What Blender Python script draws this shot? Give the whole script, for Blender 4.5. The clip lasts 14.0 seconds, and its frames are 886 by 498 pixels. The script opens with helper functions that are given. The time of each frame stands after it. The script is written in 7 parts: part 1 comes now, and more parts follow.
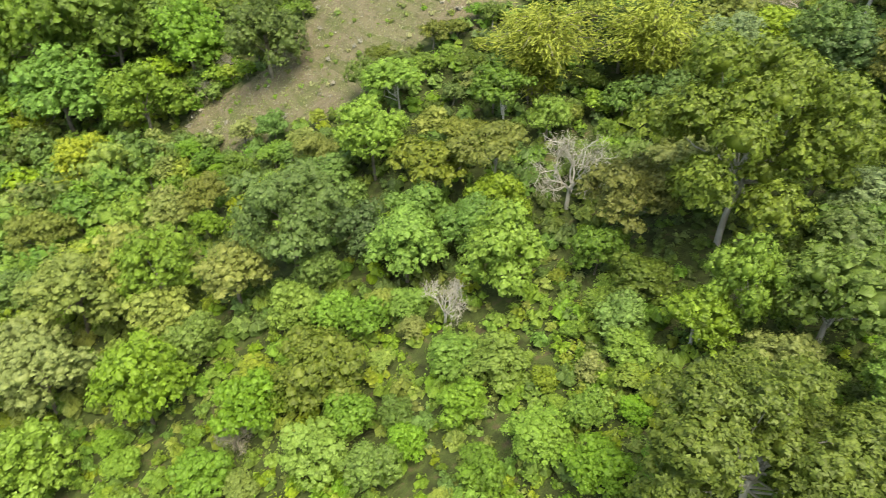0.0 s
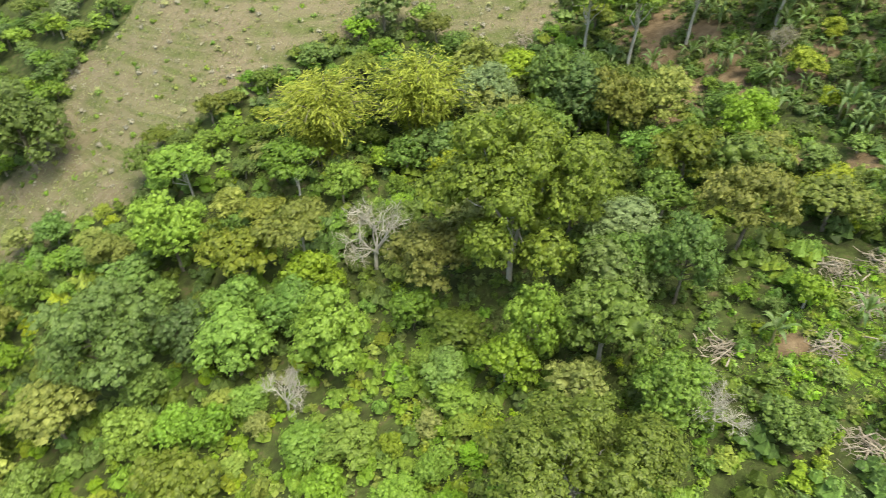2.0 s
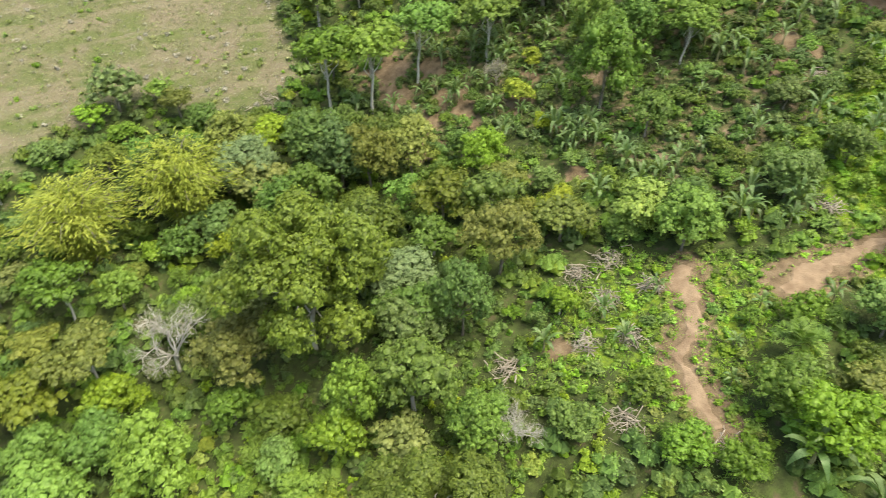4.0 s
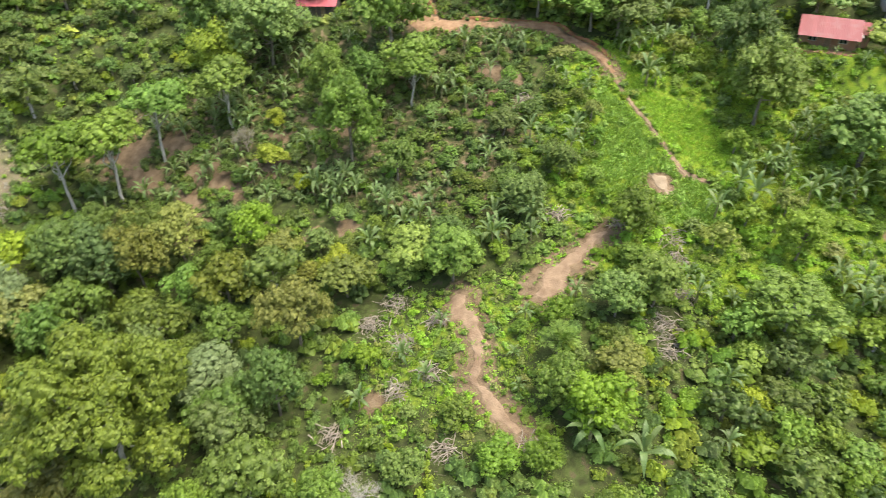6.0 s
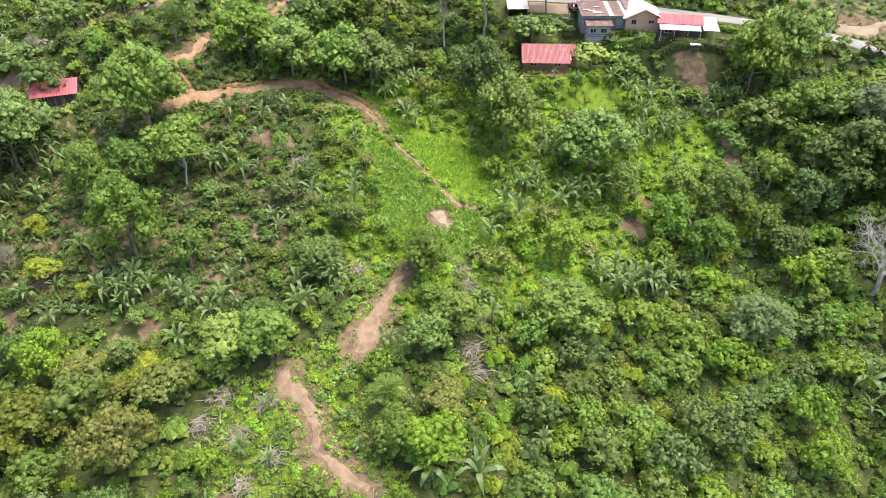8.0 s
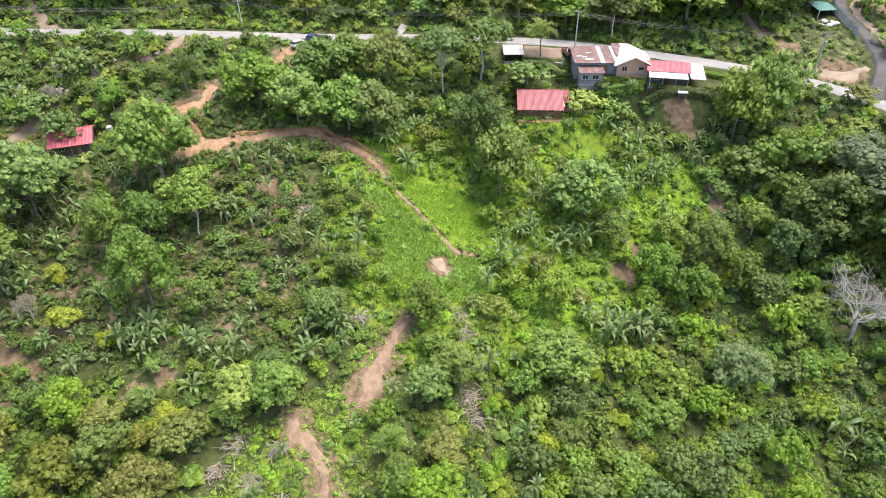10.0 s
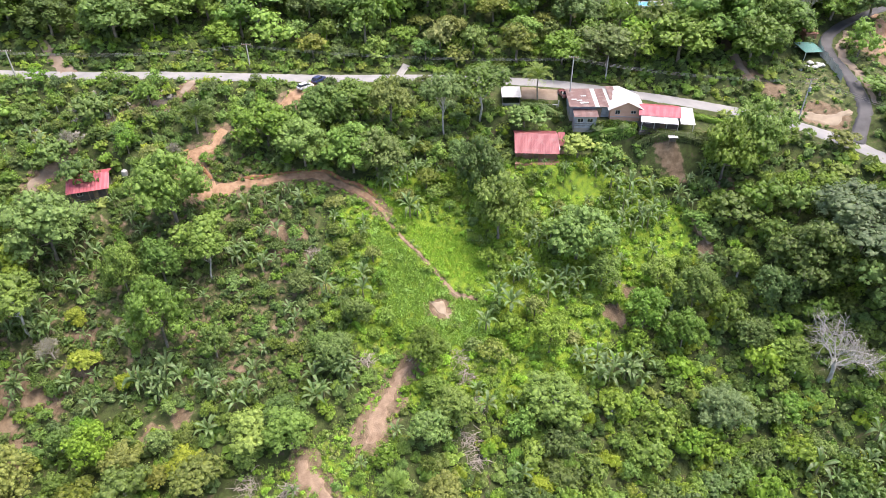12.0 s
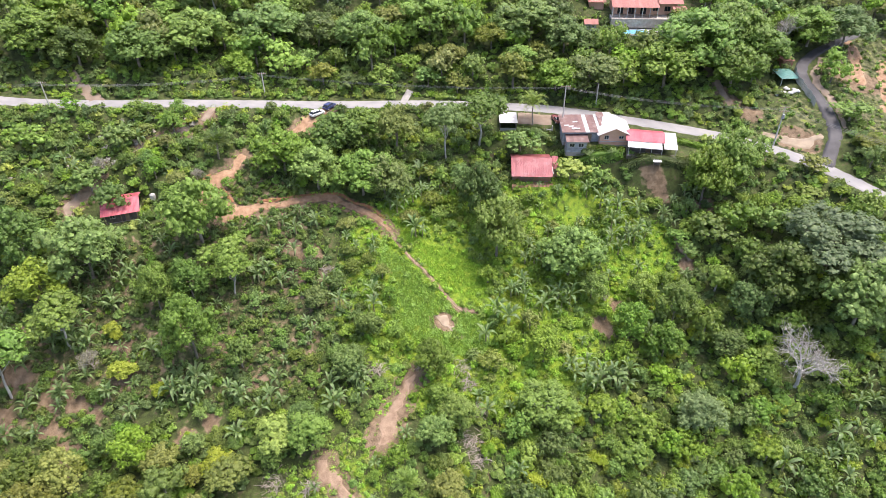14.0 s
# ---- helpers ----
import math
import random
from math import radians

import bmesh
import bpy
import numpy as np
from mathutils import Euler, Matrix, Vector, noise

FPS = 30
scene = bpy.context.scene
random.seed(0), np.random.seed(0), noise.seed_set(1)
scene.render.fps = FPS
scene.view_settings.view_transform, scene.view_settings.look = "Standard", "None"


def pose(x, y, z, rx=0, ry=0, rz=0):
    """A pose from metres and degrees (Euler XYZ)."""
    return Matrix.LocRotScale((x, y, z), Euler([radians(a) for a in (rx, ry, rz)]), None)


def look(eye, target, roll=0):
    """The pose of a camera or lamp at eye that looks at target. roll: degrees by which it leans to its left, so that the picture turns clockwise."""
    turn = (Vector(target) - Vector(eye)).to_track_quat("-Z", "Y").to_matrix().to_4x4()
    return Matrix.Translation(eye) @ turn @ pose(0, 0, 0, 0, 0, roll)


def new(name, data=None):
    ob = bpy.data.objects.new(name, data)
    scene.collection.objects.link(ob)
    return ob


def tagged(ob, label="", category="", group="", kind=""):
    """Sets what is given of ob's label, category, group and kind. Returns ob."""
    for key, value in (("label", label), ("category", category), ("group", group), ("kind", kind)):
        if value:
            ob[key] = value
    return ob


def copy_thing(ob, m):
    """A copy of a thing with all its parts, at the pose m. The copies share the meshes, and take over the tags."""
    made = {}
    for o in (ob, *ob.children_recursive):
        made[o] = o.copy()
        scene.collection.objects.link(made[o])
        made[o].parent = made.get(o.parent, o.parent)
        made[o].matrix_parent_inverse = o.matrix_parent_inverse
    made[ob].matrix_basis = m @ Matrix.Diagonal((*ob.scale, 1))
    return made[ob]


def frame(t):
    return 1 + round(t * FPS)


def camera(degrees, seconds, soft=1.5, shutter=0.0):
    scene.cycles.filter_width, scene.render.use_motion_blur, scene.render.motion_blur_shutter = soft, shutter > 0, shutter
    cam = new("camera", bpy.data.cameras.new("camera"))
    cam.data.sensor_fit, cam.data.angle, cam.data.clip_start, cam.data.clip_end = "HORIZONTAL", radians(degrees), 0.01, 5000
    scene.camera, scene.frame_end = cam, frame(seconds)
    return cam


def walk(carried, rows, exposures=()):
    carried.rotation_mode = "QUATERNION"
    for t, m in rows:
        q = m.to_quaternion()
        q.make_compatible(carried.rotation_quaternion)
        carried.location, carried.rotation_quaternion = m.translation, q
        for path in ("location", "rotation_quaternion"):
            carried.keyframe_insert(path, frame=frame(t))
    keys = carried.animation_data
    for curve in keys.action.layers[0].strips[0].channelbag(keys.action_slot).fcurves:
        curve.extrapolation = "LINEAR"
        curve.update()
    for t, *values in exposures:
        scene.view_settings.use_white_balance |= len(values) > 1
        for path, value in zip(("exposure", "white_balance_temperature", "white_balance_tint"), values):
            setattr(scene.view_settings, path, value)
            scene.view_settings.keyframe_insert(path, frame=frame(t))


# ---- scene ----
cam = camera(68.6, 14.0, 0.8, 0.4)
METRES, EYE, TILT, LEAN, TURN = 66.0, 40.0, -36.1, 0.0, 0.0
ROWS = [
    (0.0, 0.0, 0.0, 0.0, -0.0, 0.0, -0.0),
    (0.5, -0.0007, -0.0188, 0.027, -3.83, -0.14, 2.81),
    (1.0, -0.0019, -0.0372, 0.0537, -7.81, -0.41, 5.69),
    (1.5, -0.0024, -0.0561, 0.0793, -12.0, -0.91, 8.64),
    (2.0, -0.0021, -0.0744, 0.1056, -16.55, -1.69, 11.79),
    (2.5, -0.0035, -0.0937, 0.1327, -21.42, -2.84, 14.98),
    (5.0, -0.0083, -0.1883, 0.267, -49.07, -13.3, 29.02),
    (5.5, -0.0091, -0.2078, 0.2947, -55.41, -16.44, 31.21),
    (6.0, -0.0115, -0.2267, 0.3209, -62.18, -20.0, 33.09),
    (6.5, -0.0133, -0.2457, 0.3492, -69.42, -23.94, 34.63),
    (7.0, -0.0129, -0.2654, 0.3764, -76.75, -28.05, 35.77),
    (7.5, -0.0128, -0.2849, 0.4046, -81.52, -30.8, 36.22),
    (8.0, -0.0138, -0.3055, 0.4312, -88.32, -34.76, 36.63),
    (8.2, -0.0138, -0.3135, 0.4425, -88.55, -34.9, 36.6),
    (10.5, -0.0141, -0.4055, 0.5734, -88.59, -34.92, 36.55),
    (11.0, -0.0145, -0.4253, 0.602, -88.59, -34.9, 36.52),
    (11.5, -0.0158, -0.4445, 0.6309, -88.6, -34.88, 36.49),
    (12.0, -0.0172, -0.4647, 0.6579, -88.6, -34.84, 36.48),
    (12.5, -0.0165, -0.4834, 0.685, -88.65, -34.83, 36.46),
    (13.0, -0.018, -0.5014, 0.7116, -88.68, -34.87, 36.49),
    (13.5, -0.0528, -0.5181, 0.7433, -88.79, -34.95, 36.51),
    (14.0, -0.1214, -0.5366, 0.7777, -88.9, -35.02, 36.51),
]
walk(cam, [(t, pose(0, 0, EYE, TILT, LEAN, TURN) @ pose(METRES * x, METRES * y, METRES * z, 90 + pitch, roll, yaw)) for t, x, y, z, yaw, pitch, roll in ROWS],
     [(0.0, 1.18, 8000, -1), (2.5, 1.22, 7800, -3), (5.0, 1.31, 7600, 4), (8.0, 1.42, 7100, 12), (14.0, 1.43, 6750, 19)])

# ---------- light ----------
world = bpy.data.worlds.new("sky")
scene.world = world
world.use_nodes = True
wt = world.node_tree
sky = wt.nodes.new("ShaderNodeTexSky")
sky.sky_type = "NISHITA"
sky.sun_disc = False
sky.sun_elevation = radians(70.3)
sky.sun_rotation = radians(161.6)
sky.air_density, sky.dust_density, sky.ozone_density = 1.0, 3.0, 1.0
wt.links.new(sky.outputs[0], wt.nodes["Background"].inputs[0])
wt.nodes["Background"].inputs[1].default_value = 0.15
sun = new("sun", bpy.data.lights.new("sun", "SUN"))
sun.data.energy, sun.data.angle, sun.data.color = 2.35, radians(42), (1.0, 0.96, 0.9)
sun.matrix_basis = look((20, -60, 175), (0, 0, 0))

# ---------- materials ----------


def nodes_of(name):
    m = bpy.data.materials.new(name)
    m.use_nodes = True
    nt = m.node_tree
    return m, nt, nt.nodes["Principled BSDF"], nt.nodes["Material Output"]


def ramp(nt, fac, stops):
    r = nt.nodes.new("ShaderNodeValToRGB")
    while len(r.color_ramp.elements) < len(stops):
        r.color_ramp.elements.new(0.5)
    for e, (p, c) in zip(r.color_ramp.elements, stops):
        e.position, e.color = p, (*c, 1)
    nt.links.new(fac, r.inputs[0])
    return r.outputs[0]


def tex_noise(nt, scale, detail=4.0, coord=None):
    n = nt.nodes.new("ShaderNodeTexNoise")
    n.inputs["Scale"].default_value, n.inputs["Detail"].default_value = scale, detail
    if coord is None:
        coord = nt.nodes.new("ShaderNodeNewGeometry").outputs["Position"]
    nt.links.new(coord, n.inputs["Vector"])
    return n.outputs[0]


def mix(nt, fac, a, b, how="MIX"):
    m = nt.nodes.new("ShaderNodeMix")
    m.data_type, m.blend_type = "RGBA", how
    for socket, v in ((m.inputs[0], fac), (m.inputs[6], a), (m.inputs[7], b)):
        if isinstance(v, (int, float)):
            socket.default_value = v
        elif isinstance(v, tuple):
            socket.default_value = (*v, 1)
        else:
            nt.links.new(v, socket)
    return m.outputs[2]


def bump(nt, height_socket, strength, distance, bsdf):
    b = nt.nodes.new("ShaderNodeBump")
    b.inputs["Strength"].default_value, b.inputs["Distance"].default_value = strength, distance
    nt.links.new(height_socket, b.inputs["Height"])
    nt.links.new(b.outputs[0], bsdf.inputs["Normal"])


def leaf_material(name, dark, mid, light, vary=0.35, through_light=0.2, rough=0.5, leaflets=8.0):
    """Foliage: every leaf its own tone, every plant its own shift."""
    m, nt, bsdf, out = nodes_of(name)
    geo = nt.nodes.new("ShaderNodeNewGeometry")
    info = nt.nodes.new("ShaderNodeObjectInfo")
    own = nt.nodes.new("ShaderNodeAttribute")
    own.attribute_name = "shift"
    seed = nt.nodes.new("ShaderNodeMath")
    nt.links.new(info.outputs["Random"], seed.inputs[0])
    nt.links.new(own.outputs["Fac"], seed.inputs[1])
    c = ramp(nt, geo.outputs["Random Per Island"], [(0.0, mix_tuple(dark, mid, 0.25)), (0.3, mix_tuple(dark, mid, 0.8)), (0.65, mid), (1.0, mix_tuple(mid, light, 0.85))])
    patch = tex_noise(nt, 0.7, 3.0)
    c = mix(nt, ramp(nt, patch, [(0.42, (0, 0, 0)), (0.68, (0.5, 0.5, 0.5))]), c, light)
    cell = nt.nodes.new("ShaderNodeTexVoronoi")
    cell.inputs["Scale"].default_value = leaflets
    nt.links.new(geo.outputs["Position"], cell.inputs["Vector"])
    grey = nt.nodes.new("ShaderNodeSeparateColor")
    nt.links.new(cell.outputs["Color"], grey.inputs[0])
    c = mix(nt, ramp(nt, grey.outputs[0], [(0.0, (0.6, 0.6, 0.6)), (0.4, (0, 0, 0))]), c, dark)
    c = mix(nt, ramp(nt, grey.outputs[1], [(0.65, (0, 0, 0)), (1.0, (0.45, 0.45, 0.45))]), c, light)
    rel = nt.nodes.new("ShaderNodeBump")
    rel.inputs["Strength"].default_value, rel.inputs["Distance"].default_value = 0.4, 0.10
    nt.links.new(grey.outputs[2], rel.inputs["Height"])
    nt.links.new(rel.outputs[0], bsdf.inputs["Normal"])
    hsv = nt.nodes.new("ShaderNodeHueSaturation")
    nt.links.new(c, hsv.inputs["Color"])
    for i, (socket, lo, hi) in enumerate((("Hue", 0.5 - 0.065 * vary, 0.5 + 0.022 * vary), ("Saturation", 1 - 0.45 * vary, 1 + 0.1 * vary), ("Value", 1 - 0.65 * vary, 1 + 0.7 * vary))):
        mul = nt.nodes.new("ShaderNodeMath")
        mul.operation = "MULTIPLY"
        mul.inputs[1].default_value = (1.0, 7.31, 17.7)[i]
        fr = nt.nodes.new("ShaderNodeMath")
        fr.operation = "FRACT"
        mr = nt.nodes.new("ShaderNodeMapRange")
        mr.inputs[3].default_value, mr.inputs[4].default_value = lo, hi
        nt.links.new(seed.outputs[0], mul.inputs[0])
        nt.links.new(mul.outputs[0], fr.inputs[0])
        nt.links.new(fr.outputs[0], mr.inputs[0])
        nt.links.new(mr.outputs[0], hsv.inputs[socket])
    c = hsv.outputs[0]
    nt.links.new(c, bsdf.inputs["Base Color"])
    bsdf.inputs["Roughness"].default_value = rough
    bsdf.inputs["Specular IOR Level"].default_value = 0.3
    tr = nt.nodes.new("ShaderNodeBsdfTranslucent")
    nt.links.new(mix(nt, 0.5, c, (0.25, 0.35, 0.03), "MIX"), tr.inputs[0])
    ms = nt.nodes.new("ShaderNodeMixShader")
    ms.inputs[0].default_value = through_light
    nt.links.new(bsdf.outputs[0], ms.inputs[1])
    nt.links.new(tr.outputs[0], ms.inputs[2])
    nt.links.new(ms.outputs[0], out.inputs[0])
    return m


def mix_tuple(a, b, u):
    return tuple(p + (q - p) * u for p, q in zip(a, b))


def plain(name, a, b, scale, rough=0.9, bump_by=0.3, bump_size=0.05, metal=0.0, detail=6.0):
    """A surface of two tones mixed at a coarse and a fine scale, with relief."""
    m, nt, bsdf, out = nodes_of(name)
    n1, n2 = tex_noise(nt, scale, detail), tex_noise(nt, scale * 7, 3.0)
    c = mix(nt, ramp(nt, n1, [(0.35, (0, 0, 0)), (0.65, (1, 1, 1))]), a, b)
    c = mix(nt, 0.35, c, mix(nt, n2, c, (0.75 * b[0], 0.75 * b[1], 0.75 * b[2])))
    nt.links.new(c, bsdf.inputs["Base Color"])
    bsdf.inputs["Roughness"].default_value, bsdf.inputs["Metallic"].default_value = rough, metal
    if bump_by:
        bump(nt, n2, bump_by, bump_size, bsdf)
    return m


LEAF = {
    "mid": leaf_material("leaf_mid", (0.037, 0.070, 0.009), (0.100, 0.187, 0.024), (0.162, 0.303, 0.043)),
    "yellow": leaf_material("leaf_yellow", (0.064, 0.108, 0.010), (0.176, 0.267, 0.023), (0.277, 0.373, 0.038)),
    "lime": leaf_material("leaf_lime", (0.066, 0.127, 0.010), (0.138, 0.260, 0.023), (0.219, 0.378, 0.042), 0.25),
    "dark": leaf_material("leaf_dark", (0.028, 0.048, 0.010), (0.073, 0.128, 0.025), (0.125, 0.221, 0.044)),
    "olive": leaf_material("leaf_olive", (0.050, 0.070, 0.009), (0.124, 0.162, 0.022), (0.197, 0.235, 0.040)),
    "fresh": leaf_material("leaf_fresh", (0.047, 0.089, 0.009), (0.124, 0.216, 0.022), (0.207, 0.333, 0.038), 0.2),
    "summit": leaf_material("leaf_summit", (0.042, 0.064, 0.008), (0.116, 0.170, 0.020), (0.210, 0.280, 0.036), 0.1),
    "twig": leaf_material("leaf_twig", (0.135, 0.124, 0.098), (0.270, 0.254, 0.202), (0.405, 0.385, 0.319), 0.2, 0.05),
    "grey": leaf_material("leaf_grey", (0.059, 0.095, 0.033), (0.141, 0.211, 0.076), (0.237, 0.323, 0.134), 0.2),
    "tan": leaf_material("leaf_tan", (0.073, 0.102, 0.019), (0.175, 0.221, 0.048), (0.272, 0.320, 0.084), 0.25),
    "teal": leaf_material("leaf_teal", (0.047, 0.078, 0.022), (0.114, 0.188, 0.048), (0.177, 0.275, 0.079), 0.2),
    "mango": leaf_material("leaf_mango", (0.029, 0.048, 0.019), (0.078, 0.121, 0.050), (0.150, 0.202, 0.095), 0.2),
    "olive_mid": leaf_material("leaf_olive_mid", (0.033, 0.056, 0.007), (0.086, 0.138, 0.019), (0.155, 0.219, 0.036), 0.2),
    "deep": leaf_material("leaf_deep", (0.031, 0.054, 0.008), (0.086, 0.149, 0.022), (0.149, 0.236, 0.038), 0.15),
    "gold": leaf_material("leaf_gold", (0.103, 0.145, 0.011), (0.224, 0.289, 0.023), (0.351, 0.416, 0.040), 0.15),
    "bamboo": leaf_material("leaf_bamboo", (0.122, 0.165, 0.014), (0.237, 0.298, 0.027), (0.347, 0.402, 0.050), 0.15),
    "banana": leaf_material("leaf_banana", (0.056, 0.105, 0.030), (0.112, 0.195, 0.060), (0.19, 0.285, 0.110), 0.3, 0.3, 0.38),
    "banana_pale": leaf_material("leaf_banana_pale", (0.12, 0.18, 0.024), (0.25, 0.355, 0.05), (0.37, 0.46, 0.09), 0.2, 0.3, 0.5),
    "palm_green": leaf_material("leaf_palm_green", (0.061, 0.107, 0.020), (0.137, 0.237, 0.041), (0.209, 0.336, 0.068), 0.2),
    "grass_blue": leaf_material("leaf_grass_blue", (0.100, 0.168, 0.029), (0.212, 0.361, 0.065), (0.294, 0.503, 0.105), 0.0),
    "palm": leaf_material("leaf_palm", (0.076, 0.125, 0.022), (0.188, 0.280, 0.052), (0.296, 0.410, 0.095), 0.2),
    "grass": leaf_material("leaf_grass", (0.083, 0.159, 0.015), (0.203, 0.388, 0.034), (0.303, 0.554, 0.058), 0.0),
    "straw": leaf_material("leaf_straw", (0.141, 0.146, 0.065), (0.310, 0.316, 0.153), (0.412, 0.443, 0.216), 0.0),
}
BARK = plain("bark", (0.10, 0.085, 0.065), (0.24, 0.22, 0.18), 1.2)
BARK_PALE = plain("bark_pale", (0.30, 0.285, 0.26), (0.50, 0.485, 0.455), 1.0)
BRUSH = plain("dry_brush", (0.20, 0.17, 0.14), (0.36, 0.32, 0.27), 0.8)

# ---------- the lie of the land ----------
WEIGHTS = (
    26.153, 0.394, 0.1738, 3.943, 5.389, 2.035, -1.825, 0.953, -11.412, -10.753,
    0.135, 1.283, -0.276, -6.348, 0.249, 1.284, 12.644, -3.138, -2.823, 2.792,
    4.505, -1.715, -8.659, 0.534, 2.085, -5.027, -0.554, -1.068, -10.3, -3.221,
    -4.58, 7.895, -4.643, -4.586, -1.663, -1.921, -3.993, -7.653, -0.965, -1.217,
    -0.377, -3.831, 2.338, -1.417, -6.051, -0.425, -2.849, -0.872, -8.091, -8.865,
    -6.732, -5.13,
)
ROAD = ((128.5, 160), (129.5, 130), (130.2, 105), (132.1, 80.4), (135.3, 55.4), (138.7, 34.8), (140.6, 24.2), (142.5, 7.8), (142.1, -11.7), (140.8, -25.4),
        (137.7, -38.6), (134.2, -51.3), (129.5, -63.1), (123.3, -73.6), (116.7, -80.9), (108, -89.5), (96, -101), (82, -113))
SIDE_ROAD = ((175, -112), (168, -101), (163.5, -94.1), (157.6, -88.3), (151.3, -86.4), (144.2, -86.9), (137.4, -87.0), (129.9, -85.7), (124.1, -82.8), (119.5, -79.5))


def base_height(x, y):
    z = WEIGHTS[0] + WEIGHTS[1] * 150 * np.tanh((x - 60) / 150) + WEIGHTS[2] * 150 * np.tanh((y - 10) / 150)
    for i in range(7):
        for j in range(7):
            z = z + WEIGHTS[3 + 7 * i + j] * np.exp(-((x + 45 - 35 * i) ** 2 + (y + 85 - 35 * j) ** 2) / 2450)
    return z


def smooth_line(points, step=1.5):
    """Points spaced evenly along a rounded line through those given."""
    p = np.array(points, float)
    p = np.vstack([2 * p[0] - p[1], p, 2 * p[-1] - p[-2]])
    out = []
    for i in range(1, len(p) - 2):
        n = max(2, int(np.linalg.norm(p[i + 1] - p[i]) / step))
        for u in np.arange(n) / n:
            a, b, c, d = p[i - 1], p[i], p[i + 1], p[i + 2]
            out.append(0.5 * (2 * b + (c - a) * u + (2 * a - 5 * b + 4 * c - d) * u * u + (3 * b - a - 3 * c + d) * u ** 3))
    out.append(p[-2])
    return np.array(out)


def nearest(x, y, line):
    """Distance to a line and the number of its nearest point, for many places at once."""
    best, which = np.full(x.shape, 1e9), np.zeros(x.shape, int)
    for k, (a, b) in enumerate(line):
        d = (x - a) ** 2 + (y - b) ** 2
        m = d < best
        best[m], which[m] = d[m], k
    return np.sqrt(best), which


def inside(x, y, poly):
    r = np.zeros(np.shape(x), bool)
    for (x0, y0), (x1, y1) in zip(poly, poly[1:] + poly[:1]):
        if y0 != y1:
            r ^= ((y0 > y) != (y1 > y)) & (x < (x1 - x0) * (y - y0) / (y1 - y0) + x0)
    return r


BENCHES = []
for pts, half in ((SIDE_ROAD, 3.2), (ROAD, 4.5)):
    line = smooth_line(pts, 2.0)
    zz = base_height(line[:, 0], line[:, 1])
    zz = np.convolve(np.pad(zz, 6, "edge"), np.ones(13) / 13, "valid")
    BENCHES.append((line, zz, half))
# level building plots: x, y, radius, height
PLOTS = [(120.5, -19.0, 6.5, 30.6), (101.5, 71.5, 6.5, 30.8), (132.5, -33.0, 8.0, 35.6), (128.0, -45.5, 9.5, 35.0), (134.5, -12.0, 6.0, 35.8), (184, -50, 11, 50.2), (168.5, -47.5, 6.5, 47.4), (148, -82, 4.0, 39.2)]


def height(x, y):
    x, y = np.asarray(x, float), np.asarray(y, float)
    z = base_height(x, y)
    z = z + 0.22 * np.sin(0.43 * x + 1.3 * np.sin(0.21 * y)) * np.cos(0.37 * y) + 0.10 * np.sin(1.1 * x + 0.7 * y)
    for px_, py_, r, h in PLOTS:
        u = np.clip((np.hypot(x - px_, y - py_) - r) / 5.0, 0, 1)
        z = h + (z - h) * u * u * (3 - 2 * u)
    near_road = (x > 70) & (x < 195)
    if near_road.any():
        xs, ys = np.atleast_1d(x), np.atleast_1d(y)
        zs, sel = np.atleast_1d(z).copy(), np.atleast_1d(near_road)
        for line, zz, half in BENCHES:
            d, k = nearest(xs[sel], ys[sel], line)
            u = np.clip((d - half) / 6.0, 0, 1)
            zs[sel] = zz[k] + (zs[sel] - zz[k]) * u * u * (3 - 2 * u)
        z = zs.reshape(x.shape)
    return z


def hz(x, y):
    return float(height(np.array([x]), np.array([y]))[0])

# ---------- zones of the ground ----------
PASTURE = [(-48, 100), (-41, 96), (-32, 89), (-19, 87), (-12, 88), (-8, 93), (3, 98), (10, 100), (20, 104), (32, 103), (41, 94), (47, 92), (53, 95), (59, 103), (64, 113), (71, 124), (75, 150), (40, 175), (-2, 155), (-4, 132), (-12, 125), (-22, 121), (-26, 114), (-32, 107), (-43, 105)]
MEADOW = [(103.5, 15.4), (99.5, 10.5), (94, 6.7), (90, 2.5), (87, -2.0), (87.7, -4.5), (92, -5.0), (96, -4.0), (100.3, 1), (101, 7), (105, 12)]
MEADOW_LOW = [(101, 16.5), (95.1, 11.1), (90.9, 7.2), (86.5, 2.5), (85.8, -2.6), (81, -5.4), (76, -3.4), (75.5, 2.1), (78, 8.8), (82, 12.2), (87, 13.6), (94, 16)]
LAWN = [(110.8, -18.4), (113.0, -22.5), (115.0, -28.5), (112, -30.6), (109.4, -26.5), (108.8, -20.4)]
CLEARING = [(68, 13), (60, 16), (58, 24), (54.5, 33), (47, 30), (39, 29), (34, 26), (38, 21), (39, 12), (38, 7), (43, 5), (49, 10), (58, 9), (64, 9)]
FIELD = [(124, 44), (104, 56), (98, 66), (88, 84), (72, 96), (60, 92), (56, 76), (62, 62), (66, 44), (62, 30), (70, 18), (86, 18), (100, 26), (108, 34), (120, 38)]
BRIGHT_SLOPE = [(-45, 20), (-30, 44), (-6, 48), (10, 52), (16, 42), (14, 30), (22, 18), (0, 14)]
YARD = [(122, -38), (121, -43), (116, -46), (112, -45.5), (113, -42.5), (117, -38.5)]
TERRACE = [(128, -92), (134, -92), (145, -92), (153, -93.5), (162, -98), (172, -106), (176, -116), (150, -118), (136, -108), (128, -99)]
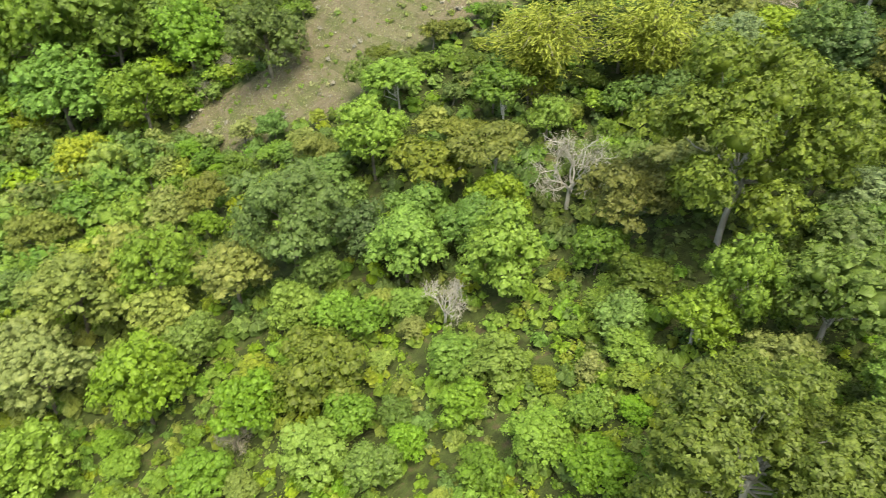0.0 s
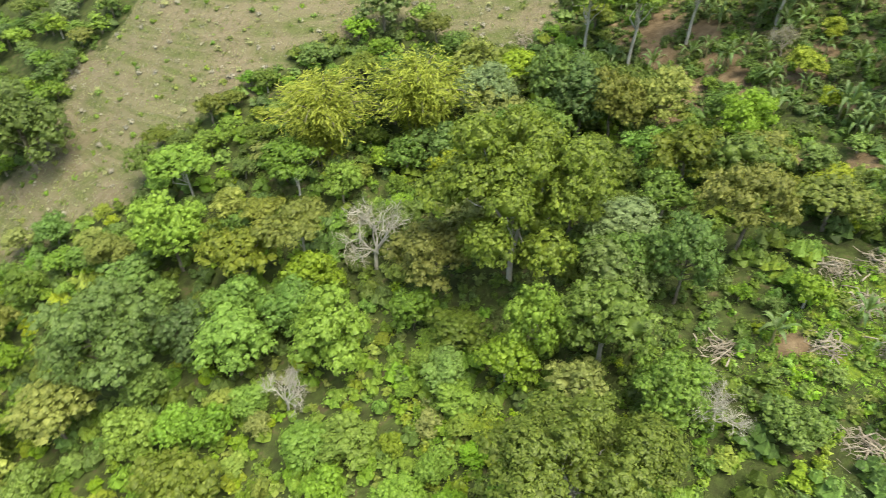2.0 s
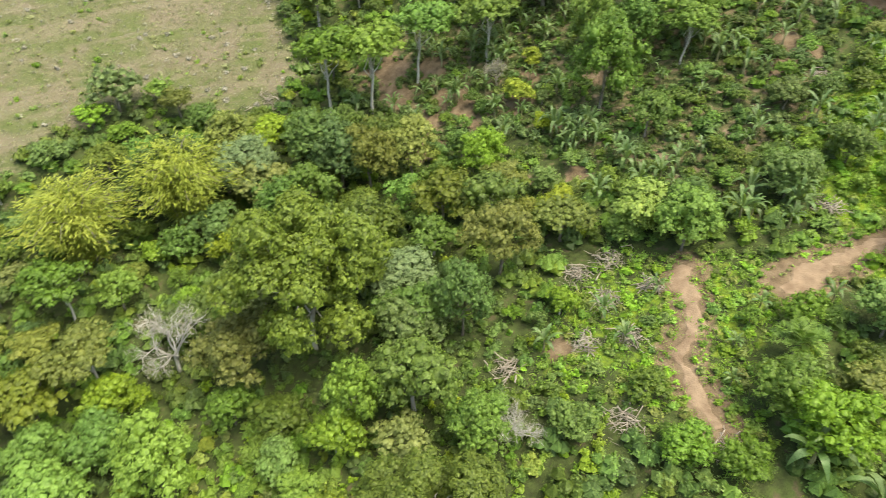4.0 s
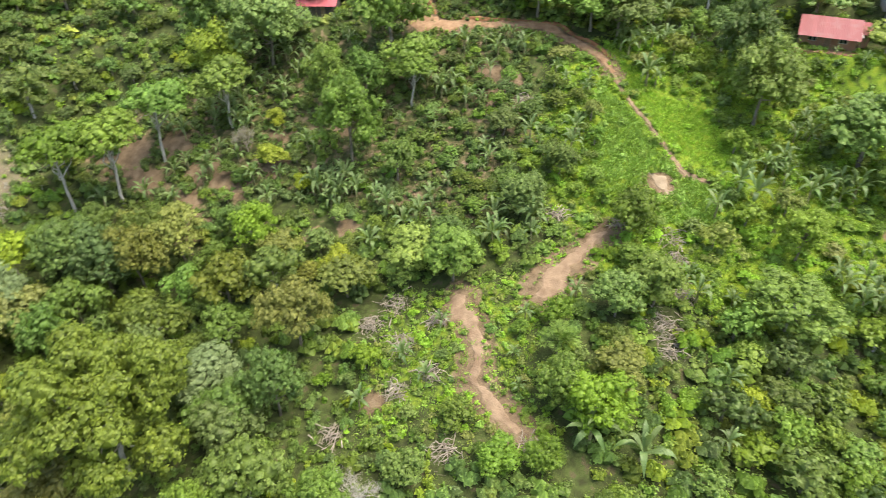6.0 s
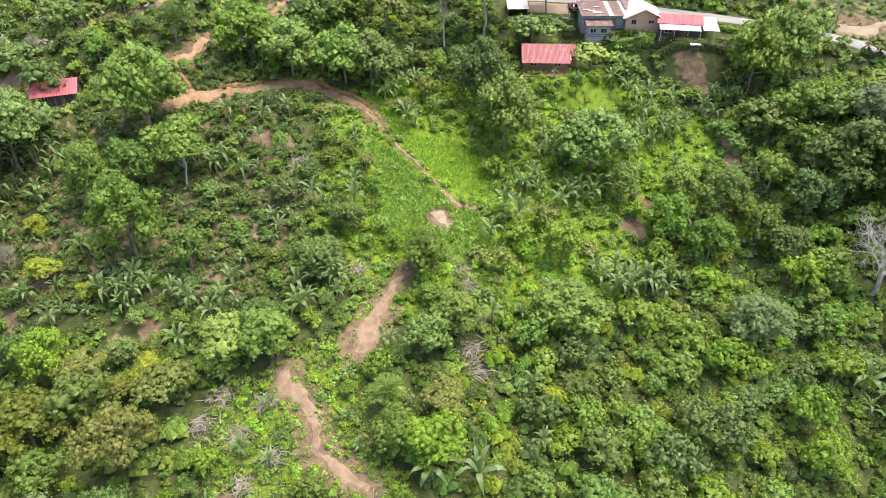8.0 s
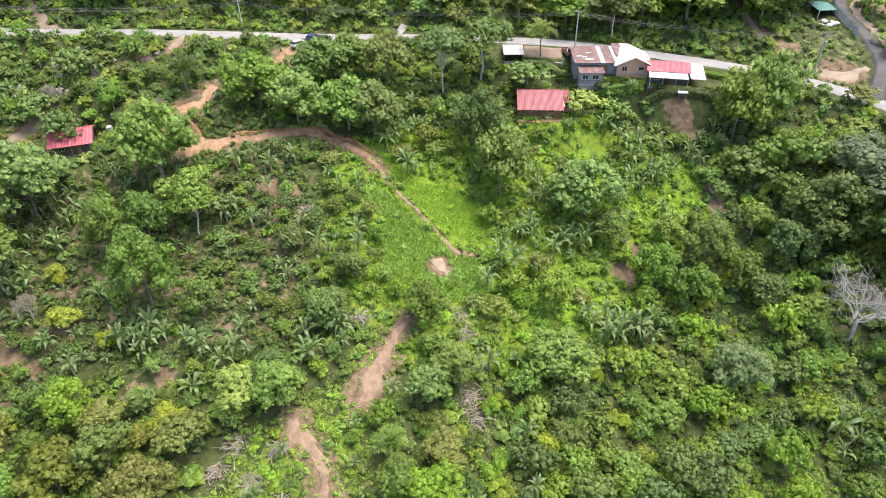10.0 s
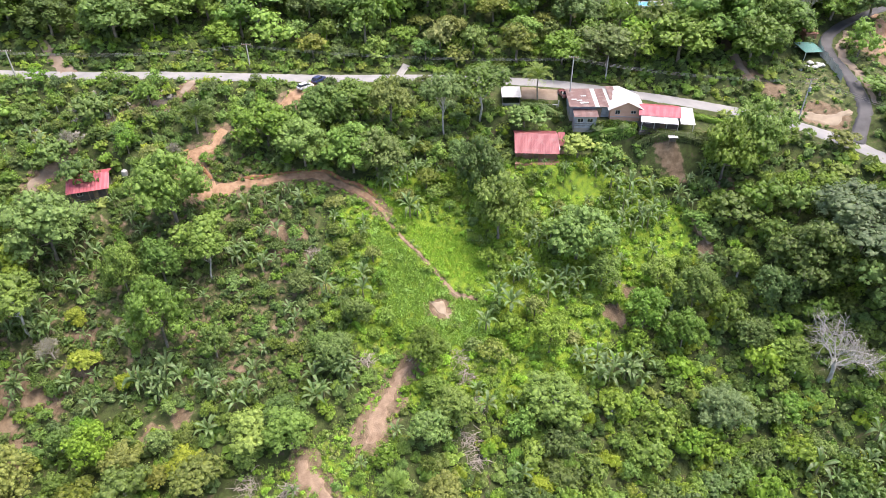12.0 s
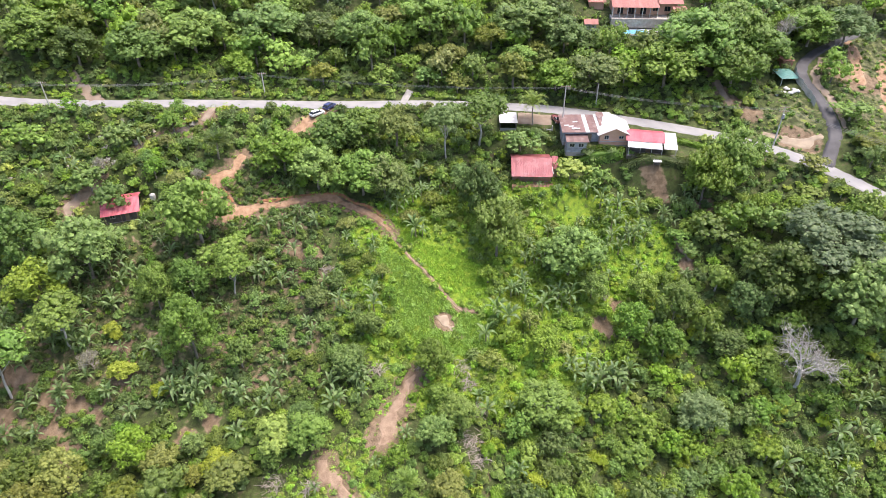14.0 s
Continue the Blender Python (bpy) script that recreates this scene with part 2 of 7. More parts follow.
JUNCTION = [(121, -70), (132, -66), (139, -69), (146, -80), (144, -85), (130, -84), (122, -80)]
GRASS_BANK = [(106, -31), (108, -40), (101, -45), (95, -43), (93, -34), (100, -28)]
GULLY = [(38, 2), (60, 2), (74, -22), (84, -34), (96, -50), (100, -72), (70, -90), (50, -80), (36, -50)]
STRIP = [(92.5, -8.4), (88.5, -7.6), (84.6, -7.6), (79.5, -8.6), (80.5, -10.8), (84.5, -11.8), (88, -12.2), (91.6, -10.9)]
LUSH = [(113, 12), (104, 24), (92, 26), (78, 22), (68, 16), (62, 4), (62, -12), (72, -24), (84, -32), (92, -46), (104, -44), (114, -40), (120, -22), (118, -6)]
CAR_YARD = [(131.6, -12), (139, -12), (138, -26), (131, -24.5)]
TRACK = ((118.6, 47.8), (116, 48.5), (113.8, 49), (112.2, 51.2), (109.5, 52), (106.9, 51.5), (104.4, 49), (103.4, 46.2), (105.2, 42.6), (105.9, 38.3), (107.6, 34), (108.8, 29.4), (109.1, 26), (107.4, 22.8), (106.5, 19.8), (104.2, 16.7), (102.4, 14.8))
MEADOW_PATH = ((103.2, 15.6), (102.4, 14.8), (100.4, 13.5), (97.1, 11.1), (94.7, 8.7), (92.1, 5.9), (88.5, 3.0), (86.2, 0.9), (85.8, -2.2))
BRUSH_SPOTS = ((52.8, 29.6, 1.7), (47.5, 26.5, 1.3), (49, 31, 1.4), (41.5, 24.3, 1.2), (44.5, 21.5, 1.0), (73.4, 0.0, 1.4), (70.4, -0.9, 1.5), (65.4, -2.2, 1.4), (59.8, -1.2, 1.8), (57.3, -2.2, 1.6), (72.1, 14.8, 1.4), (40, 8.3, 1.2), (36.5, 16.5, 1.4), (73.8, 6.8, 1.0), (35, 28.5, 1.3), (92, 26, 1.2), (48, 94, 1.8), (52, 23.9, 1.0))
FOOTPATH = ((71.5, 8.2), (69.8, 9.3), (66.5, 10.6), (63, 11.9), (60.6, 12.7), (58.6, 13.4))
FOOTPATH_LOW = ((56, 22.3), (53.6, 21.8), (52.8, 19.8), (48.6, 17.6), (45.2, 16.2), (43.1, 13.3), (41.2, 10.0))
FARM_TOP = ((134, 54.5), (132.3, 56.5), (128.9, 57.4), (127, 58.2))
FARM_BANK = ((126.2, 59.2), (123.4, 63.8), (120.7, 68.0), (117.1, 70.5))
FARM_LOW = ((111.5, 76.6), (107.7, 78.8), (105.7, 79.8), (103.5, 81), (100.3, 78.3))
LAY_BY = ((136.5, 31.5), (132.7, 34), (129.5, 36.3), (126.7, 38.2), (123, 40.5))
VILLA_GARDEN = [(163, -30), (176, -29), (184, -33), (186, -40), (176, -62), (164, -56)]
ROAD_BANK = [(138, 82), (143, 42), (147.5, 12), (147.5, -20), (144, -40), (139, -56), (147, -60), (153, -40), (157, -15), (157, 15), (153, 45), (147, 88)]
ROAD_SLOPE = [(130, 48), (136, 24), (135, 4), (128, -6), (114, 4), (111, 20), (112, 32), (114, 44)]
WEST_SLOPE = [(131, 62), (127, 104), (100, 104), (102, 86), (112, 70), (118, 58), (126, 54)]
DRIVEWAY = ((141.5, 14.2), (144.4, 14.0), (147.2, 13.5), (149, 12.8))


def in_zone(x, y, poly, soft_by=3.0):
    """1 well inside, 0 outside, with a ragged edge."""
    jx = soft_by * np.sin(0.31 * y + 0.9 * np.sin(0.5 * x)) * 0.6
    jy = soft_by * np.sin(0.37 * x + 1.1 * np.sin(0.43 * y)) * 0.6
    return inside(x + jx, y + jy, poly).astype(float)


def soft_zone(x, y, poly, soft_by=3.0):
    """The same, falling off over the edge's width."""
    spots = [(0, 0)] + [(q * soft_by * math.cos(a), q * soft_by * math.sin(a)) for q, a in ((0.5, 0), (0.5, 2.1), (0.5, 4.2), (1.0, 0.6), (1.0, 1.9), (1.0, 3.1), (1.0, 4.4), (1.0, 5.6))]
    return sum(in_zone(x + a, y + b, poly, soft_by) for a, b in spots) / len(spots)


def off_line(x, y, pts):
    return nearest(np.asarray(x, float), np.asarray(y, float), smooth_line(pts, 1.0))[0]


# ---------- mesh helpers ----------
def mesh_of(name, verts, faces, material, smooth=False):
    """A mesh from arrays; faces all of one size."""
    me = bpy.data.meshes.new(name)
    verts, faces = np.asarray(verts, np.float32), np.asarray(faces, np.int32)
    n, k = faces.shape
    me.vertices.add(len(verts))
    me.vertices.foreach_set("co", verts.ravel())
    me.loops.add(n * k)
    me.loops.foreach_set("vertex_index", faces.ravel())
    me.polygons.add(n)
    me.polygons.foreach_set("loop_start", np.arange(0, n * k, k, dtype=np.int32))
    me.polygons.foreach_set("use_smooth", np.full(n, smooth))
    me.update(calc_edges=True)
    me.materials.append(material)
    return me


def part_mesh(name, me, parent, label=""):
    ob = new(name, me)
    ob.parent = parent
    return tagged(ob, label)


def part(name, bm, material, parent, label=""):
    me = bpy.data.meshes.new(name)
    bm.to_mesh(me)
    bm.free()
    me.materials.append(material)
    return part_mesh(name, me, parent, label)


def unit(v):
    return v / (np.linalg.norm(v, axis=-1, keepdims=True) + 1e-9)


def leaf_quads(rng, p, n, size, aspect=0.62, fold=0.22, along=None):
    """One folded pointed leaf a point: p where it sits, n which way it faces."""
    k = len(p)
    n = unit(n)
    if along is None:
        along = rng.normal(size=(k, 3))
        along[:, 2] -= 0.4
    t = unit(along - n * np.sum(along * n, -1, keepdims=True))
    b = np.cross(n, t)
    s = (size * rng.uniform(0.65, 1.3, k))[:, None]
    v = np.empty((k, 4, 3))
    v[:, 0] = p - 0.5 * s * t
    v[:, 1] = p + 0.5 * aspect * s * b + fold * s * n * 0.5 + 0.08 * s * t
    v[:, 2] = p + 0.55 * s * t
    v[:, 3] = p - 0.5 * aspect * s * b + fold * s * n * 0.5 + 0.08 * s * t
    return v.reshape(-1, 3), np.arange(4 * k).reshape(-1, 4)


def leaf_tris(rng, p, n, size, aspect=0.78):
    """One small pointed leaf a point, as a single triangle."""
    k = len(p)
    n = unit(n)
    along = rng.normal(size=(k, 3))
    along[:, 2] -= 0.4
    t = unit(along - n * np.sum(along * n, -1, keepdims=True))
    b = np.cross(n, t)
    s = (size * rng.uniform(0.6, 1.35, k))[:, None]
    v = np.empty((k, 3, 3))
    v[:, 0] = p - 0.45 * s * t + 0.5 * aspect * s * b
    v[:, 1] = p + 0.6 * s * t + 0.1 * s * b
    v[:, 2] = p - 0.4 * s * t - 0.5 * aspect * s * b
    return v.reshape(-1, 3), np.arange(3 * k).reshape(-1, 3)


def threes(f):
    f = np.asarray(f)
    return f if f.shape[1] == 3 else np.vstack([f[:, [0, 1, 2]], f[:, [0, 2, 3]]])


def joined(pieces):
    pieces = list(pieces)
    if len({np.shape(f)[1] for v, f in pieces}) > 1:
        pieces = [(v, threes(f)) for v, f in pieces]
    vs, fs, o = [], [], 0
    for v, f in pieces:
        vs.append(v)
        fs.append(np.asarray(f) + o)
        o += len(v)
    return np.vstack(vs), np.vstack(fs)


def tube(path, radii, sides=6):
    """A tapering limb along a path."""
    path = np.array(path, float)
    d = unit(np.gradient(path, axis=0))
    a = unit(np.cross(d, np.array([0.31, 0.95, 0.12])))
    b = np.cross(d, a)
    ang = np.linspace(0, 2 * np.pi, sides, endpoint=False)
    ring = np.cos(ang)[None, :, None] * a[:, None] + np.sin(ang)[None, :, None] * b[:, None]
    v = (path[:, None] + ring * np.array(radii)[:, None, None]).reshape(-1, 3)
    f = [(i * sides + j, i * sides + (j + 1) % sides, (i + 1) * sides + (j + 1) % sides, (i + 1) * sides + j) for i in range(len(path) - 1) for j in range(sides)]
    return v, np.array(f)


def bent(rng, a, b, n=4, sway=0.12):
    a, b = np.array(a, float), np.array(b, float)
    u = np.linspace(0, 1, n)[:, None]
    wob = rng.normal(size=(n, 3)) * np.linalg.norm(b - a) * sway
    wob[0] = wob[-1] = 0
    return a + (b - a) * u + wob


GOLD = 1.618034
BALL_V = unit(np.array([(-1, GOLD, 0), (1, GOLD, 0), (-1, -GOLD, 0), (1, -GOLD, 0), (0, -1, GOLD), (0, 1, GOLD), (0, -1, -GOLD), (0, 1, -GOLD), (GOLD, 0, -1), (GOLD, 0, 1), (-GOLD, 0, -1), (-GOLD, 0, 1)]))
BALL_F = np.array([(0, 11, 5), (0, 5, 1), (0, 1, 7), (0, 7, 10), (0, 10, 11), (1, 5, 9), (5, 11, 4), (11, 10, 2), (10, 7, 6), (7, 1, 8), (3, 9, 4), (3, 4, 2), (3, 2, 6), (3, 6, 8), (3, 8, 9), (4, 9, 5), (2, 4, 11), (6, 2, 10), (8, 6, 7), (9, 8, 1)])
HALF_F = np.array([f for f in BALL_F if BALL_V[f].mean(0)[2] > -0.3])

DOME_V = np.array([(0, 0, 1.0)] + [(math.cos(k * 1.2566), math.sin(k * 1.2566), -0.35 + 0.25 * (k % 2)) for k in range(5)])
DOME_F = np.array([(0, k + 1, (k + 1) % 5 + 1) for k in range(5)])


def domes(rng, c, size):
    """A small uneven dome at each place c, as the inside of a spray of leaves."""
    n = len(c)
    v = c[:, None] + DOME_V[None] * size[:, None] * rng.uniform(0.75, 1.2, (n, 6, 1))
    return v.reshape(-1, 3), (DOME_F[None] + 6 * np.arange(n)[:, None, None]).reshape(-1, 3)


def heart(rng, c, r, half=False):
    """The dense inside of a clump of leaves: an uneven lump."""
    return c + BALL_V * r * rng.uniform(0.75, 1.1, (12, 1)), HALF_F if half else BALL_F


# ---------- trees ----------
def spiral(rng, n, low):
    """n directions spread evenly over a ball, down to the height low."""
    z = 1 - (1 - low) * (np.arange(n) + rng.uniform(0.2, 0.8, n)) / n
    a = np.arange(n) * 2.39996 + rng.uniform(0, 6.28) + rng.uniform(-0.35, 0.35, n)
    q = np.sqrt(np.clip(1 - z * z, 0, 1))
    return np.stack([q * np.cos(a), q * np.sin(a), z], -1)


def crown_and_limbs(rng, R, Hc, base, lobes, subs, per, leaf, flat=0.72, low=-0.3, spread=0.66, trunk_r=0.22, limbs=9, lobe_size=(0.25, 0.48), sub_size=(0.08, 0.2)):
    """Lobes over a dome, each set with sprays of leaves, and the trunk and limbs that carry them. base: the height at which the dome's middle lies."""
    z = 1.0 - (1.0 - low) * ((np.arange(lobes) + rng.uniform(0.1, 0.9, lobes)) / lobes) ** 1.1
    a = np.arange(lobes) * 2.39996 + rng.uniform(-0.5, 0.5, lobes)
    s = np.sqrt(np.clip(1 - z * z, 0.0, 1))
    far = spread * rng.uniform(0.78, 1.18, lobes) * np.where(np.arange(lobes) % 4 == 1, 0.62, 1.0)
    c = np.stack([R * far * s * np.cos(a), R * far * s * np.sin(a), base + Hc * far * z], -1)
    rc = R * rng.uniform(*lobe_size, lobes)
    squash = np.array([1, 1, flat])
    pieces, P, D = [], [], []
    for k in range(lobes):
        d = spiral(rng, max(6, int(subs * (2 * rc[k] / (R * sum(lobe_size))) ** 2)), -0.4)
        p = c[k] + d * rc[k] * squash * rng.uniform(0.86, 1.12, (len(d), 1))
        deep = np.linalg.norm((p[:, None] - c[None]) / (rc[None, :, None] * squash), axis=-1)
        deep[:, k] = 9
        keep = deep.min(1) > 0.86
        P.append(p[keep])
        D.append(d[keep])
        pieces.append(heart(rng, c[k], 0.7 * rc[k] * squash))
    P, D = np.vstack(P), np.vstack(D)
    m = len(P)
    rs = (R * (sub_size[0] + (sub_size[1] - sub_size[0]) * rng.random(m) ** 1.5))[:, None]
    pieces.append(domes(rng, P, rs * np.array([0.72, 0.72, 0.55])))
    i = np.repeat(np.arange(m), per)
    d = unit(rng.normal(size=(len(i), 3)) + 0.7 * D[i] + np.array([0, 0, 0.4]))
    p = P[i] + d * rs[i] * np.array([1.1, 1.1, 0.8]) * rng.uniform(0.55, 1.3, (len(i), 1))
    pieces.append(leaf_tris(rng, p, 0.7 * d + 0.5 * D[i] + np.array([0, 0, 0.35]) + rng.normal(size=(len(i), 3)) * 0.34, leaf))
    wood = [tube(bent(rng, (0, 0, -0.6), (rng.normal() * 0.3, rng.normal() * 0.3, base), 6, 0.012), np.linspace(trunk_r * 1.25, trunk_r * 0.6, 6), 6)] if limbs > 2 else [tube(bent(rng, (0, 0, -0.6), (0, 0, base), 3, 0.04), (trunk_r * 1.25, trunk_r, trunk_r * 0.6), 4)]
    fork = base * 0.62
    for k in rng.permutation(lobes)[:limbs if limbs > 2 else 0]:
        tip = c[k] * (0.9, 0.9, 0.94)
        wood.append(tube(bent(rng, (0, 0, fork + rng.uniform(-0.15, 0.3) * base), tip, 5, 0.07), np.linspace(trunk_r * 0.45, trunk_r * 0.12, 5), 5))
    return joined(pieces), joined(wood)


class Kind:
    """One sort of plant: bodies are made when first wanted, and then shared."""

    def __init__(self, name, label, category, make):
        self.name, self.label, self.category, self.make, self.raw, self.first = name, label, category, make, {}, {}

    def body(self, which):
        if which not in self.raw:
            self.raw[which] = self.make(which)
        return self.raw[which]

    def put(self, x, y, scale=1.0, which="a", turn=0.0, tall=1.0, sink=0.0, group="", label="", lean=0.0):
        m = Matrix.LocRotScale((x, y, hz(x, y) - sink), Euler((lean, 0, turn)), (scale, scale, scale * tall))
        if which in self.first:
            ob = copy_thing(self.first[which], m)
        else:
            ob = new(self.name)
            for n, v, f, mat, at in self.body(which):
                key = (n, id(v))
                if key not in SHARED:
                    SHARED[key] = mesh_of(n, v, f, mat, n in ("trunk", "branches", "stem", "culms", "crown", "leaf"))
                p = part_mesh(n, SHARED[key], ob)
                if at is not None:
                    p.matrix_basis = at
            ob.matrix_basis = m
            tagged(ob, self.label, self.category)
            self.first[which] = ob
        tagged(ob, label, "", group)
        return ob


SHARED = {}
SHAPES = {
    "near_a": dict(R=4.0, Hc=3.4, base=4.6, lobes=12, subs=19, per=20, leaf=0.27, low=-0.6, limbs=12),
    "near_b": dict(R=4.0, Hc=3.3, base=4.6, lobes=9, subs=24, per=20, leaf=0.27, low=-0.6, limbs=9, lobe_size=(0.34, 0.52)),
    "a": dict(R=4.0, Hc=3.4, base=4.6, lobes=11, subs=16, per=13, leaf=0.33, low=-0.5),
    "b": dict(R=4.0, Hc=3.2, base=4.6, lobes=8, subs=21, per=13, leaf=0.33, low=-0.5, lobe_size=(0.34, 0.52)),
    "tall": dict(R=4.0, Hc=2.7, base=8.2, lobes=12, subs=17, per=16, leaf=0.32, trunk_r=0.16, low=-0.5, flat=0.5, spread=0.72),
    "large": dict(R=7.0, Hc=5.4, base=7.4, lobes=24, subs=17, per=17, leaf=0.34, trunk_r=0.28, limbs=10, lobe_size=(0.19, 0.32), sub_size=(0.055, 0.13), spread=0.78, low=-0.6),
    "large_far": dict(R=7.0, Hc=5.4, base=6.6, lobes=20, subs=20, per=11, leaf=0.40, trunk_r=0.3, limbs=5, lobe_size=(0.2, 0.34), sub_size=(0.06, 0.14), spread=0.78, low=-0.6),
    "fine": dict(R=7.0, Hc=5.4, base=7.4, lobes=34, subs=30, per=26, leaf=0.25, trunk_r=0.22, limbs=18, lobe_size=(0.16, 0.27), sub_size=(0.04, 0.09), spread=0.82, low=-0.6),
    "shrub_a": dict(R=4.0, Hc=4.0, base=3.3, lobes=15, subs=15, per=19, leaf=0.28, low=-0.25, limbs=6, trunk_r=0.16, lobe_size=(0.2, 0.42)),
    "shrub_b": dict(R=4.0, Hc=4.4, base=3.0, lobes=11, subs=19, per=19, leaf=0.28, low=-0.2, limbs=6, trunk_r=0.16, lobe_size=(0.24, 0.46)),
    "mid_a": dict(R=4.0, Hc=3.4, base=3.6, lobes=7, subs=10, per=9, leaf=0.57, limbs=2, low=-0.4, lobe_size=(0.32, 0.52), sub_size=(0.11, 0.26)),
    "mid_b": dict(R=4.0, Hc=3.0, base=3.6, lobes=5, subs=13, per=9, leaf=0.57, limbs=2, low=-0.4, lobe_size=(0.36, 0.58), sub_size=(0.11, 0.26)),
    "far_a": dict(R=4.0, Hc=4.0, base=3.6, lobes=8, subs=9, per=7, leaf=0.52, limbs=2, low=-0.4, lobe_size=(0.26, 0.5), sub_size=(0.1, 0.24)),
    "far_b": dict(R=4.0, Hc=3.6, base=3.6, lobes=6, subs=11, per=7, leaf=0.52, limbs=2, low=-0.4, lobe_size=(0.34, 0.54), sub_size=(0.13, 0.21), flat=0.6),
}


def tree_kind(name, label, tone, seed, bark=None, **how):
    def make(which):
        rng = np.random.default_rng(seed * 10 + list(SHAPES).index(which))
        shape = dict(SHAPES[which])
        for k, v in how.items():
            shape[k] = v * shape.get(k, 1.0) if k in ("Hc", "per", "leaf", "lobes") else v
        shape["lobes"], shape["per"] = int(shape["lobes"]), int(shape["per"])
        (cv, cf), (wv, wf) = crown_and_limbs(rng, **shape)
        return [("trunk", wv, wf, bark or (BARK_PALE if which == "tall" else BARK), None), ("crown", cv, cf, LEAF[tone], None)]
    return Kind(name, label, "tree", make)


KINDS = {
    "mid": tree_kind("broadleaf_tree", "mid-green broadleaf tree with a clumped round crown", "mid", 11),
    "lime": tree_kind("broadleaf_tree", "bright lime-green young broadleaf tree", "lime", 12),
    "dark": tree_kind("broadleaf_tree", "dark green dense broadleaf tree", "dark", 13, lobes=1.15),
    "olive": tree_kind("layered_tree", "olive-green tree with flat layered foliage", "olive", 14, Hc=0.8, flat=0.36, low=-0.3),
    "grey": tree_kind("silvery_tree", "grey-green tree with a dense feathery crown", "grey", 15, leaf=0.85, per=1.6),
    "teal": tree_kind("spreading_tree", "blue-green tree with a broad tiered crown", "teal", 16, Hc=0.9, flat=0.4, leaf=0.9, per=1.3),
    "tan": tree_kind("dry_tree", "dull tan-green tree with thin foliage", "tan", 17, per=0.85, flat=0.5, leaf=0.85),
    "yellow": tree_kind("yellow_tree", "yellow-green leafy tree among darker ones", "yellow", 18),
    "mango": tree_kind("mango_tree", "large dark grey-green tree with a dense crown", "mango", 19, leaf=1.05, per=1.3),
}
KINDS["deep"] = tree_kind("broadleaf_tree", "tall deep green tree with glossy clustered leaves", "deep", 21, BARK_PALE)
KINDS["summit"] = tree_kind("broadleaf_tree", "very tall broad tree with yellowish green clustered leaves", "summit", 24, BARK_PALE)
KINDS["fresh"] = tree_kind("broadleaf_tree", "tall broad tree with fresh light green clustered leaves", "fresh", 23, BARK_PALE)
KINDS["gold"] = tree_kind("golden_tree", "small tree with golden yellow-green leaves", "gold", 22)
BIG = {"big": ("summit", "fine"), "bigo": ("olive_mid", "fine"), "bigd": ("mango", "large")}
KINDS["olive_mid"] = tree_kind("broadleaf_tree", "yellowish mid-green tree with small leaves and a wide crown", "olive_mid", 20, BARK_PALE, leaf=0.95, per=1.25)

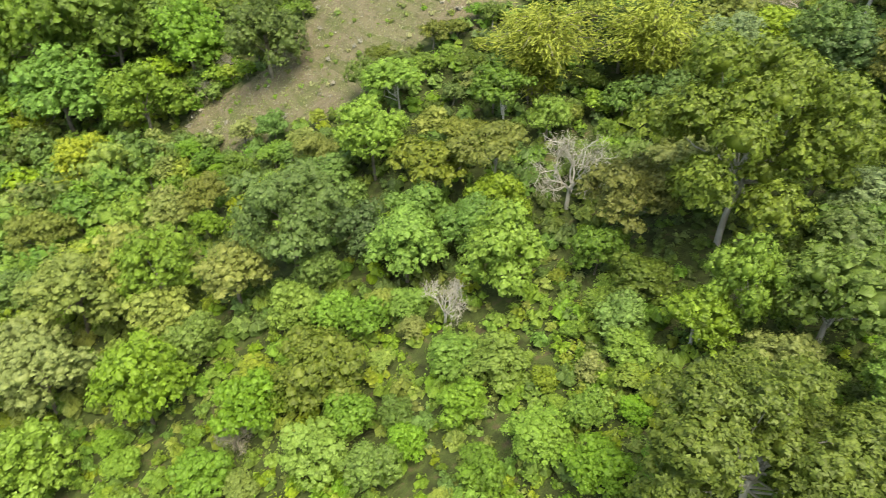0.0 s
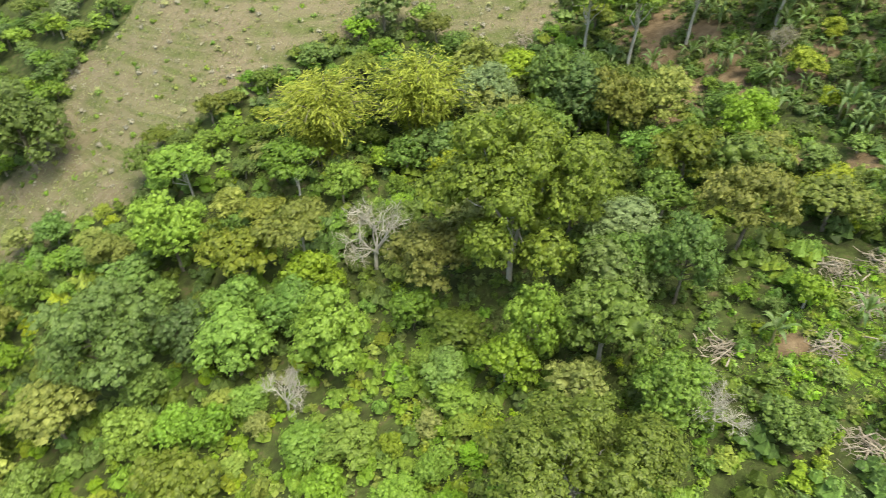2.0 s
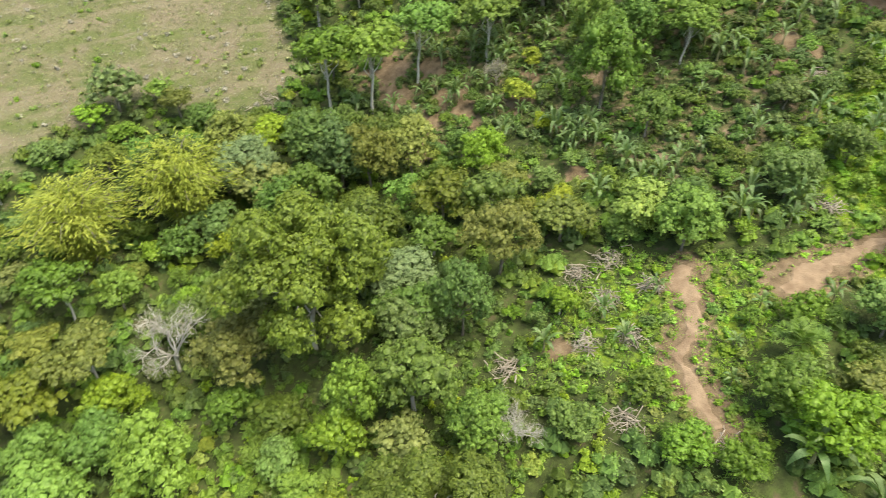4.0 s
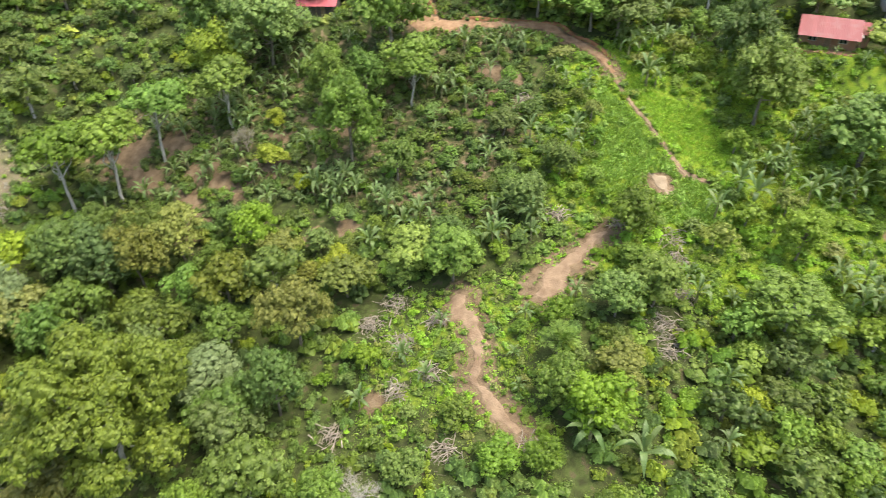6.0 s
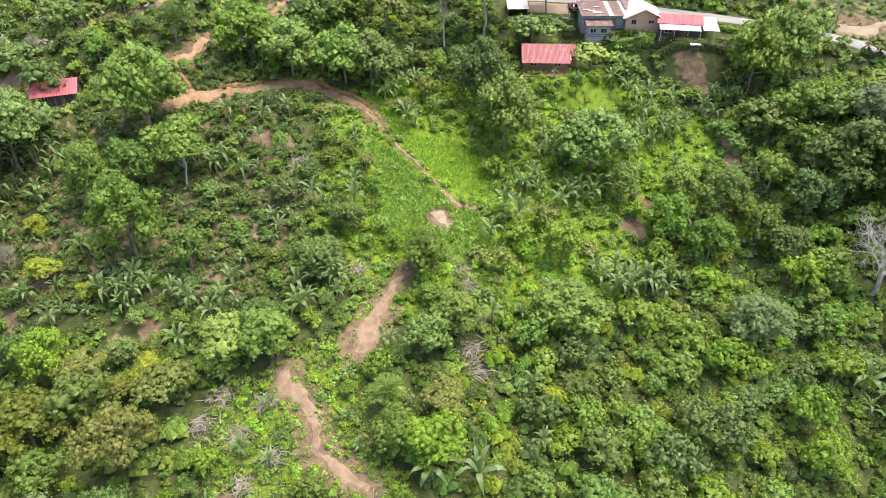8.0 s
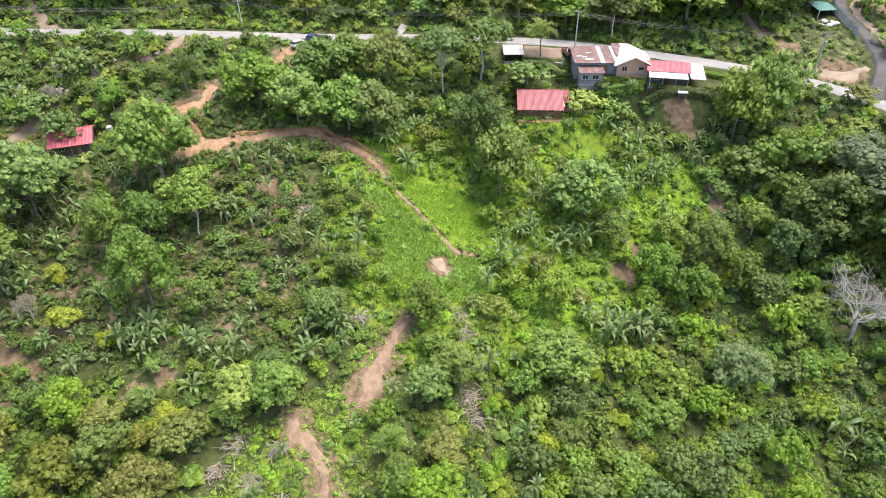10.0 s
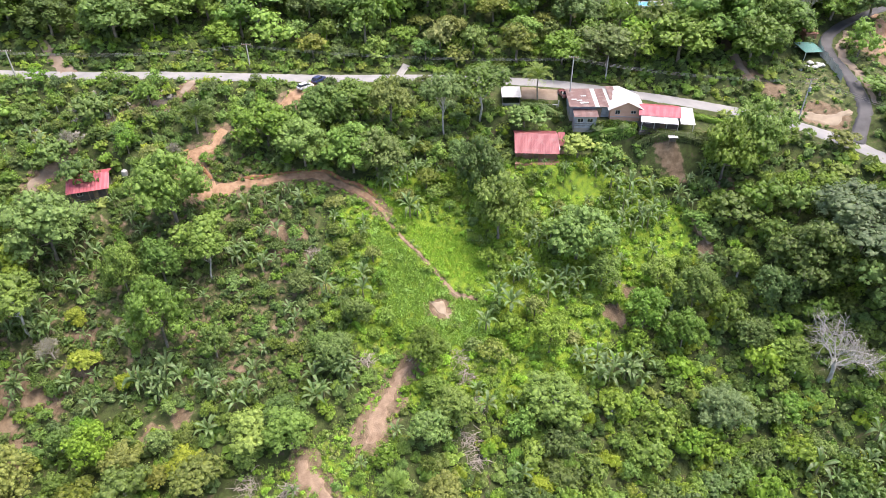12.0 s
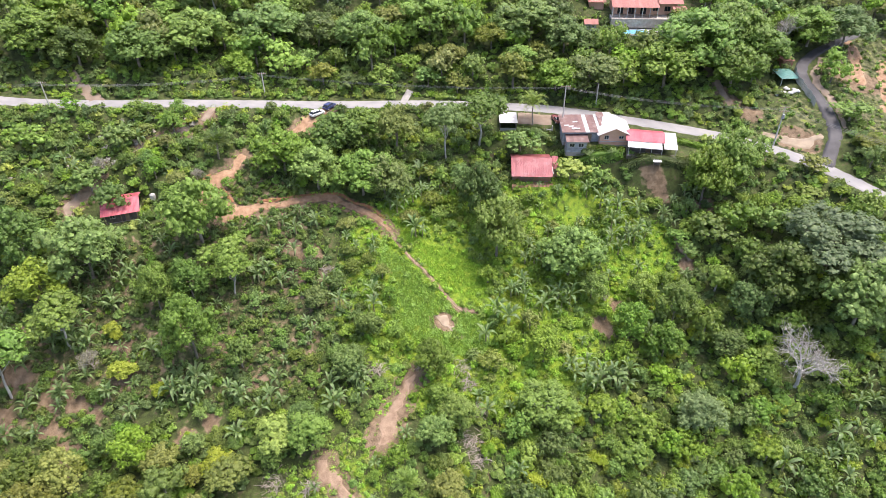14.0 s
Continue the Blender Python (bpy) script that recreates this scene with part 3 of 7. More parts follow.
# ---------- ground ----------
def ground_material():
    m, nt, bsdf, out = nodes_of("ground")
    zone = nt.nodes.new("ShaderNodeAttribute")
    zone.attribute_name = "zone"
    sep = nt.nodes.new("ShaderNodeSeparateColor")
    nt.links.new(zone.outputs["Color"], sep.inputs[0])
    coarse, mid, fine = tex_noise(nt, 0.16, 5.0), tex_noise(nt, 0.9, 6.0), tex_noise(nt, 6.0, 4.0)
    floor_c = ramp(nt, mid, [(0.3, (0.032, 0.040, 0.014)), (0.46, (0.052, 0.072, 0.020)), (0.58, (0.072, 0.104, 0.026)), (0.68, (0.110, 0.092, 0.052)), (0.8, (0.08, 0.09, 0.03))])
    dry = ramp(nt, mid, [(0.30, (0.085, 0.105, 0.036)), (0.42, (0.165, 0.142, 0.090)), (0.60, (0.215, 0.180, 0.128)), (0.75, (0.12, 0.128, 0.056))])
    pos = nt.nodes.new("ShaderNodeNewGeometry").outputs["Position"]
    sp = nt.nodes.new("ShaderNodeSeparateXYZ")
    nt.links.new(pos, sp.inputs[0])
    terrace = nt.nodes.new("ShaderNodeTexNoise")
    comb = nt.nodes.new("ShaderNodeCombineXYZ")
    for a_, k_, out_ in (("X", 0.05, 0), ("Y", 0.02, 1), ("Z", 1.5, 2)):
        mu = nt.nodes.new("ShaderNodeMath")
        mu.operation = "MULTIPLY"
        mu.inputs[1].default_value = k_
        nt.links.new(sp.outputs[a_], mu.inputs[0])
        nt.links.new(mu.outputs[0], comb.inputs[out_])
    nt.links.new(comb.outputs[0], terrace.inputs["Vector"])
    terrace.inputs["Scale"].default_value, terrace.inputs["Detail"].default_value = 1.0, 3.0
    green_dry = ramp(nt, coarse, [(0.38, (0, 0, 0)), (0.58, (1, 1, 1))])
    dry = mix(nt, green_dry, dry, mix(nt, 0.7, dry, (0.085, 0.125, 0.026)))
    dry = mix(nt, ramp(nt, terrace.outputs[0], [(0.50, (0, 0, 0)), (0.58, (0.6, 0.6, 0.6))]), dry, (0.215, 0.186, 0.125))
    lush = ramp(nt, mid, [(0.3, (0.10, 0.19, 0.016)), (0.5, (0.15, 0.26, 0.02)), (0.66, (0.23, 0.31, 0.028)), (0.8, (0.15, 0.23, 0.02))])
    soil = ramp(nt, mid, [(0.3, (0.125, 0.086, 0.052)), (0.55, (0.215, 0.153, 0.098)), (0.75, (0.285, 0.216, 0.146))])

    def edge(s):
        add = nt.nodes.new("ShaderNodeMath")
        add.operation = "MULTIPLY_ADD"
        nt.links.new(mid, add.inputs[0])
        add.inputs[1].default_value = 0.9
        nt.links.new(s, add.inputs[2])
        return ramp(nt, add.outputs[0], [(0.80, (0, 0, 0)), (1.0, (1, 1, 1))])

    c = mix(nt, edge(sep.outputs[0]), floor_c, dry)
    c = mix(nt, edge(sep.outputs[1]), c, lush)
    c = mix(nt, edge(sep.outputs[2]), c, soil)
    c = mix(nt, 0.5, c, mix(nt, fine, (0.03, 0.03, 0.02), c, "MIX"))
    nt.links.new(c, bsdf.inputs["Base Color"])
    bsdf.inputs["Roughness"].default_value = 0.95
    bsdf.inputs["Specular IOR Level"].default_value = 0.2
    bump(nt, fine, 0.6, 0.25, bsdf)
    return m


def axis(lo, hi, step, far):
    core = np.arange(lo, hi + step / 2, step)
    grow = []
    g, s = 0.0, step
    while g < far:
        s *= 1.28
        g += s
        grow.append(g)
    grow = np.array(grow)
    return np.concatenate([lo - grow[::-1], core, hi + grow])


SOIL_SPOTS = ((147, -64, 2.5), (142.7, -66.7, 2.5), (138, -69.5, 2.5), (130, -76, 3.6), (128, -79, 3.2), (150, -100, 5), (155, -97, 4), (82.6, 3.4, 2.6), (112, 51, 3.2), (106.5, 50.5, 4.0), (103.5, 48, 3.2), (117, 49, 2.5), (64, 12, 3.2), (61, 13.2, 3.0), (104, 48.3, 3.0), (109.5, 50.2, 2.6))
SOIL_SPOTS += ((119.4, -40.2, 1.5), (117.2, -41.6, 1.7), (115.6, -43.0, 1.5), (113.8, -44, 1.2), (95.5, 30, 2.6), (98, -46, 2.0), (89.3, -30.4, 1.6), (83.7, -27.5, 1.6), (77.2, 62.4, 2.2), (67.3, 67.2, 2.2), (61.1, 46.3, 1.8), (63.6, 42.6, 1.6), (70, 35.6, 1.5), (102.5, -45.6, 1.8), (111.5, -52, 2.5), (116.5, 48.6, 2.4), (85.4, -26.8, 2.0), (96, 33, 3), (91, 31.5, 2.5), (66, 86, 5), (71, 79, 3), (63, 79, 3), (58, 66, 3), (72, 60, 2.5), (76, 42, 1.6), (70, 52, 1.5), (39.5, 26, 1.6), (68, 71, 3), (62, 70, 2.5), (66, 63, 2), (80, 52, 1.5))


def zones(x, y):
    dry = np.maximum(soft_zone(x, y, PASTURE, 4.0), np.maximum(0.42 * soft_zone(x, y, TERRACE, 2.0), 0.40 * soft_zone(x, y, JUNCTION, 2.0)))
    lush = np.maximum.reduce([soft_zone(x, y, MEADOW, 2.0), 0.85 * soft_zone(x, y, MEADOW_LOW, 2.0), 0.5 * soft_zone(x, y, LAWN, 1.5), 0.55 * soft_zone(x, y, LUSH, 3.0), 0.42 * soft_zone(x, y, CLEARING, 3.0), 0.3 * soft_zone(x, y, JUNCTION, 2.0), 0.28 * soft_zone(x, y, TERRACE, 2.0), 0.7 * soft_zone(x, y, GRASS_BANK, 2.0)])
    soil = np.zeros_like(x)
    for a, b, r in SOIL_SPOTS:
        soil = np.maximum(soil, np.clip(1.25 - np.hypot(x - a, y - b) / r * 0.8, 0, 1))
    for pts, w in ((TRACK, 1.5), (MEADOW_PATH, 0.45), (FOOTPATH, 2.0), (FOOTPATH_LOW, 1.8), (FARM_TOP, 1.6), (FARM_BANK, 1.6), (FARM_LOW, 1.4), (LAY_BY, 1.8)):
        soil = np.maximum(soil, np.clip(1.5 - nearest(x, y, smooth_line(pts, 1.0))[0] / w * 0.8, 0, 0.9))
    soil = np.maximum(soil, 0.40 * soft_zone(x, y, FIELD, 4.0))
    soil = np.maximum(soil, 0.16 * soft_zone(x, y, CLEARING, 3.0))
    return dry, lush, soil


gx, gy = axis(-75, 200, 1.2, 2600), axis(-125, 160, 1.2, 2600)
GX, GY = np.meshgrid(gx, gy)
GZ = height(GX.ravel(), GY.ravel())
nx, ny = len(gx), len(gy)
idx = np.arange(nx * ny).reshape(ny, nx)
gf = np.stack([idx[:-1, :-1], idx[:-1, 1:], idx[1:, 1:], idx[1:, :-1]], -1).reshape(-1, 4)
gme = mesh_of("ground", np.stack([GX.ravel(), GY.ravel(), GZ], -1), gf, ground_material(), True)
zr, zg, zb = zones(GX.ravel(), GY.ravel())
att = gme.attributes.new("zone", "FLOAT_COLOR", "POINT")
att.data.foreach_set("color", np.stack([zr, zg, zb, np.ones_like(zr)], -1).astype(np.float32).ravel())
tagged(new("ground", gme), "hilly ground of leaf litter, dry pasture and bright grass", "ground", "", "structure")


def ribbon(name, pts, half, material, label, category, lift=0.06, rag=0.0, seed=1, step=0.8, level=False, across=9):
    """A strip that lies on the ground along a line; half: half its width, one number or one for each point given."""
    rng = np.random.default_rng(seed)
    line = smooth_line(pts, step)
    far_on = np.concatenate([[0], np.cumsum(np.linalg.norm(np.diff(np.array(pts, float), axis=0), axis=1))])
    mine = np.concatenate([[0], np.cumsum(np.linalg.norm(np.diff(line, axis=0), axis=1))])
    w = np.interp(mine / mine[-1], far_on / far_on[-1], half if isinstance(half, tuple) else (half,) * len(pts))
    d = unit(np.gradient(line, axis=0))
    nrm = np.stack([-d[:, 1], d[:, 0]], -1)

    def rough(k):
        r = np.convolve(rng.normal(size=len(line) + 2), np.ones(3) / 3, "valid")
        r = r + np.convolve(rng.normal(size=len(line) + 10), np.ones(11) / 5, "valid")
        return np.maximum(w * (1 + rag * 1.6 * r), 0.12)
    left, right = rough(0), rough(1)
    u = np.linspace(-1, 1, across)
    xy = line[:, None] + nrm[:, None] * np.where(u < 0, u * right[:, None], u * left[:, None])[..., None]
    z = height(xy[..., 0].ravel(), xy[..., 1].ravel()).reshape(xy.shape[:2])
    ix = np.clip(np.searchsorted(gx, xy[..., 0]) - 1, 0, nx - 2)
    iy = np.clip(np.searchsorted(gy, xy[..., 1]) - 1, 0, ny - 2)
    fx, fy, grid = (xy[..., 0] - gx[ix]) / (gx[ix + 1] - gx[ix]), (xy[..., 1] - gy[iy]) / (gy[iy + 1] - gy[iy]), GZ.reshape(ny, nx)
    mesh_z = (grid[iy, ix] * (1 - fx) + grid[iy, ix + 1] * fx) * (1 - fy) + (grid[iy + 1, ix] * (1 - fx) + grid[iy + 1, ix + 1] * fx) * fy
    z = np.maximum(z, mesh_z)
    if level:
        z = np.repeat(z[:, across // 2][:, None], across, 1)
        z = z + 0.06 * (1 - u * u)
    z = z + lift
    z[:, 0] -= lift + 0.25
    z[:, -1] -= lift + 0.25
    v = np.concatenate([xy, z[..., None]], -1).reshape(-1, 3)
    i = np.arange(len(line) * across).reshape(len(line), across)
    f = np.stack([i[:-1, :-1], i[1:, :-1], i[1:, 1:], i[:-1, 1:]], -1).reshape(-1, 4)
    return tagged(new(name, mesh_of(name, v, f[:, ::-1], material, True)), label, category, "", "structure")


ASPHALT = plain("asphalt_old", (0.19, 0.19, 0.19), (0.25, 0.247, 0.24), 0.35, 0.85, 0.2, 0.01)
ASPHALT_NEW = plain("asphalt_new", (0.028, 0.028, 0.031), (0.055, 0.055, 0.058), 0.4, 0.7, 0.2, 0.01)
CLAY = plain("clay", (0.20, 0.112, 0.060), (0.345, 0.225, 0.138), 0.9, 0.95, 0.8, 0.12)
DUST = plain("dusty_soil", (0.15, 0.108, 0.076), (0.24, 0.19, 0.14), 0.45, 0.95, 0.5, 0.1)
CONCRETE = plain("concrete", (0.20, 0.195, 0.185), (0.28, 0.275, 0.26), 0.8, 0.85, 0.2, 0.02)
ribbon("road", ROAD, 2.7, ASPHALT, "grey worn asphalt road along the hillside", "road", 0.06, 0.015, 2, 1.2, True)
ribbon("side_road", SIDE_ROAD, (1.6,) * 9 + (2.0,), ASPHALT_NEW, "new dark asphalt side road", "road", 0.22, 0.01, 3, 1.0, True)
ribbon("dirt_track", TRACK, (0.8, 1.0, 1.4, 1.9, 2.1, 2.4, 2.7, 2.0, 1.3, 1.2, 1.4, 1.3, 1.1, 0.9, 0.9, 0.8, 0.6), CLAY, "orange clay track cut into the slope", "path", 0.09, 0.24, 4, 0.5)
TRODDEN = plain("trodden_clay", (0.165, 0.108, 0.068), (0.275, 0.198, 0.134), 0.9, 0.95, 0.8, 0.12)
ribbon("footpath", FOOTPATH, (0.4, 0.8, 1.3, 2.4, 2.0, 0.5), TRODDEN, "bare orange clay footpath", "path", 0.07, 0.3, 5, 0.5)
ribbon("meadow_path", MEADOW_PATH, (0.5, 0.45, 0.35, 0.32, 0.32, 0.34, 0.42, 0.45, 0.3), TRODDEN, "narrow trodden earth path through the meadow", "path", 0.08, 0.3, 14, 0.5)
ribbon("footpath_low", FOOTPATH_LOW, (0.4, 1.4, 1.2, 1.0, 1.0, 0.8, 0.4), TRODDEN, "winding bare clay footpath on the ridge", "path", 0.07, 0.35, 6, 0.5)
ribbon("farm_track", FARM_TOP, (1.5, 1.4, 1.2, 0.9), DUST, "pale earth farm track leaving the road", "path", 0.07, 0.2, 7)
ribbon("farm_bank", FARM_BANK, (0.7, 1.2, 1.2, 0.6), plain("grey_earth", (0.10, 0.078, 0.06), (0.17, 0.14, 0.11), 0.5, 0.95, 0.5, 0.1), "grey-brown scraped earth bank below the road", "soil", 0.07, 0.35, 15, 0.6)
ribbon("farm_track_low", FARM_LOW, (0.6, 0.9, 0.8, 1.2, 0.8), DUST, "brown earth track beside the red-roofed house", "path", 0.07, 0.25, 16, 0.6)
ribbon("lay_by", LAY_BY, (1.6, 1.6, 1.4, 1.4, 1.0), CLAY, "earth lay-by beside the road", "path", 0.07, 0.2, 8)
ribbon("driveway", DRIVEWAY, 1.1, CONCRETE, "pale concrete driveway up the bank", "driveway", 0.12, 0.02, 9)
ribbon("bare_patch", ((84.6, 5.6), (83.2, 4.6), (82.2, 3.0), (80.8, 0.9), (79.8, -0.4)), (0.7, 1.0, 1.3, 1.0, 0.6), plain("pale_dust", (0.20, 0.15, 0.10), (0.30, 0.24, 0.17), 0.8, 0.95, 0.6, 0.06), "bare dusty patch in the grass", "soil", 0.1, 0.5, 10, 0.4)
ribbon("sandy_shoulder", ((132.5, -70.5), (130.2, -74.5), (128.2, -78.5), (129.5, -82.5)), (0.5, 1.2, 1.4, 0.7), plain("sand", (0.21, 0.165, 0.115), (0.32, 0.26, 0.185), 0.5, 0.95, 0.4, 0.05), "pale sandy shoulder between the two roads", "soil", 0.08, 0.3, 11, 0.5)
GARDEN_EARTH = plain("garden_earth", (0.19, 0.142, 0.097), (0.33, 0.255, 0.185), 0.5, 0.95, 0.5, 0.08)
ribbon("bank_soil", ((106.4, -44.0), (104.7, -44.7), (101.9, -45.9), (98.8, -46.4)), (0.4, 0.9, 1.1, 0.5), GARDEN_EARTH, "bare tan patch on the bank among bananas", "soil", 0.09, 0.35, 17, 0.5)


def cut_bank(pts, off, tall, seed):
    """A low ragged face of raw earth along the uphill side of a track; off: how far from the track's middle."""
    rng = np.random.default_rng(seed)
    line = smooth_line(pts, 0.5)
    d = unit(np.gradient(line, axis=0))
    nrm = np.stack([-d[:, 1], d[:, 0]], -1)
    up = np.sign(height(*(line + 3 * nrm).T) - height(*(line - 3 * nrm).T))[:, None]
    top = tall * np.convolve(rng.uniform(0.3, 1.5, len(line) + 4), np.ones(5) / 5, "valid")
    top *= np.clip(np.minimum(np.arange(len(line)), np.arange(len(line))[::-1]) / 4, 0, 1)
    rows = []
    for far, share in ((0.0, -0.1), (0.08, 0.35), (0.18, 0.8), (0.32, 1.0), (0.5, 0.8), (0.8, -0.15)):
        xy = line + nrm * up * (off + far + rng.normal(size=(len(line), 1)) * 0.06)
        rows.append(np.column_stack([xy, height(xy[:, 0], xy[:, 1]) + share * top - 0.05 * (share < 0)]))
    n = len(line)
    f = [(k * n + i, k * n + i + 1, (k + 1) * n + i + 1, (k + 1) * n + i) for k in range(5) for i in range(n - 1)]
    tagged(new("cut_bank", mesh_of("cut_bank", np.vstack(rows), f, RAW_CLAY, True)), "raw orange earth face cut beside the track", "bank", "", "structure")


RAW_CLAY = plain("raw_clay", (0.19, 0.082, 0.038), (0.31, 0.155, 0.078), 0.8, 0.95, 0.9, 0.15)
cut_bank(TRACK[8:12], 1.1, 0.4, 51)
cut_bank(TRACK[11:16], 0.9, 0.5, 52)
cut_bank(TRACK[3:7], 2.0, 0.8, 53)

# ---------- other plants ----------
def bamboo_body(which):
    rng = np.random.default_rng(31)
    culms, leafs = [], []
    for k in range(48):
        a, out = k * 2.4, rng.uniform(1.2, 4.6)
        foot = np.array([math.cos(a), math.sin(a), 0]) * rng.uniform(0, 0.9)
        top = rng.uniform(3.6, 6.6)
        u = np.linspace(0, 1, 8)
        d = np.array([math.cos(a + rng.normal() * 0.3), math.sin(a + rng.normal() * 0.3), 0])
        path = foot + np.outer(u ** 2.2 * out, d) + np.stack([0 * u, 0 * u, top * (np.sin(u * 1.9) / 0.946)], -1)
        path[:, 2] -= 0.3
        culms.append(tube(path, np.linspace(0.06, 0.015, 8), 4))
        n = 220
        q = rng.uniform(0.12, 1.0, n) * 7
        i = np.minimum(q.astype(int), 6)
        p = path[i] + (path[i + 1] - path[i]) * (q - i)[:, None] + rng.normal(size=(n, 3)) * 0.42
        along = d + rng.normal(size=(n, 3)) * 0.5 + np.array([0, 0, -0.55])
        leafs.append(leaf_quads(rng, p, rng.normal(size=(n, 3)) * 0.5 + np.array([0, 0, 1.0]), 0.5, 0.22, 0.1, along))
    return [("culm", v, f, BARK, None) for v, f in culms] + [("foliage", *joined(leafs), LEAF["bamboo"], None)]


def branching(rng, p, d, length, radius, depth, out):
    n = 5
    path = [p]
    for _ in range(n - 1):
        d = unit(d + rng.normal(size=3) * 0.17 + np.array([0, 0, 0.05]))
        path.append(path[-1] + d * length / (n - 1))
    out.append(tube(path, np.linspace(radius, radius * 0.62, n), 5 if depth > 1 else 4))
    if depth == 0:
        return
    for k in range(3 if depth > 1 else 5):
        i = rng.integers(2, n)
        side = unit(np.cross(d, rng.normal(size=3)))
        branching(rng, path[i], unit(d * 0.75 + side * rng.uniform(0.5, 0.95)), length * rng.uniform(0.55, 0.8), radius * 0.58, depth - 1, out)


def bare_body(which):
    """A leafless tree about 4 m in reach."""
    rng = np.random.default_rng({"a": 41, "b": 42, "dry": 43}[which])
    trunk = tube(bent(rng, (0, 0, -0.5), (0.2, 0.1, 2.6), 5, 0.05), np.linspace(0.22, 0.16, 5), 7)
    bark = BRUSH if which == "dry" else BARK_PALE
    parts = [("trunk", *trunk, bark, None)]
    tips = []
    for k in range(6):
        a = k * 1.05 + rng.uniform(-0.3, 0.3)
        out = []
        branching(rng, np.array([0.2, 0.1, 2.5 - 0.15 * k]), unit(np.array([math.cos(a), math.sin(a), rng.uniform(0.6, 1.6)])), 2.5, 0.10, 3, out)
        parts.append(("limb", *joined(out), bark, None))
        tips += [v[-1] for v, f in out]
    tips = np.array(tips)
    if which != "dry":
        n = len(tips) * 3
        p = np.repeat(tips, 3, 0) + rng.normal(size=(n, 3)) * 0.2
        parts.append(("twig_spray", *leaf_quads(rng, p, rng.normal(size=(n, 3)), 0.6, 0.07, 0.04), LEAF["twig"], None))
    else:
        n = len(tips) * 9
        p = np.repeat(tips, 9, 0) + rng.normal(size=(n, 3)) * 0.3
        parts.append(("twig_spray", *leaf_quads(rng, p, rng.normal(size=(n, 3)), 0.55, 0.1, 0.05), LEAF["twig"], None))
        n = len(tips)
        p = tips + rng.normal(size=(n, 3)) * 0.3
        parts.append(("foliage", *leaf_tris(rng, p, rng.normal(size=(n, 3)) + np.array([0, 0, 1.0]), 0.28), LEAF["tan"], None))
    return parts


def blade(n, length, width, droop, lift, fold=0.25):
    """A long folded leaf that rises and then hangs, along +x."""
    u = np.linspace(0, 1, n)
    x = length * (u - 0.25 * droop * u ** 2)
    z = lift * np.sin(u * 1.7) * length - droop * length * u ** 2.4
    w = width * np.clip(np.sin(np.pi * (u * 0.9 + 0.08)), 0.05, 1) * np.where(u < 0.12, 0.25, 1)
    v = np.concatenate([np.stack([x, w, z + fold * w], -1), np.stack([x, 0 * u, z], -1), np.stack([x, -w, z + fold * w], -1)])
    f = [(k * n + i, k * n + i + 1, (k + 1) * n + i + 1, (k + 1) * n + i) for k in range(2) for i in range(n - 1)]
    return v, np.array(f)


BANANA_LEAVES = [blade(8, 2.5, 0.23, 0.62, 0.75), blade(8, 2.3, 0.24, 0.95, 0.7), blade(7, 2.0, 0.19, 0.3, 1.0)]


def banana_body(which):
    rng = np.random.default_rng({"a": 51, "b": 52, "c": 53, "ya": 54, "yb": 55}[which])
    tone = LEAF["banana_pale" if which[0] == "y" else "banana"]
    parts = [("stem", *STEM, STEM_MAT, None)]
    n = 10
    for k in range(n):
        v, f = BANANA_LEAVES[(k + (1 if k < 4 else 0)) % 3 if k < 7 else 2]
        up = -8 * (k >= 6) - 22 * (k == n - 1) + rng.uniform(-14, 10)
        parts.append(("leaf", v, f, tone, pose(0, 0, 2.1 + 0.05 * k, rng.uniform(-15, 15), up, k * 137.5 + rng.uniform(-15, 15))))
    return parts


STEM = tube([(0, 0, -0.3), (0.02, 0, 0.8), (0, 0.03, 1.6), (0, 0, 2.3)], [0.17, 0.14, 0.11, 0.07], 7)
STEM_MAT = plain("banana_stem", (0.16, 0.17, 0.07), (0.26, 0.24, 0.13), 2.0)


def frond(rng, length, leaflet, droop, pairs):
    """A feathered palm frond along +x."""
    u = np.linspace(0, 1, 9)
    spine = np.stack([length * (u - 0.2 * droop * u ** 2), 0 * u, length * (0.42 * np.sin(u * 1.8) - droop * u ** 2.2)], -1)
    pieces = [tube(spine, np.linspace(0.035, 0.008, 9), 4)]
    q = np.repeat(np.linspace(0.14, 1.0, pairs), 2) * 7.99
    i = q.astype(int)
    p = spine[i] + (spine[i + 1] - spine[i]) * (q - i)[:, None]
    side = np.tile([1.0, -1.0], pairs)
    along = np.stack([0.55 + 0 * side, side, -0.35 + 0 * side], -1) + rng.normal(size=(2 * pairs, 3)) * 0.12
    s = leaflet * np.sin(np.pi * np.clip(q / 8 * 0.85 + 0.12, 0, 1))
    p = p + unit(along) * (0.5 * s)[:, None]
    for m in range(len(p)):
        pieces.append(leaf_quads(rng, p[m:m + 1], np.array([[0, side[m] * -0.3, 1.0]]), s[m], 0.2, 0.08, along[m:m + 1]))
    return joined(pieces)


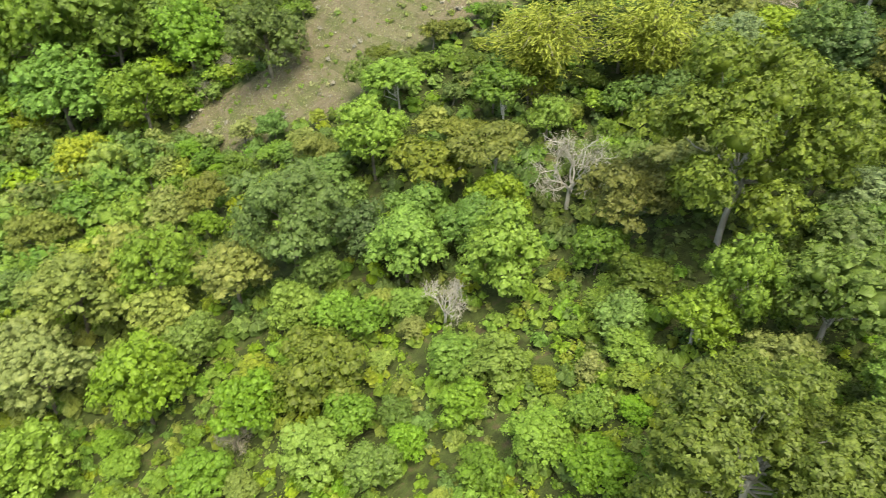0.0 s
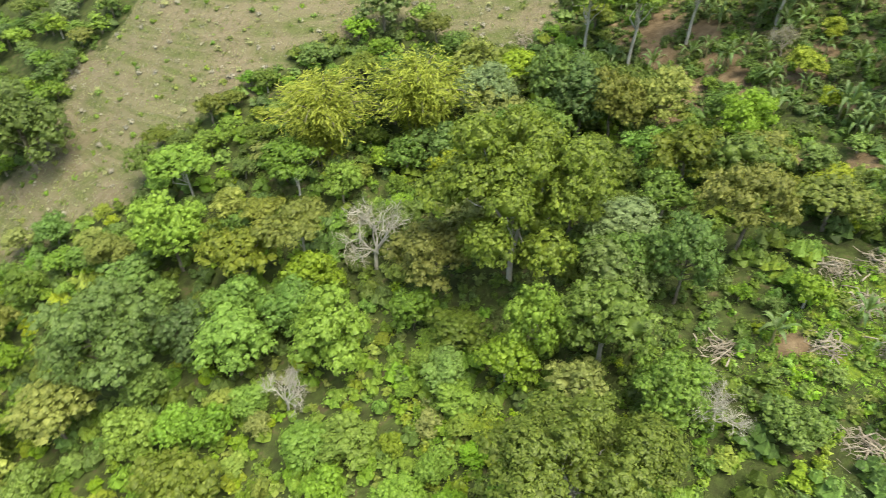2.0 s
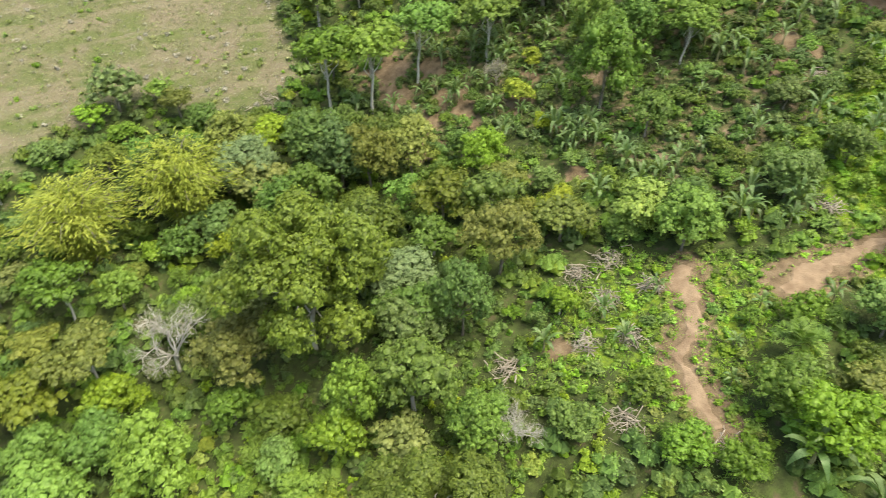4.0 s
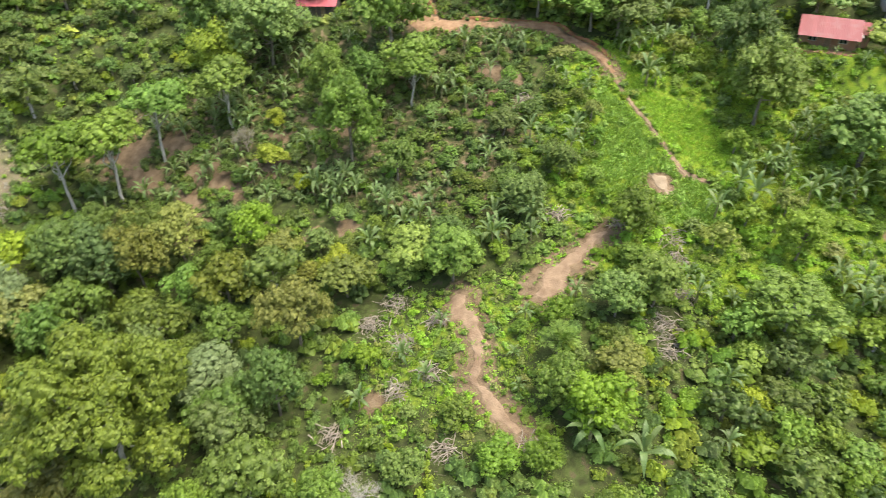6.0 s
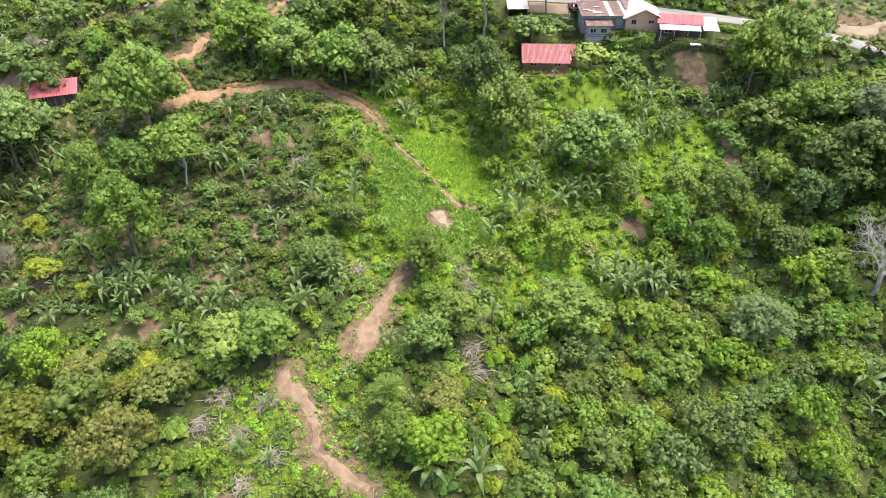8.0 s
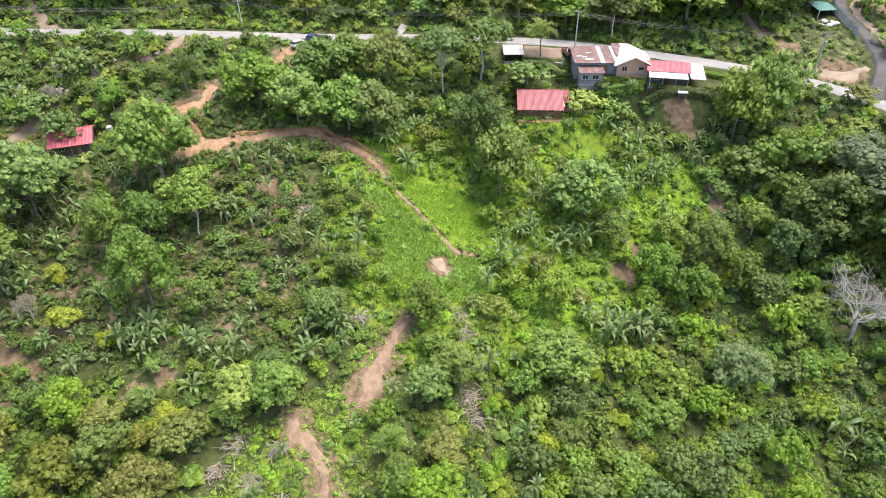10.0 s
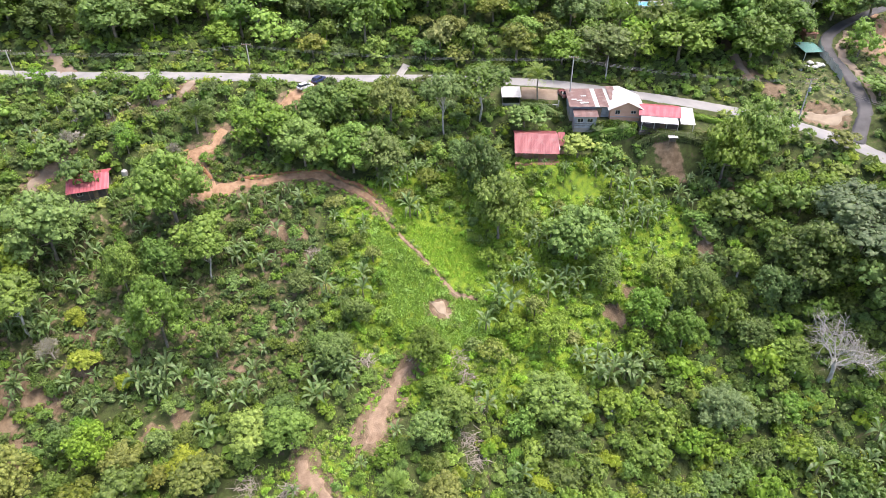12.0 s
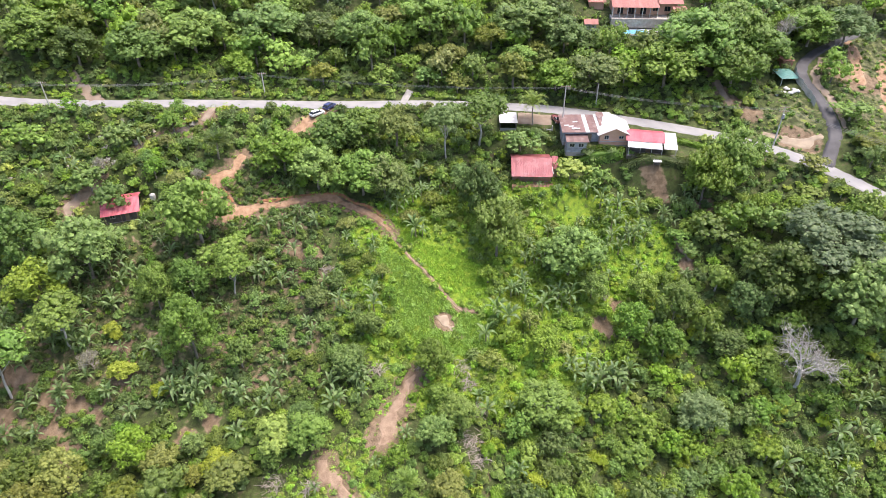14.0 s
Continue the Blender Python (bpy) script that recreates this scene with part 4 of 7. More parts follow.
def palm_body(which):
    rng = np.random.default_rng(61)
    n, length, droop, top, r, tone = {"coco": (17, 3.8, 0.72, 4.4, 0.13, "palm"), "a": (14, 2.8, 0.5, 2.6, 0.2, "palm_green"), "plume": (20, 4.0, 0.75, 3.4, 0.2, "dark")}[which]
    fr = frond(rng, length, 1.05, droop, 24)
    parts = [("trunk", *tube(bent(rng, (0, 0, -0.4), (0.15, 0.1, top), 6, 0.02), np.linspace(r * 1.2, r * 0.8, 6), 8), BARK, None)]
    for k in range(n):
        parts.append(("frond", *fr, LEAF[tone], pose(0.15, 0.1, top, rng.uniform(-20, 20), 12 - 70 * (k / n) ** 1.2 + rng.uniform(-6, 6), k * 137.5)))
    return parts


KINDS.update({
    "bamboo": Kind("bamboo_clump", "arching clump of yellow-green bamboo", "bamboo", bamboo_body),
    "bare": Kind("bare_tree", "leafless pale grey tree with forking limbs", "dead tree", bare_body),
    "banana": Kind("banana_plant", "banana plant with broad arching green leaves", "banana plant", banana_body),
    "palm": Kind("palm", "low palm with a rosette of feathered fronds", "palm", palm_body),
})

# ---------- plants that stand out: x, y, reach, height of the crown's middle over 1.25 times the reach ----------
STANDING = []
STANDING.append(("plume", ((117.1, 52.6, 4.4, 0.88), (84.8, 54.0, 3.4, 1.20))))
STANDING.append(("big", ((24.8, 47.7, 8.4, 1.06),)))
STANDING.append(("olive", ((16.9, 49.4, 4.6, 1.04), (5.7, 62.0, 3.7, 1.52), (2.0, 68.0, 2.9, 1.76), (-1.1, 61.4, 4.3, 1.12), (-30.4, 71.3, 4.5, 0.96), (-10.0, 37.8, 4.1, 0.80), (-52.6, 69.4, 6.0, 0.88), (-16.3, 74.8, 3.0, 0.80), (46.6, 64.9, 6.4, 1.04), (44.0, 38.1, 6.3, 1.04), (46.9, 50.6, 4.0, 0.96), (52.7, 36.4, 3.4, 0.96), (124.9, 14.6, 5.4, 1.12), (116.6, -75.3, 3.4, 0.64), (122.1, 69.8, 3.0, 0.96), (123.0, -90.2, 4.5, 0.48), (161.9, -8.0, 6.2, 0.64), (156.6, 2.3, 5.4, 0.64))))
STANDING.append(("bamboo", ((12.2, 79.7, 7.7, 0.80), (25.3, 77.7, 4.7, 0.80))))
STANDING.append(("lime", ((-5.7, 79.9, 3.7, 1.52), (-8.3, 69.8, 4.6, 1.04), (-3.5, 50.5, 4.1, 0.80), (5.3, 46.2, 3.8, 0.88), (-26.3, 38.4, 4.1, 0.88), (-14.2, 46.4, 2.8, 0.80), (-49.8, 101.8, 6.8, 0.96), (-45.6, 115.9, 7.4, 0.96), (-15.6, 35.8, 3.0, 0.72), (-41.0, 64.5, 4.7, 0.80), (-35.0, 32.4, 4.0, 0.80), (-10.3, 45.6, 2.2, 0.72), (0.7, 37.0, 2.5, 0.56), (4.3, 36.1, 2.5, 0.56), (6.3, 27.9, 2.4, 0.56), (-9.5, 30.4, 2.7, 0.64), (56.7, 53.1, 4.7, 1.04), (44.8, 3.3, 3.4, 0.80), (57.8, 24.1, 3.6, 0.80), (61.8, 0.5, 3.3, 0.80), (76.4, -14.6, 4.9, 0.96), (90.7, -35.1, 4.6, 0.80))))
STANDING.append(("lime", ((146.9, 54.7, 4.5, 0.64), (154.9, -15.0, 4.8, 0.64))))
STANDING.append(("mid", ((7.2, 71.8, 3.7, 1.60), (2.6, 53.0, 3.3, 0.80), (-7.1, 43.9, 2.3, 0.80), (-65.7, 105.7, 8.6, 0.97), (-75.9, 119.3, 10.2, 0.96), (-60.6, 119.7, 9.1, 0.97), (43.6, 73.9, 5.0, 1.04), (-24.3, 85.1, 4.2, 0.80), (-10.7, 65.0, 3.3, 0.80), (-23.9, 45.0, 3.5, 0.80), (-48.4, 55.8, 5.3, 0.80), (-12.7, 51.4, 2.9, 0.88), (0.4, 69.0, 2.7, 1.04), (13.8, 37.6, 2.7, 0.72), (13.7, 46.2, 3.1, 0.80), (-3.6, 33.2, 2.7, 0.64), (2.5, 26.6, 2.2, 0.56), (-5.0, 28.1, 2.6, 0.64), (53.9, 84.3, 5.5, 1.93), (58.4, 79.0, 5.5, 1.93), (67.5, 78.4, 5.2, 1.92), (76.4, 71.0, 5.2, 1.60))))
STANDING.append(("mid", ((74.6, 47.6, 7.0, 1.04), (86.4, 42.9, 3.7, 1.60), (32.3, 39.9, 3.7, 0.96), (26.8, 24.8, 4.5, 0.80), (32.9, 19.1, 3.8, 0.64), (71.9, 5.3, 4.0, 0.80), (46.2, 7.6, 3.4, 0.80), (72.8, 39.0, 3.9, 1.28), (71.0, 19.6, 3.7, 0.80), (78.7, 16.8, 3.1, 0.80), (38.4, 6.9, 3.5, 0.72), (46.3, 83.0, 3.7, 0.96), (58.6, 44.0, 3.4, 0.80), (55.6, 30.3, 3.4, 0.80), (59.0, 4.3, 3.5, 0.80), (36.8, 10.8, 2.7, 0.64), (99.0, -7.0, 4.7, 1.04), (113.5, -0.3, 3.4, 1.60), (96.7, 51.5, 5.1, 1.04), (90.0, 44.5, 4.3, 1.04), (102.9, 71.0, 3.8, 1.20), (115.7, -57.6, 5.0, 1.04))))
STANDING.append(("mid", ((112.2, -51.3, 4.6, 1.12), (88.7, 70.4, 5.4, 0.96), (78.9, -37.1, 5.3, 0.80), (83.0, -31.6, 5.3, 0.80), (90.6, -25.3, 4.5, 0.80), (85.5, -40.2, 5.6, 0.96), (66.7, 3.8, 3.9, 0.64), (73.4, 21.6, 4.0, 0.64), (84.3, 27.0, 4.3, 0.64), (60.4, 25.4, 4.8, 0.72), (82.8, 56.0, 5.0, 1.20), (96.0, -21.4, 5.1, 0.80), (102.4, -63.1, 3.8, 0.96), (103.9, -56.2, 4.3, 1.04), (82.1, -71.7, 6.0, 0.96), (125.0, 22.3, 4.5, 0.80), (122.2, 28.2, 4.5, 0.80), (114.3, 37.8, 4.7, 0.80), (111.1, 21.0, 4.8, 0.80), (110.6, 16.3, 4.5, 0.80), (111.5, 30.4, 4.6, 0.80), (82.9, -5.8, 2.2, 0.80))))
STANDING.append(("mid", ((124.0, 64.1, 3.0, 0.88), (118.2, 74.0, 3.6, 0.88), (116.9, 92.1, 3.7, 0.88), (108.6, 77.4, 4.0, 0.80), (117.8, -30.2, 3.2, 0.80), (125.8, -13.3, 3.9, 0.72), (157.2, -76.0, 5.6, 0.64), (134.0, -90.5, 4.1, 0.56), (167.4, -93.2, 6.1, 0.64), (161.8, 25.8, 6.2, 0.64), (160.2, 48.8, 6.7, 0.64), (153.4, 66.9, 6.6, 0.64), (165.5, -18.5, 6.7, 0.64), (168.3, 8.3, 6.7, 0.64), (144.4, 77.8, 6.5, 0.64), (146.3, 102.0, 6.6, 0.64))))
STANDING.append(("teal", ((-15.7, 55.6, 6.2, 1.05), (123.7, 3.4, 4.5, 1.92))))
STANDING.append(("fresh", ((-30.6, 54.7, 4.7, 1.04),)))
STANDING.append(("mid", ((160.5, -70.5, 6.5, 0.8), (156.5, -64.0, 6.2, 0.8), (148.3, -67.0, 5.6, 0.7), (147.4, -33.9, 5.9, 0.64), (148.5, -23.7, 5.0, 0.64), (148.2, -50.4, 6.8, 0.64))))
STANDING.append(("mid", ((155.5, -59.4, 8.7, 0.64),)))
STANDING.append(("dark", ((30.5, 38.0, 3.4, 1.11), (-28.2, 104.0, 6.4, 1.04), (27.8, 83.6, 3.6, 1.28), (44.9, 69.3, 5.0, 0.96), (35.6, 35.6, 4.7, 1.20), (89.0, -60.2, 7.2, 0.80), (85.5, -53.5, 5.2, 0.96), (102.6, -50.7, 4.3, 0.80), (108.3, -3.8, 4.9, 1.12), (128.7, -4.2, 5.4, 1.44), (79.1, -48.4, 4.5, 0.80), (85.7, 50.7, 5.4, 0.96), (91.2, 83.8, 5.7, 0.96), (164.8, -100.9, 7.2, 0.64), (162.5, 37.6, 6.3, 0.64), (161.6, -27.0, 6.3, 0.64), (144.4, 92.3, 6.4, 0.64))))
STANDING.append(("bare", ((13.0, 57.5, 4.5, 1.08), (29.1, 22.4, 2.3, 0.80), (73.0, -59.3, 5.6, 1.12), (165.7, -85.9, 4.2, 0.64))))
STANDING.append(("bare", ((0.3, 43.3, 2.6, 0.96),)))
STANDING.append(("grey", ((34.1, 76.7, 4.6, 1.04), (-6.5, 85.2, 2.4, 0.80), (65.9, -40.5, 6.1, 0.80))))
STANDING.append(("fresh", ((21.3, 35.6, 4.5, 1.20), (18.4, 34.7, 2.6, 1.11))))
STANDING.append(("deep", ((25.9, 32.3, 4.1, 1.12),)))
STANDING.append(("bigo", ((16.6, 20.8, 6.6, 0.74),)))
STANDING.append(("dry", ((72.8, 65.7, 2.2, 0.7), (90.8, -28.0, 1.6, 0.7), (-38.4, 113.8, 3.1, 1.12), (-41.8, 108.5, 3.2, 0.96), (-17.4, 34.0, 3.1, 0.96), (110.7, 55.6, 2.8, 0.80), (106.3, 56.4, 2.2, 0.80), (111.8, 75.6, 3.5, 1.28))))
STANDING.append(("gold", ((71.2, 59.7, 2.4, 0.7), (54.6, 38.3, 2.8, 0.8), (-54.4, 87.6, 4.9, 0.96), (68.3, 52.5, 2.2, 0.80), (78.2, 63.2, 2.1, 0.80), (79.0, 64.3, 2.3, 0.64), (53.3, -11.4, 2.6, 0.64))))
STANDING.append(("tan", ((49.9, 2.1, 3.4, 0.80), (-38.8, 52.3, 5.8, 0.88), (-37.4, 41.6, 5.9, 0.88), (52.3, 62.8, 4.7, 1.12), (34.3, 74.2, 4.3, 0.96))))
STANDING.append(("yellow", ((41.0, 81.3, 3.1, 1.60), (-13.5, 37.0, 2.3, 0.72), (-15.5, 29.3, 2.6, 0.64), (36.8, 83.5, 4.5, 0.96), (117.8, -23.9, 3.8, 0.80), (83.1, 77.4, 5.1, 1.04), (58.4, 29.8, 4.1, 0.64), (109.8, -72.9, 3.0, 0.80))))
STANDING.append(("bigd", ((93.3, -70.2, 10.4, 0.60),)))
STANDING.append(("fresh", ((65.4, -14.1, 7.6, 0.56),)))
STANDING.append(("banana", ((77.0, 71.0, 2.4, 1.04), (79.0, 69.6, 2.4, 1.04), (75.8, 73.6, 2.4, 1.04), (68.3, 47.4, 2.1, 1.04), (69.7, 46.1, 1.9, 1.04), (88.7, 70.5, 2.4, 1.04), (89.3, 67.4, 2.4, 1.04), (88.6, 61.9, 2.1, 1.04), (87.5, 64.8, 2.1, 1.04), (77.0, 75.7, 2.2, 1.04), (67.3, 73.5, 2.3, 1.04), (67.4, 69.8, 2.3, 1.04), (67.5, 61.0, 2.2, 1.04), (74.0, -23.7, 2.5, 1.04), (73.2, -26.7, 2.5, 1.04), (72.1, -29.2, 2.5, 1.04), (75.7, -22.5, 2.3, 1.04), (84.7, -6.5, 2.1, 1.04), (110.8, -31.0, 3.0, 1.04), (104.5, -34.2, 2.7, 1.04), (108.2, -33.6, 2.5, 1.04), (105.5, -37.0, 2.5, 1.04))))
STANDING.append(("banana", ((90.1, -18.8, 2.5, 1.04), (88.9, -16.8, 2.2, 1.04), (69.0, 17.3, 1.6, 1.04), (70.5, 18.4, 1.6, 1.04), (66.1, 32.4, 1.6, 1.04), (80.4, 48.3, 2.0, 1.04), (89.3, 43.7, 1.8, 1.04), (56.2, -52.8, 2.8, 1.04), (110.7, 80.7, 2.4, 1.04), (113.4, 84.0, 2.5, 1.04), (121.7, 73.1, 1.9, 1.04), (119.5, 70.0, 1.9, 1.04), (156.1, 29.8, 2.4, 1.04), (155.4, 26.8, 2.4, 1.04), (67.8, 50.4, 1.7, 1.04), (71.9, 77.3, 2.1, 1.04), (70.8, 66.2, 1.8, 1.04), (88.9, -12.2, 1.8, 1.04), (109.9, -37.5, 2.3, 1.04), (112.4, -49.7, 2.3, 1.04), (114.3, -48.4, 2.1, 1.04), (111.8, -45.0, 2.1, 1.04))))
STANDING.append(("banana", ((85.6, -36.8, 1.8, 1.04), (101.3, 29.4, 1.6, 1.04), (101.3, 36.1, 1.6, 1.04), (99.3, 39.2, 1.6, 1.04), (109.5, 35.2, 1.5, 1.04), (77.0, 71.0, 2.7, 1.04), (75.9, 67.7, 2.5, 1.04), (67.9, 69.4, 2.6, 1.04), (67.7, 61.2, 2.1, 1.04), (67.6, 45.6, 2.6, 1.04), (66.2, 46.6, 2.2, 1.04), (83.0, 65.0, 2.3, 1.04), (60.3, 76.0, 2.2, 1.04), (56.4, 80.9, 2.1, 1.04), (65.2, 74.5, 2.1, 1.04), (42.5, 3.3, 1.9, 1.04), (42.1, -1.8, 1.9, 1.04), (69.5, 17.9, 1.7, 1.04), (66.5, 37.5, 1.7, 1.04), (60.1, 37.0, 1.6, 1.04), (76.2, 83.2, 2.1, 1.04), (71.0, 69.8, 2.1, 1.04))))
STANDING.append(("banana", ((64.6, -4.0, 2.0, 1.04), (54.8, -8.6, 2.1, 1.04), (47.5, -9.3, 1.8, 1.04), (101.8, 9.5, 1.9, 1.04), (103.6, -31.1, 2.5, 1.04), (101.1, -32.3, 2.4, 1.04), (101.1, -29.7, 2.2, 1.04), (103.1, -34.8, 2.2, 1.04), (98.1, -14.7, 1.7, 1.04), (73.5, -20.0, 2.1, 1.04), (71.7, -22.1, 2.1, 1.04), (73.8, -25.1, 2.3, 1.04), (73.1, -27.7, 2.3, 1.04), (74.9, -29.9, 2.1, 1.04), (77.4, 72.5, 2.4, 1.04), (76.2, 69.4, 2.4, 1.04), (85.2, 69.3, 2.2, 1.04), (84.1, 71.2, 2.3, 1.04), (66.9, 45.5, 2.1, 1.04), (68.0, 48.1, 2.0, 1.04), (68.7, 43.8, 1.9, 1.04), (67.2, 69.2, 2.1, 1.04))))
STANDING.append(("banana", ((64.1, 56.3, 1.8, 1.04), (69.4, 32.0, 1.7, 1.04), (67.7, 40.1, 1.5, 1.04), (64.7, 21.6, 1.6, 1.04), (68.6, 17.8, 1.4, 1.04), (109.3, -8.3, 1.6, 1.04), (114.6, -27.3, 2.5, 1.04), (112.1, -30.0, 2.7, 1.04), (106.7, -31.6, 2.7, 1.04), (103.3, -35.8, 2.7, 1.04), (104.6, -38.3, 2.5, 1.04), (111.0, -33.5, 2.5, 1.04), (114.1, -6.5, 2.0, 1.04), (112.4, 8.7, 1.9, 1.04), (79.9, 70.9, 2.4, 1.04), (78.4, 73.0, 2.4, 1.04), (77.0, 67.5, 2.3, 1.04), (91.5, 65.8, 2.4, 1.04), (89.5, 63.7, 2.4, 1.04), (90.4, 68.8, 2.4, 1.04), (67.1, 46.6, 2.3, 1.04), (69.2, 44.7, 2.1, 1.04))))
STANDING.append(("banana", ((67.4, 49.2, 2.1, 1.04), (70.7, 46.5, 2.1, 1.04), (89.1, 39.0, 2.0, 1.04), (90.3, 41.9, 2.0, 1.04), (90.3, 37.6, 2.0, 1.04), (94.3, 32.8, 1.8, 1.04), (64.1, 33.9, 1.8, 1.04), (67.3, 38.4, 1.6, 1.04), (59.1, -53.0, 2.4, 1.04), (57.8, -55.4, 2.4, 1.04), (67.0, 17.1, 1.6, 1.04), (65.9, 20.8, 1.6, 1.04), (67.9, 22.5, 1.6, 1.04), (83.3, -8.6, 1.9, 1.04), (79.2, -4.3, 1.9, 1.04), (87.9, -19.2, 2.2, 1.04), (89.1, -20.9, 2.2, 1.04), (82.1, -35.1, 1.8, 1.04))))
STANDING.append(("bananay", ((91.2, -12.3, 2.4, 1.04), (90.3, -10.6, 2.0, 1.04), (86.5, 16.8, 2.1, 1.04), (107.8, 15.0, 2.4, 1.04), (106.6, 13.5, 2.1, 1.04), (117.0, 9.2, 2.0, 1.04), (61.0, -63.4, 2.9, 1.04), (64.9, -67.2, 3.2, 1.04), (69.2, -71.0, 3.1, 1.04), (56.3, -60.2, 2.7, 1.04), (87.0, -15.4, 1.5, 1.04), (120.5, -21.2, 1.5, 1.04), (111.0, 16.4, 1.7, 1.04), (84.0, 16.6, 2.4, 1.04), (108.5, -42.6, 2.3, 1.04), (106.8, -44.0, 2.1, 1.04), (89.6, -9.5, 2.0, 1.04), (92.2, -11.8, 2.2, 1.04), (109.0, 15.1, 2.1, 1.04), (108.5, 12.1, 2.1, 1.04), (111.7, 14.1, 1.9, 1.04), (109.9, 10.4, 1.9, 1.04))))
STANDING.append(("bananay", ((75.1, -19.4, 2.1, 1.04), (71.8, -23.9, 2.5, 1.04), (74.5, -28.4, 2.6, 1.04), (71.9, -71.0, 3.1, 1.04), (68.6, -68.5, 3.0, 1.04), (63.4, -68.6, 3.0, 1.04), (63.8, -63.5, 2.7, 1.04), (60.5, -61.1, 2.7, 1.04), (57.9, -63.3, 2.7, 1.04))))
STANDING.append(("palm", ((51.1, 9.0, 2.7, 0.96),)))
STANDING.append(("coco", ((134.1, -16.8, 3.7, 1.00),)))

taken = []          # x, y, reach of what already stands
hero_rng = np.random.default_rng(5)
SIZE_AT_ONE = {"bamboo": 4.6, "bare": 3.9, "dry": 3.9, "palm": 2.8, "plume": 4.0, "coco": 3.2}
for kind, places in STANDING:
    for x, y, r, tall in places:
        turn = hero_rng.uniform(0, 6.28)
        odd = hero_rng.integers(9)
        if kind in ("banana", "bananay"):
            which = ("ya", "yb")[odd % 2] if kind == "bananay" else "abc"[odd % 3]
            KINDS["banana"].put(x, y, hero_rng.uniform(0.9, 1.25), which, turn, 0.9, 0.1, "banana plants", "banana plant with pale yellow-green leaves" if kind == "bananay" else "")
            taken.append((x, y, 1.0))
            continue
        taken.append((x, y, r))
        if kind in SIZE_AT_ONE:
            body = {"dry": "dry", "plume": "plume", "coco": "coco", "bamboo": "a", "palm": "a"}.get(kind, "ab"[(int(x) + 1) % 2])
            home = {"dry": "bare", "plume": "palm", "coco": "palm"}.get(kind, kind)
            special = {"dry": "thin grey dry tree with few leaves", "plume": "dark palm with long drooping feathered fronds", "coco": "coconut palm with a slim trunk beside the road"}.get(kind, "")
            KINDS[home].put(x, y, r / SIZE_AT_ONE[kind], body, turn, 1.0, 0.0, "", special)
        elif kind in BIG:
            home, body = BIG[kind]
            KINDS[home].put(x, y, r / 7.0, body, turn, tall * 1.15)
        elif tall > 1.4:
            KINDS[kind].put(x, y, r / 4.0, "tall", turn, tall / 1.72, lean=hero_rng.uniform(-0.12, 0.12))
        elif r > 4.3:
            KINDS[kind].put(x, y, r / 7.0, "large_far" if x > 95 or math.hypot(x, y) > 105 else "large", turn, tall * 1.15)
        elif x > 100:
            KINDS[kind].put(x, y, r / 4.0, ("far_a", "far_b")[odd % 2], turn, tall)
        elif tall <= 0.9:
            KINDS[kind].put(x, y, r / 4.0, ("shrub_a", "shrub_b")[odd % 2], turn, 1.35 * tall)
        else:
            KINDS[kind].put(x, y, r / 4.0, ("near_" if math.hypot(x, y) < 60 else "") + "ab"[odd % 2], turn, tall)

# ---------- young bananas scattered over the field and the lush slope ----------
field_rng = np.random.default_rng(63)
for poly, count, pale in ((FIELD, 46, 0.15), (LUSH, 34, 0.6), (CLEARING, 8, 0.4), (WEST_SLOPE, 10, 0.4)):
    corners = np.array(poly)
    lo, hi = corners.min(0), corners.max(0)
    made = 0
    while made < count:
        x, y = field_rng.uniform(lo[0], hi[0]), field_rng.uniform(lo[1], hi[1])
        xa, ya = np.array([x]), np.array([y])
        if not inside(xa, ya, poly)[0] or any(inside(xa, ya, p)[0] for p in (MEADOW, MEADOW_LOW, LAWN, STRIP)):
            continue
        if any(math.hypot(x - a, y - b) < 0.7 * q + 0.6 for a, b, q in taken) or min(off_line(xa, ya, p)[0] for p in (TRACK, MEADOW_PATH, FOOTPATH, FOOTPATH_LOW, FARM_LOW)) < 2.2:
            continue
        yellowish = field_rng.random() < pale
        which = ("ya", "yb")[made % 2] if yellowish else "abc"[made % 3]
        KINDS["banana"].put(x, y, field_rng.uniform(0.55, 0.95), which, field_rng.uniform(0, 6.28), 0.9, 0.1, "banana plants", "young banana plant with pale yellow-green leaves" if yellowish else "young banana plant with arching green leaves")
        taken.append((x, y, 0.8))
        made += 1

# ---------- the rest of the woods ----------
rng = np.random.default_rng(77)
LINES = [(smooth_line(p, 2.0), w) for p, w in ((ROAD, 4.0), (SIDE_ROAD, 4.0), (TRACK, 2.4), (MEADOW_PATH, 2.0), (FOOTPATH, 2.6), (FOOTPATH_LOW, 2.6), (FARM_TOP, 2.6), (FARM_BANK, 2.2), (FARM_LOW, 2.2), (LAY_BY, 3.0), (DRIVEWAY, 2.5))]
OPEN = [STRIP, PASTURE, MEADOW, MEADOW_LOW, LAWN, YARD, TERRACE, JUNCTION, GRASS_BANK, CAR_YARD, VILLA_GARDEN]


def free(x, y, r, slack):
    return all((x - a) ** 2 + (y - b) ** 2 > (slack * (r + q)) ** 2 for a, b, q in taken)


def open_ground(x, y, extra=0.0):
    xa, ya = np.array([x]), np.array([y])
    if any(inside(xa, ya, p)[0] for p in OPEN):
        return True
    if any(nearest(xa, ya, l)[0][0] < w + extra for l, w in LINES):
        return True
    if any(math.hypot(x - a, y - b) < r + 0.6 + extra for a, b, r in BRUSH_SPOTS):
        return True
    return any(math.hypot(x - a, y - b) < r + 1.0 + extra for a, b, r, h in PLOTS)


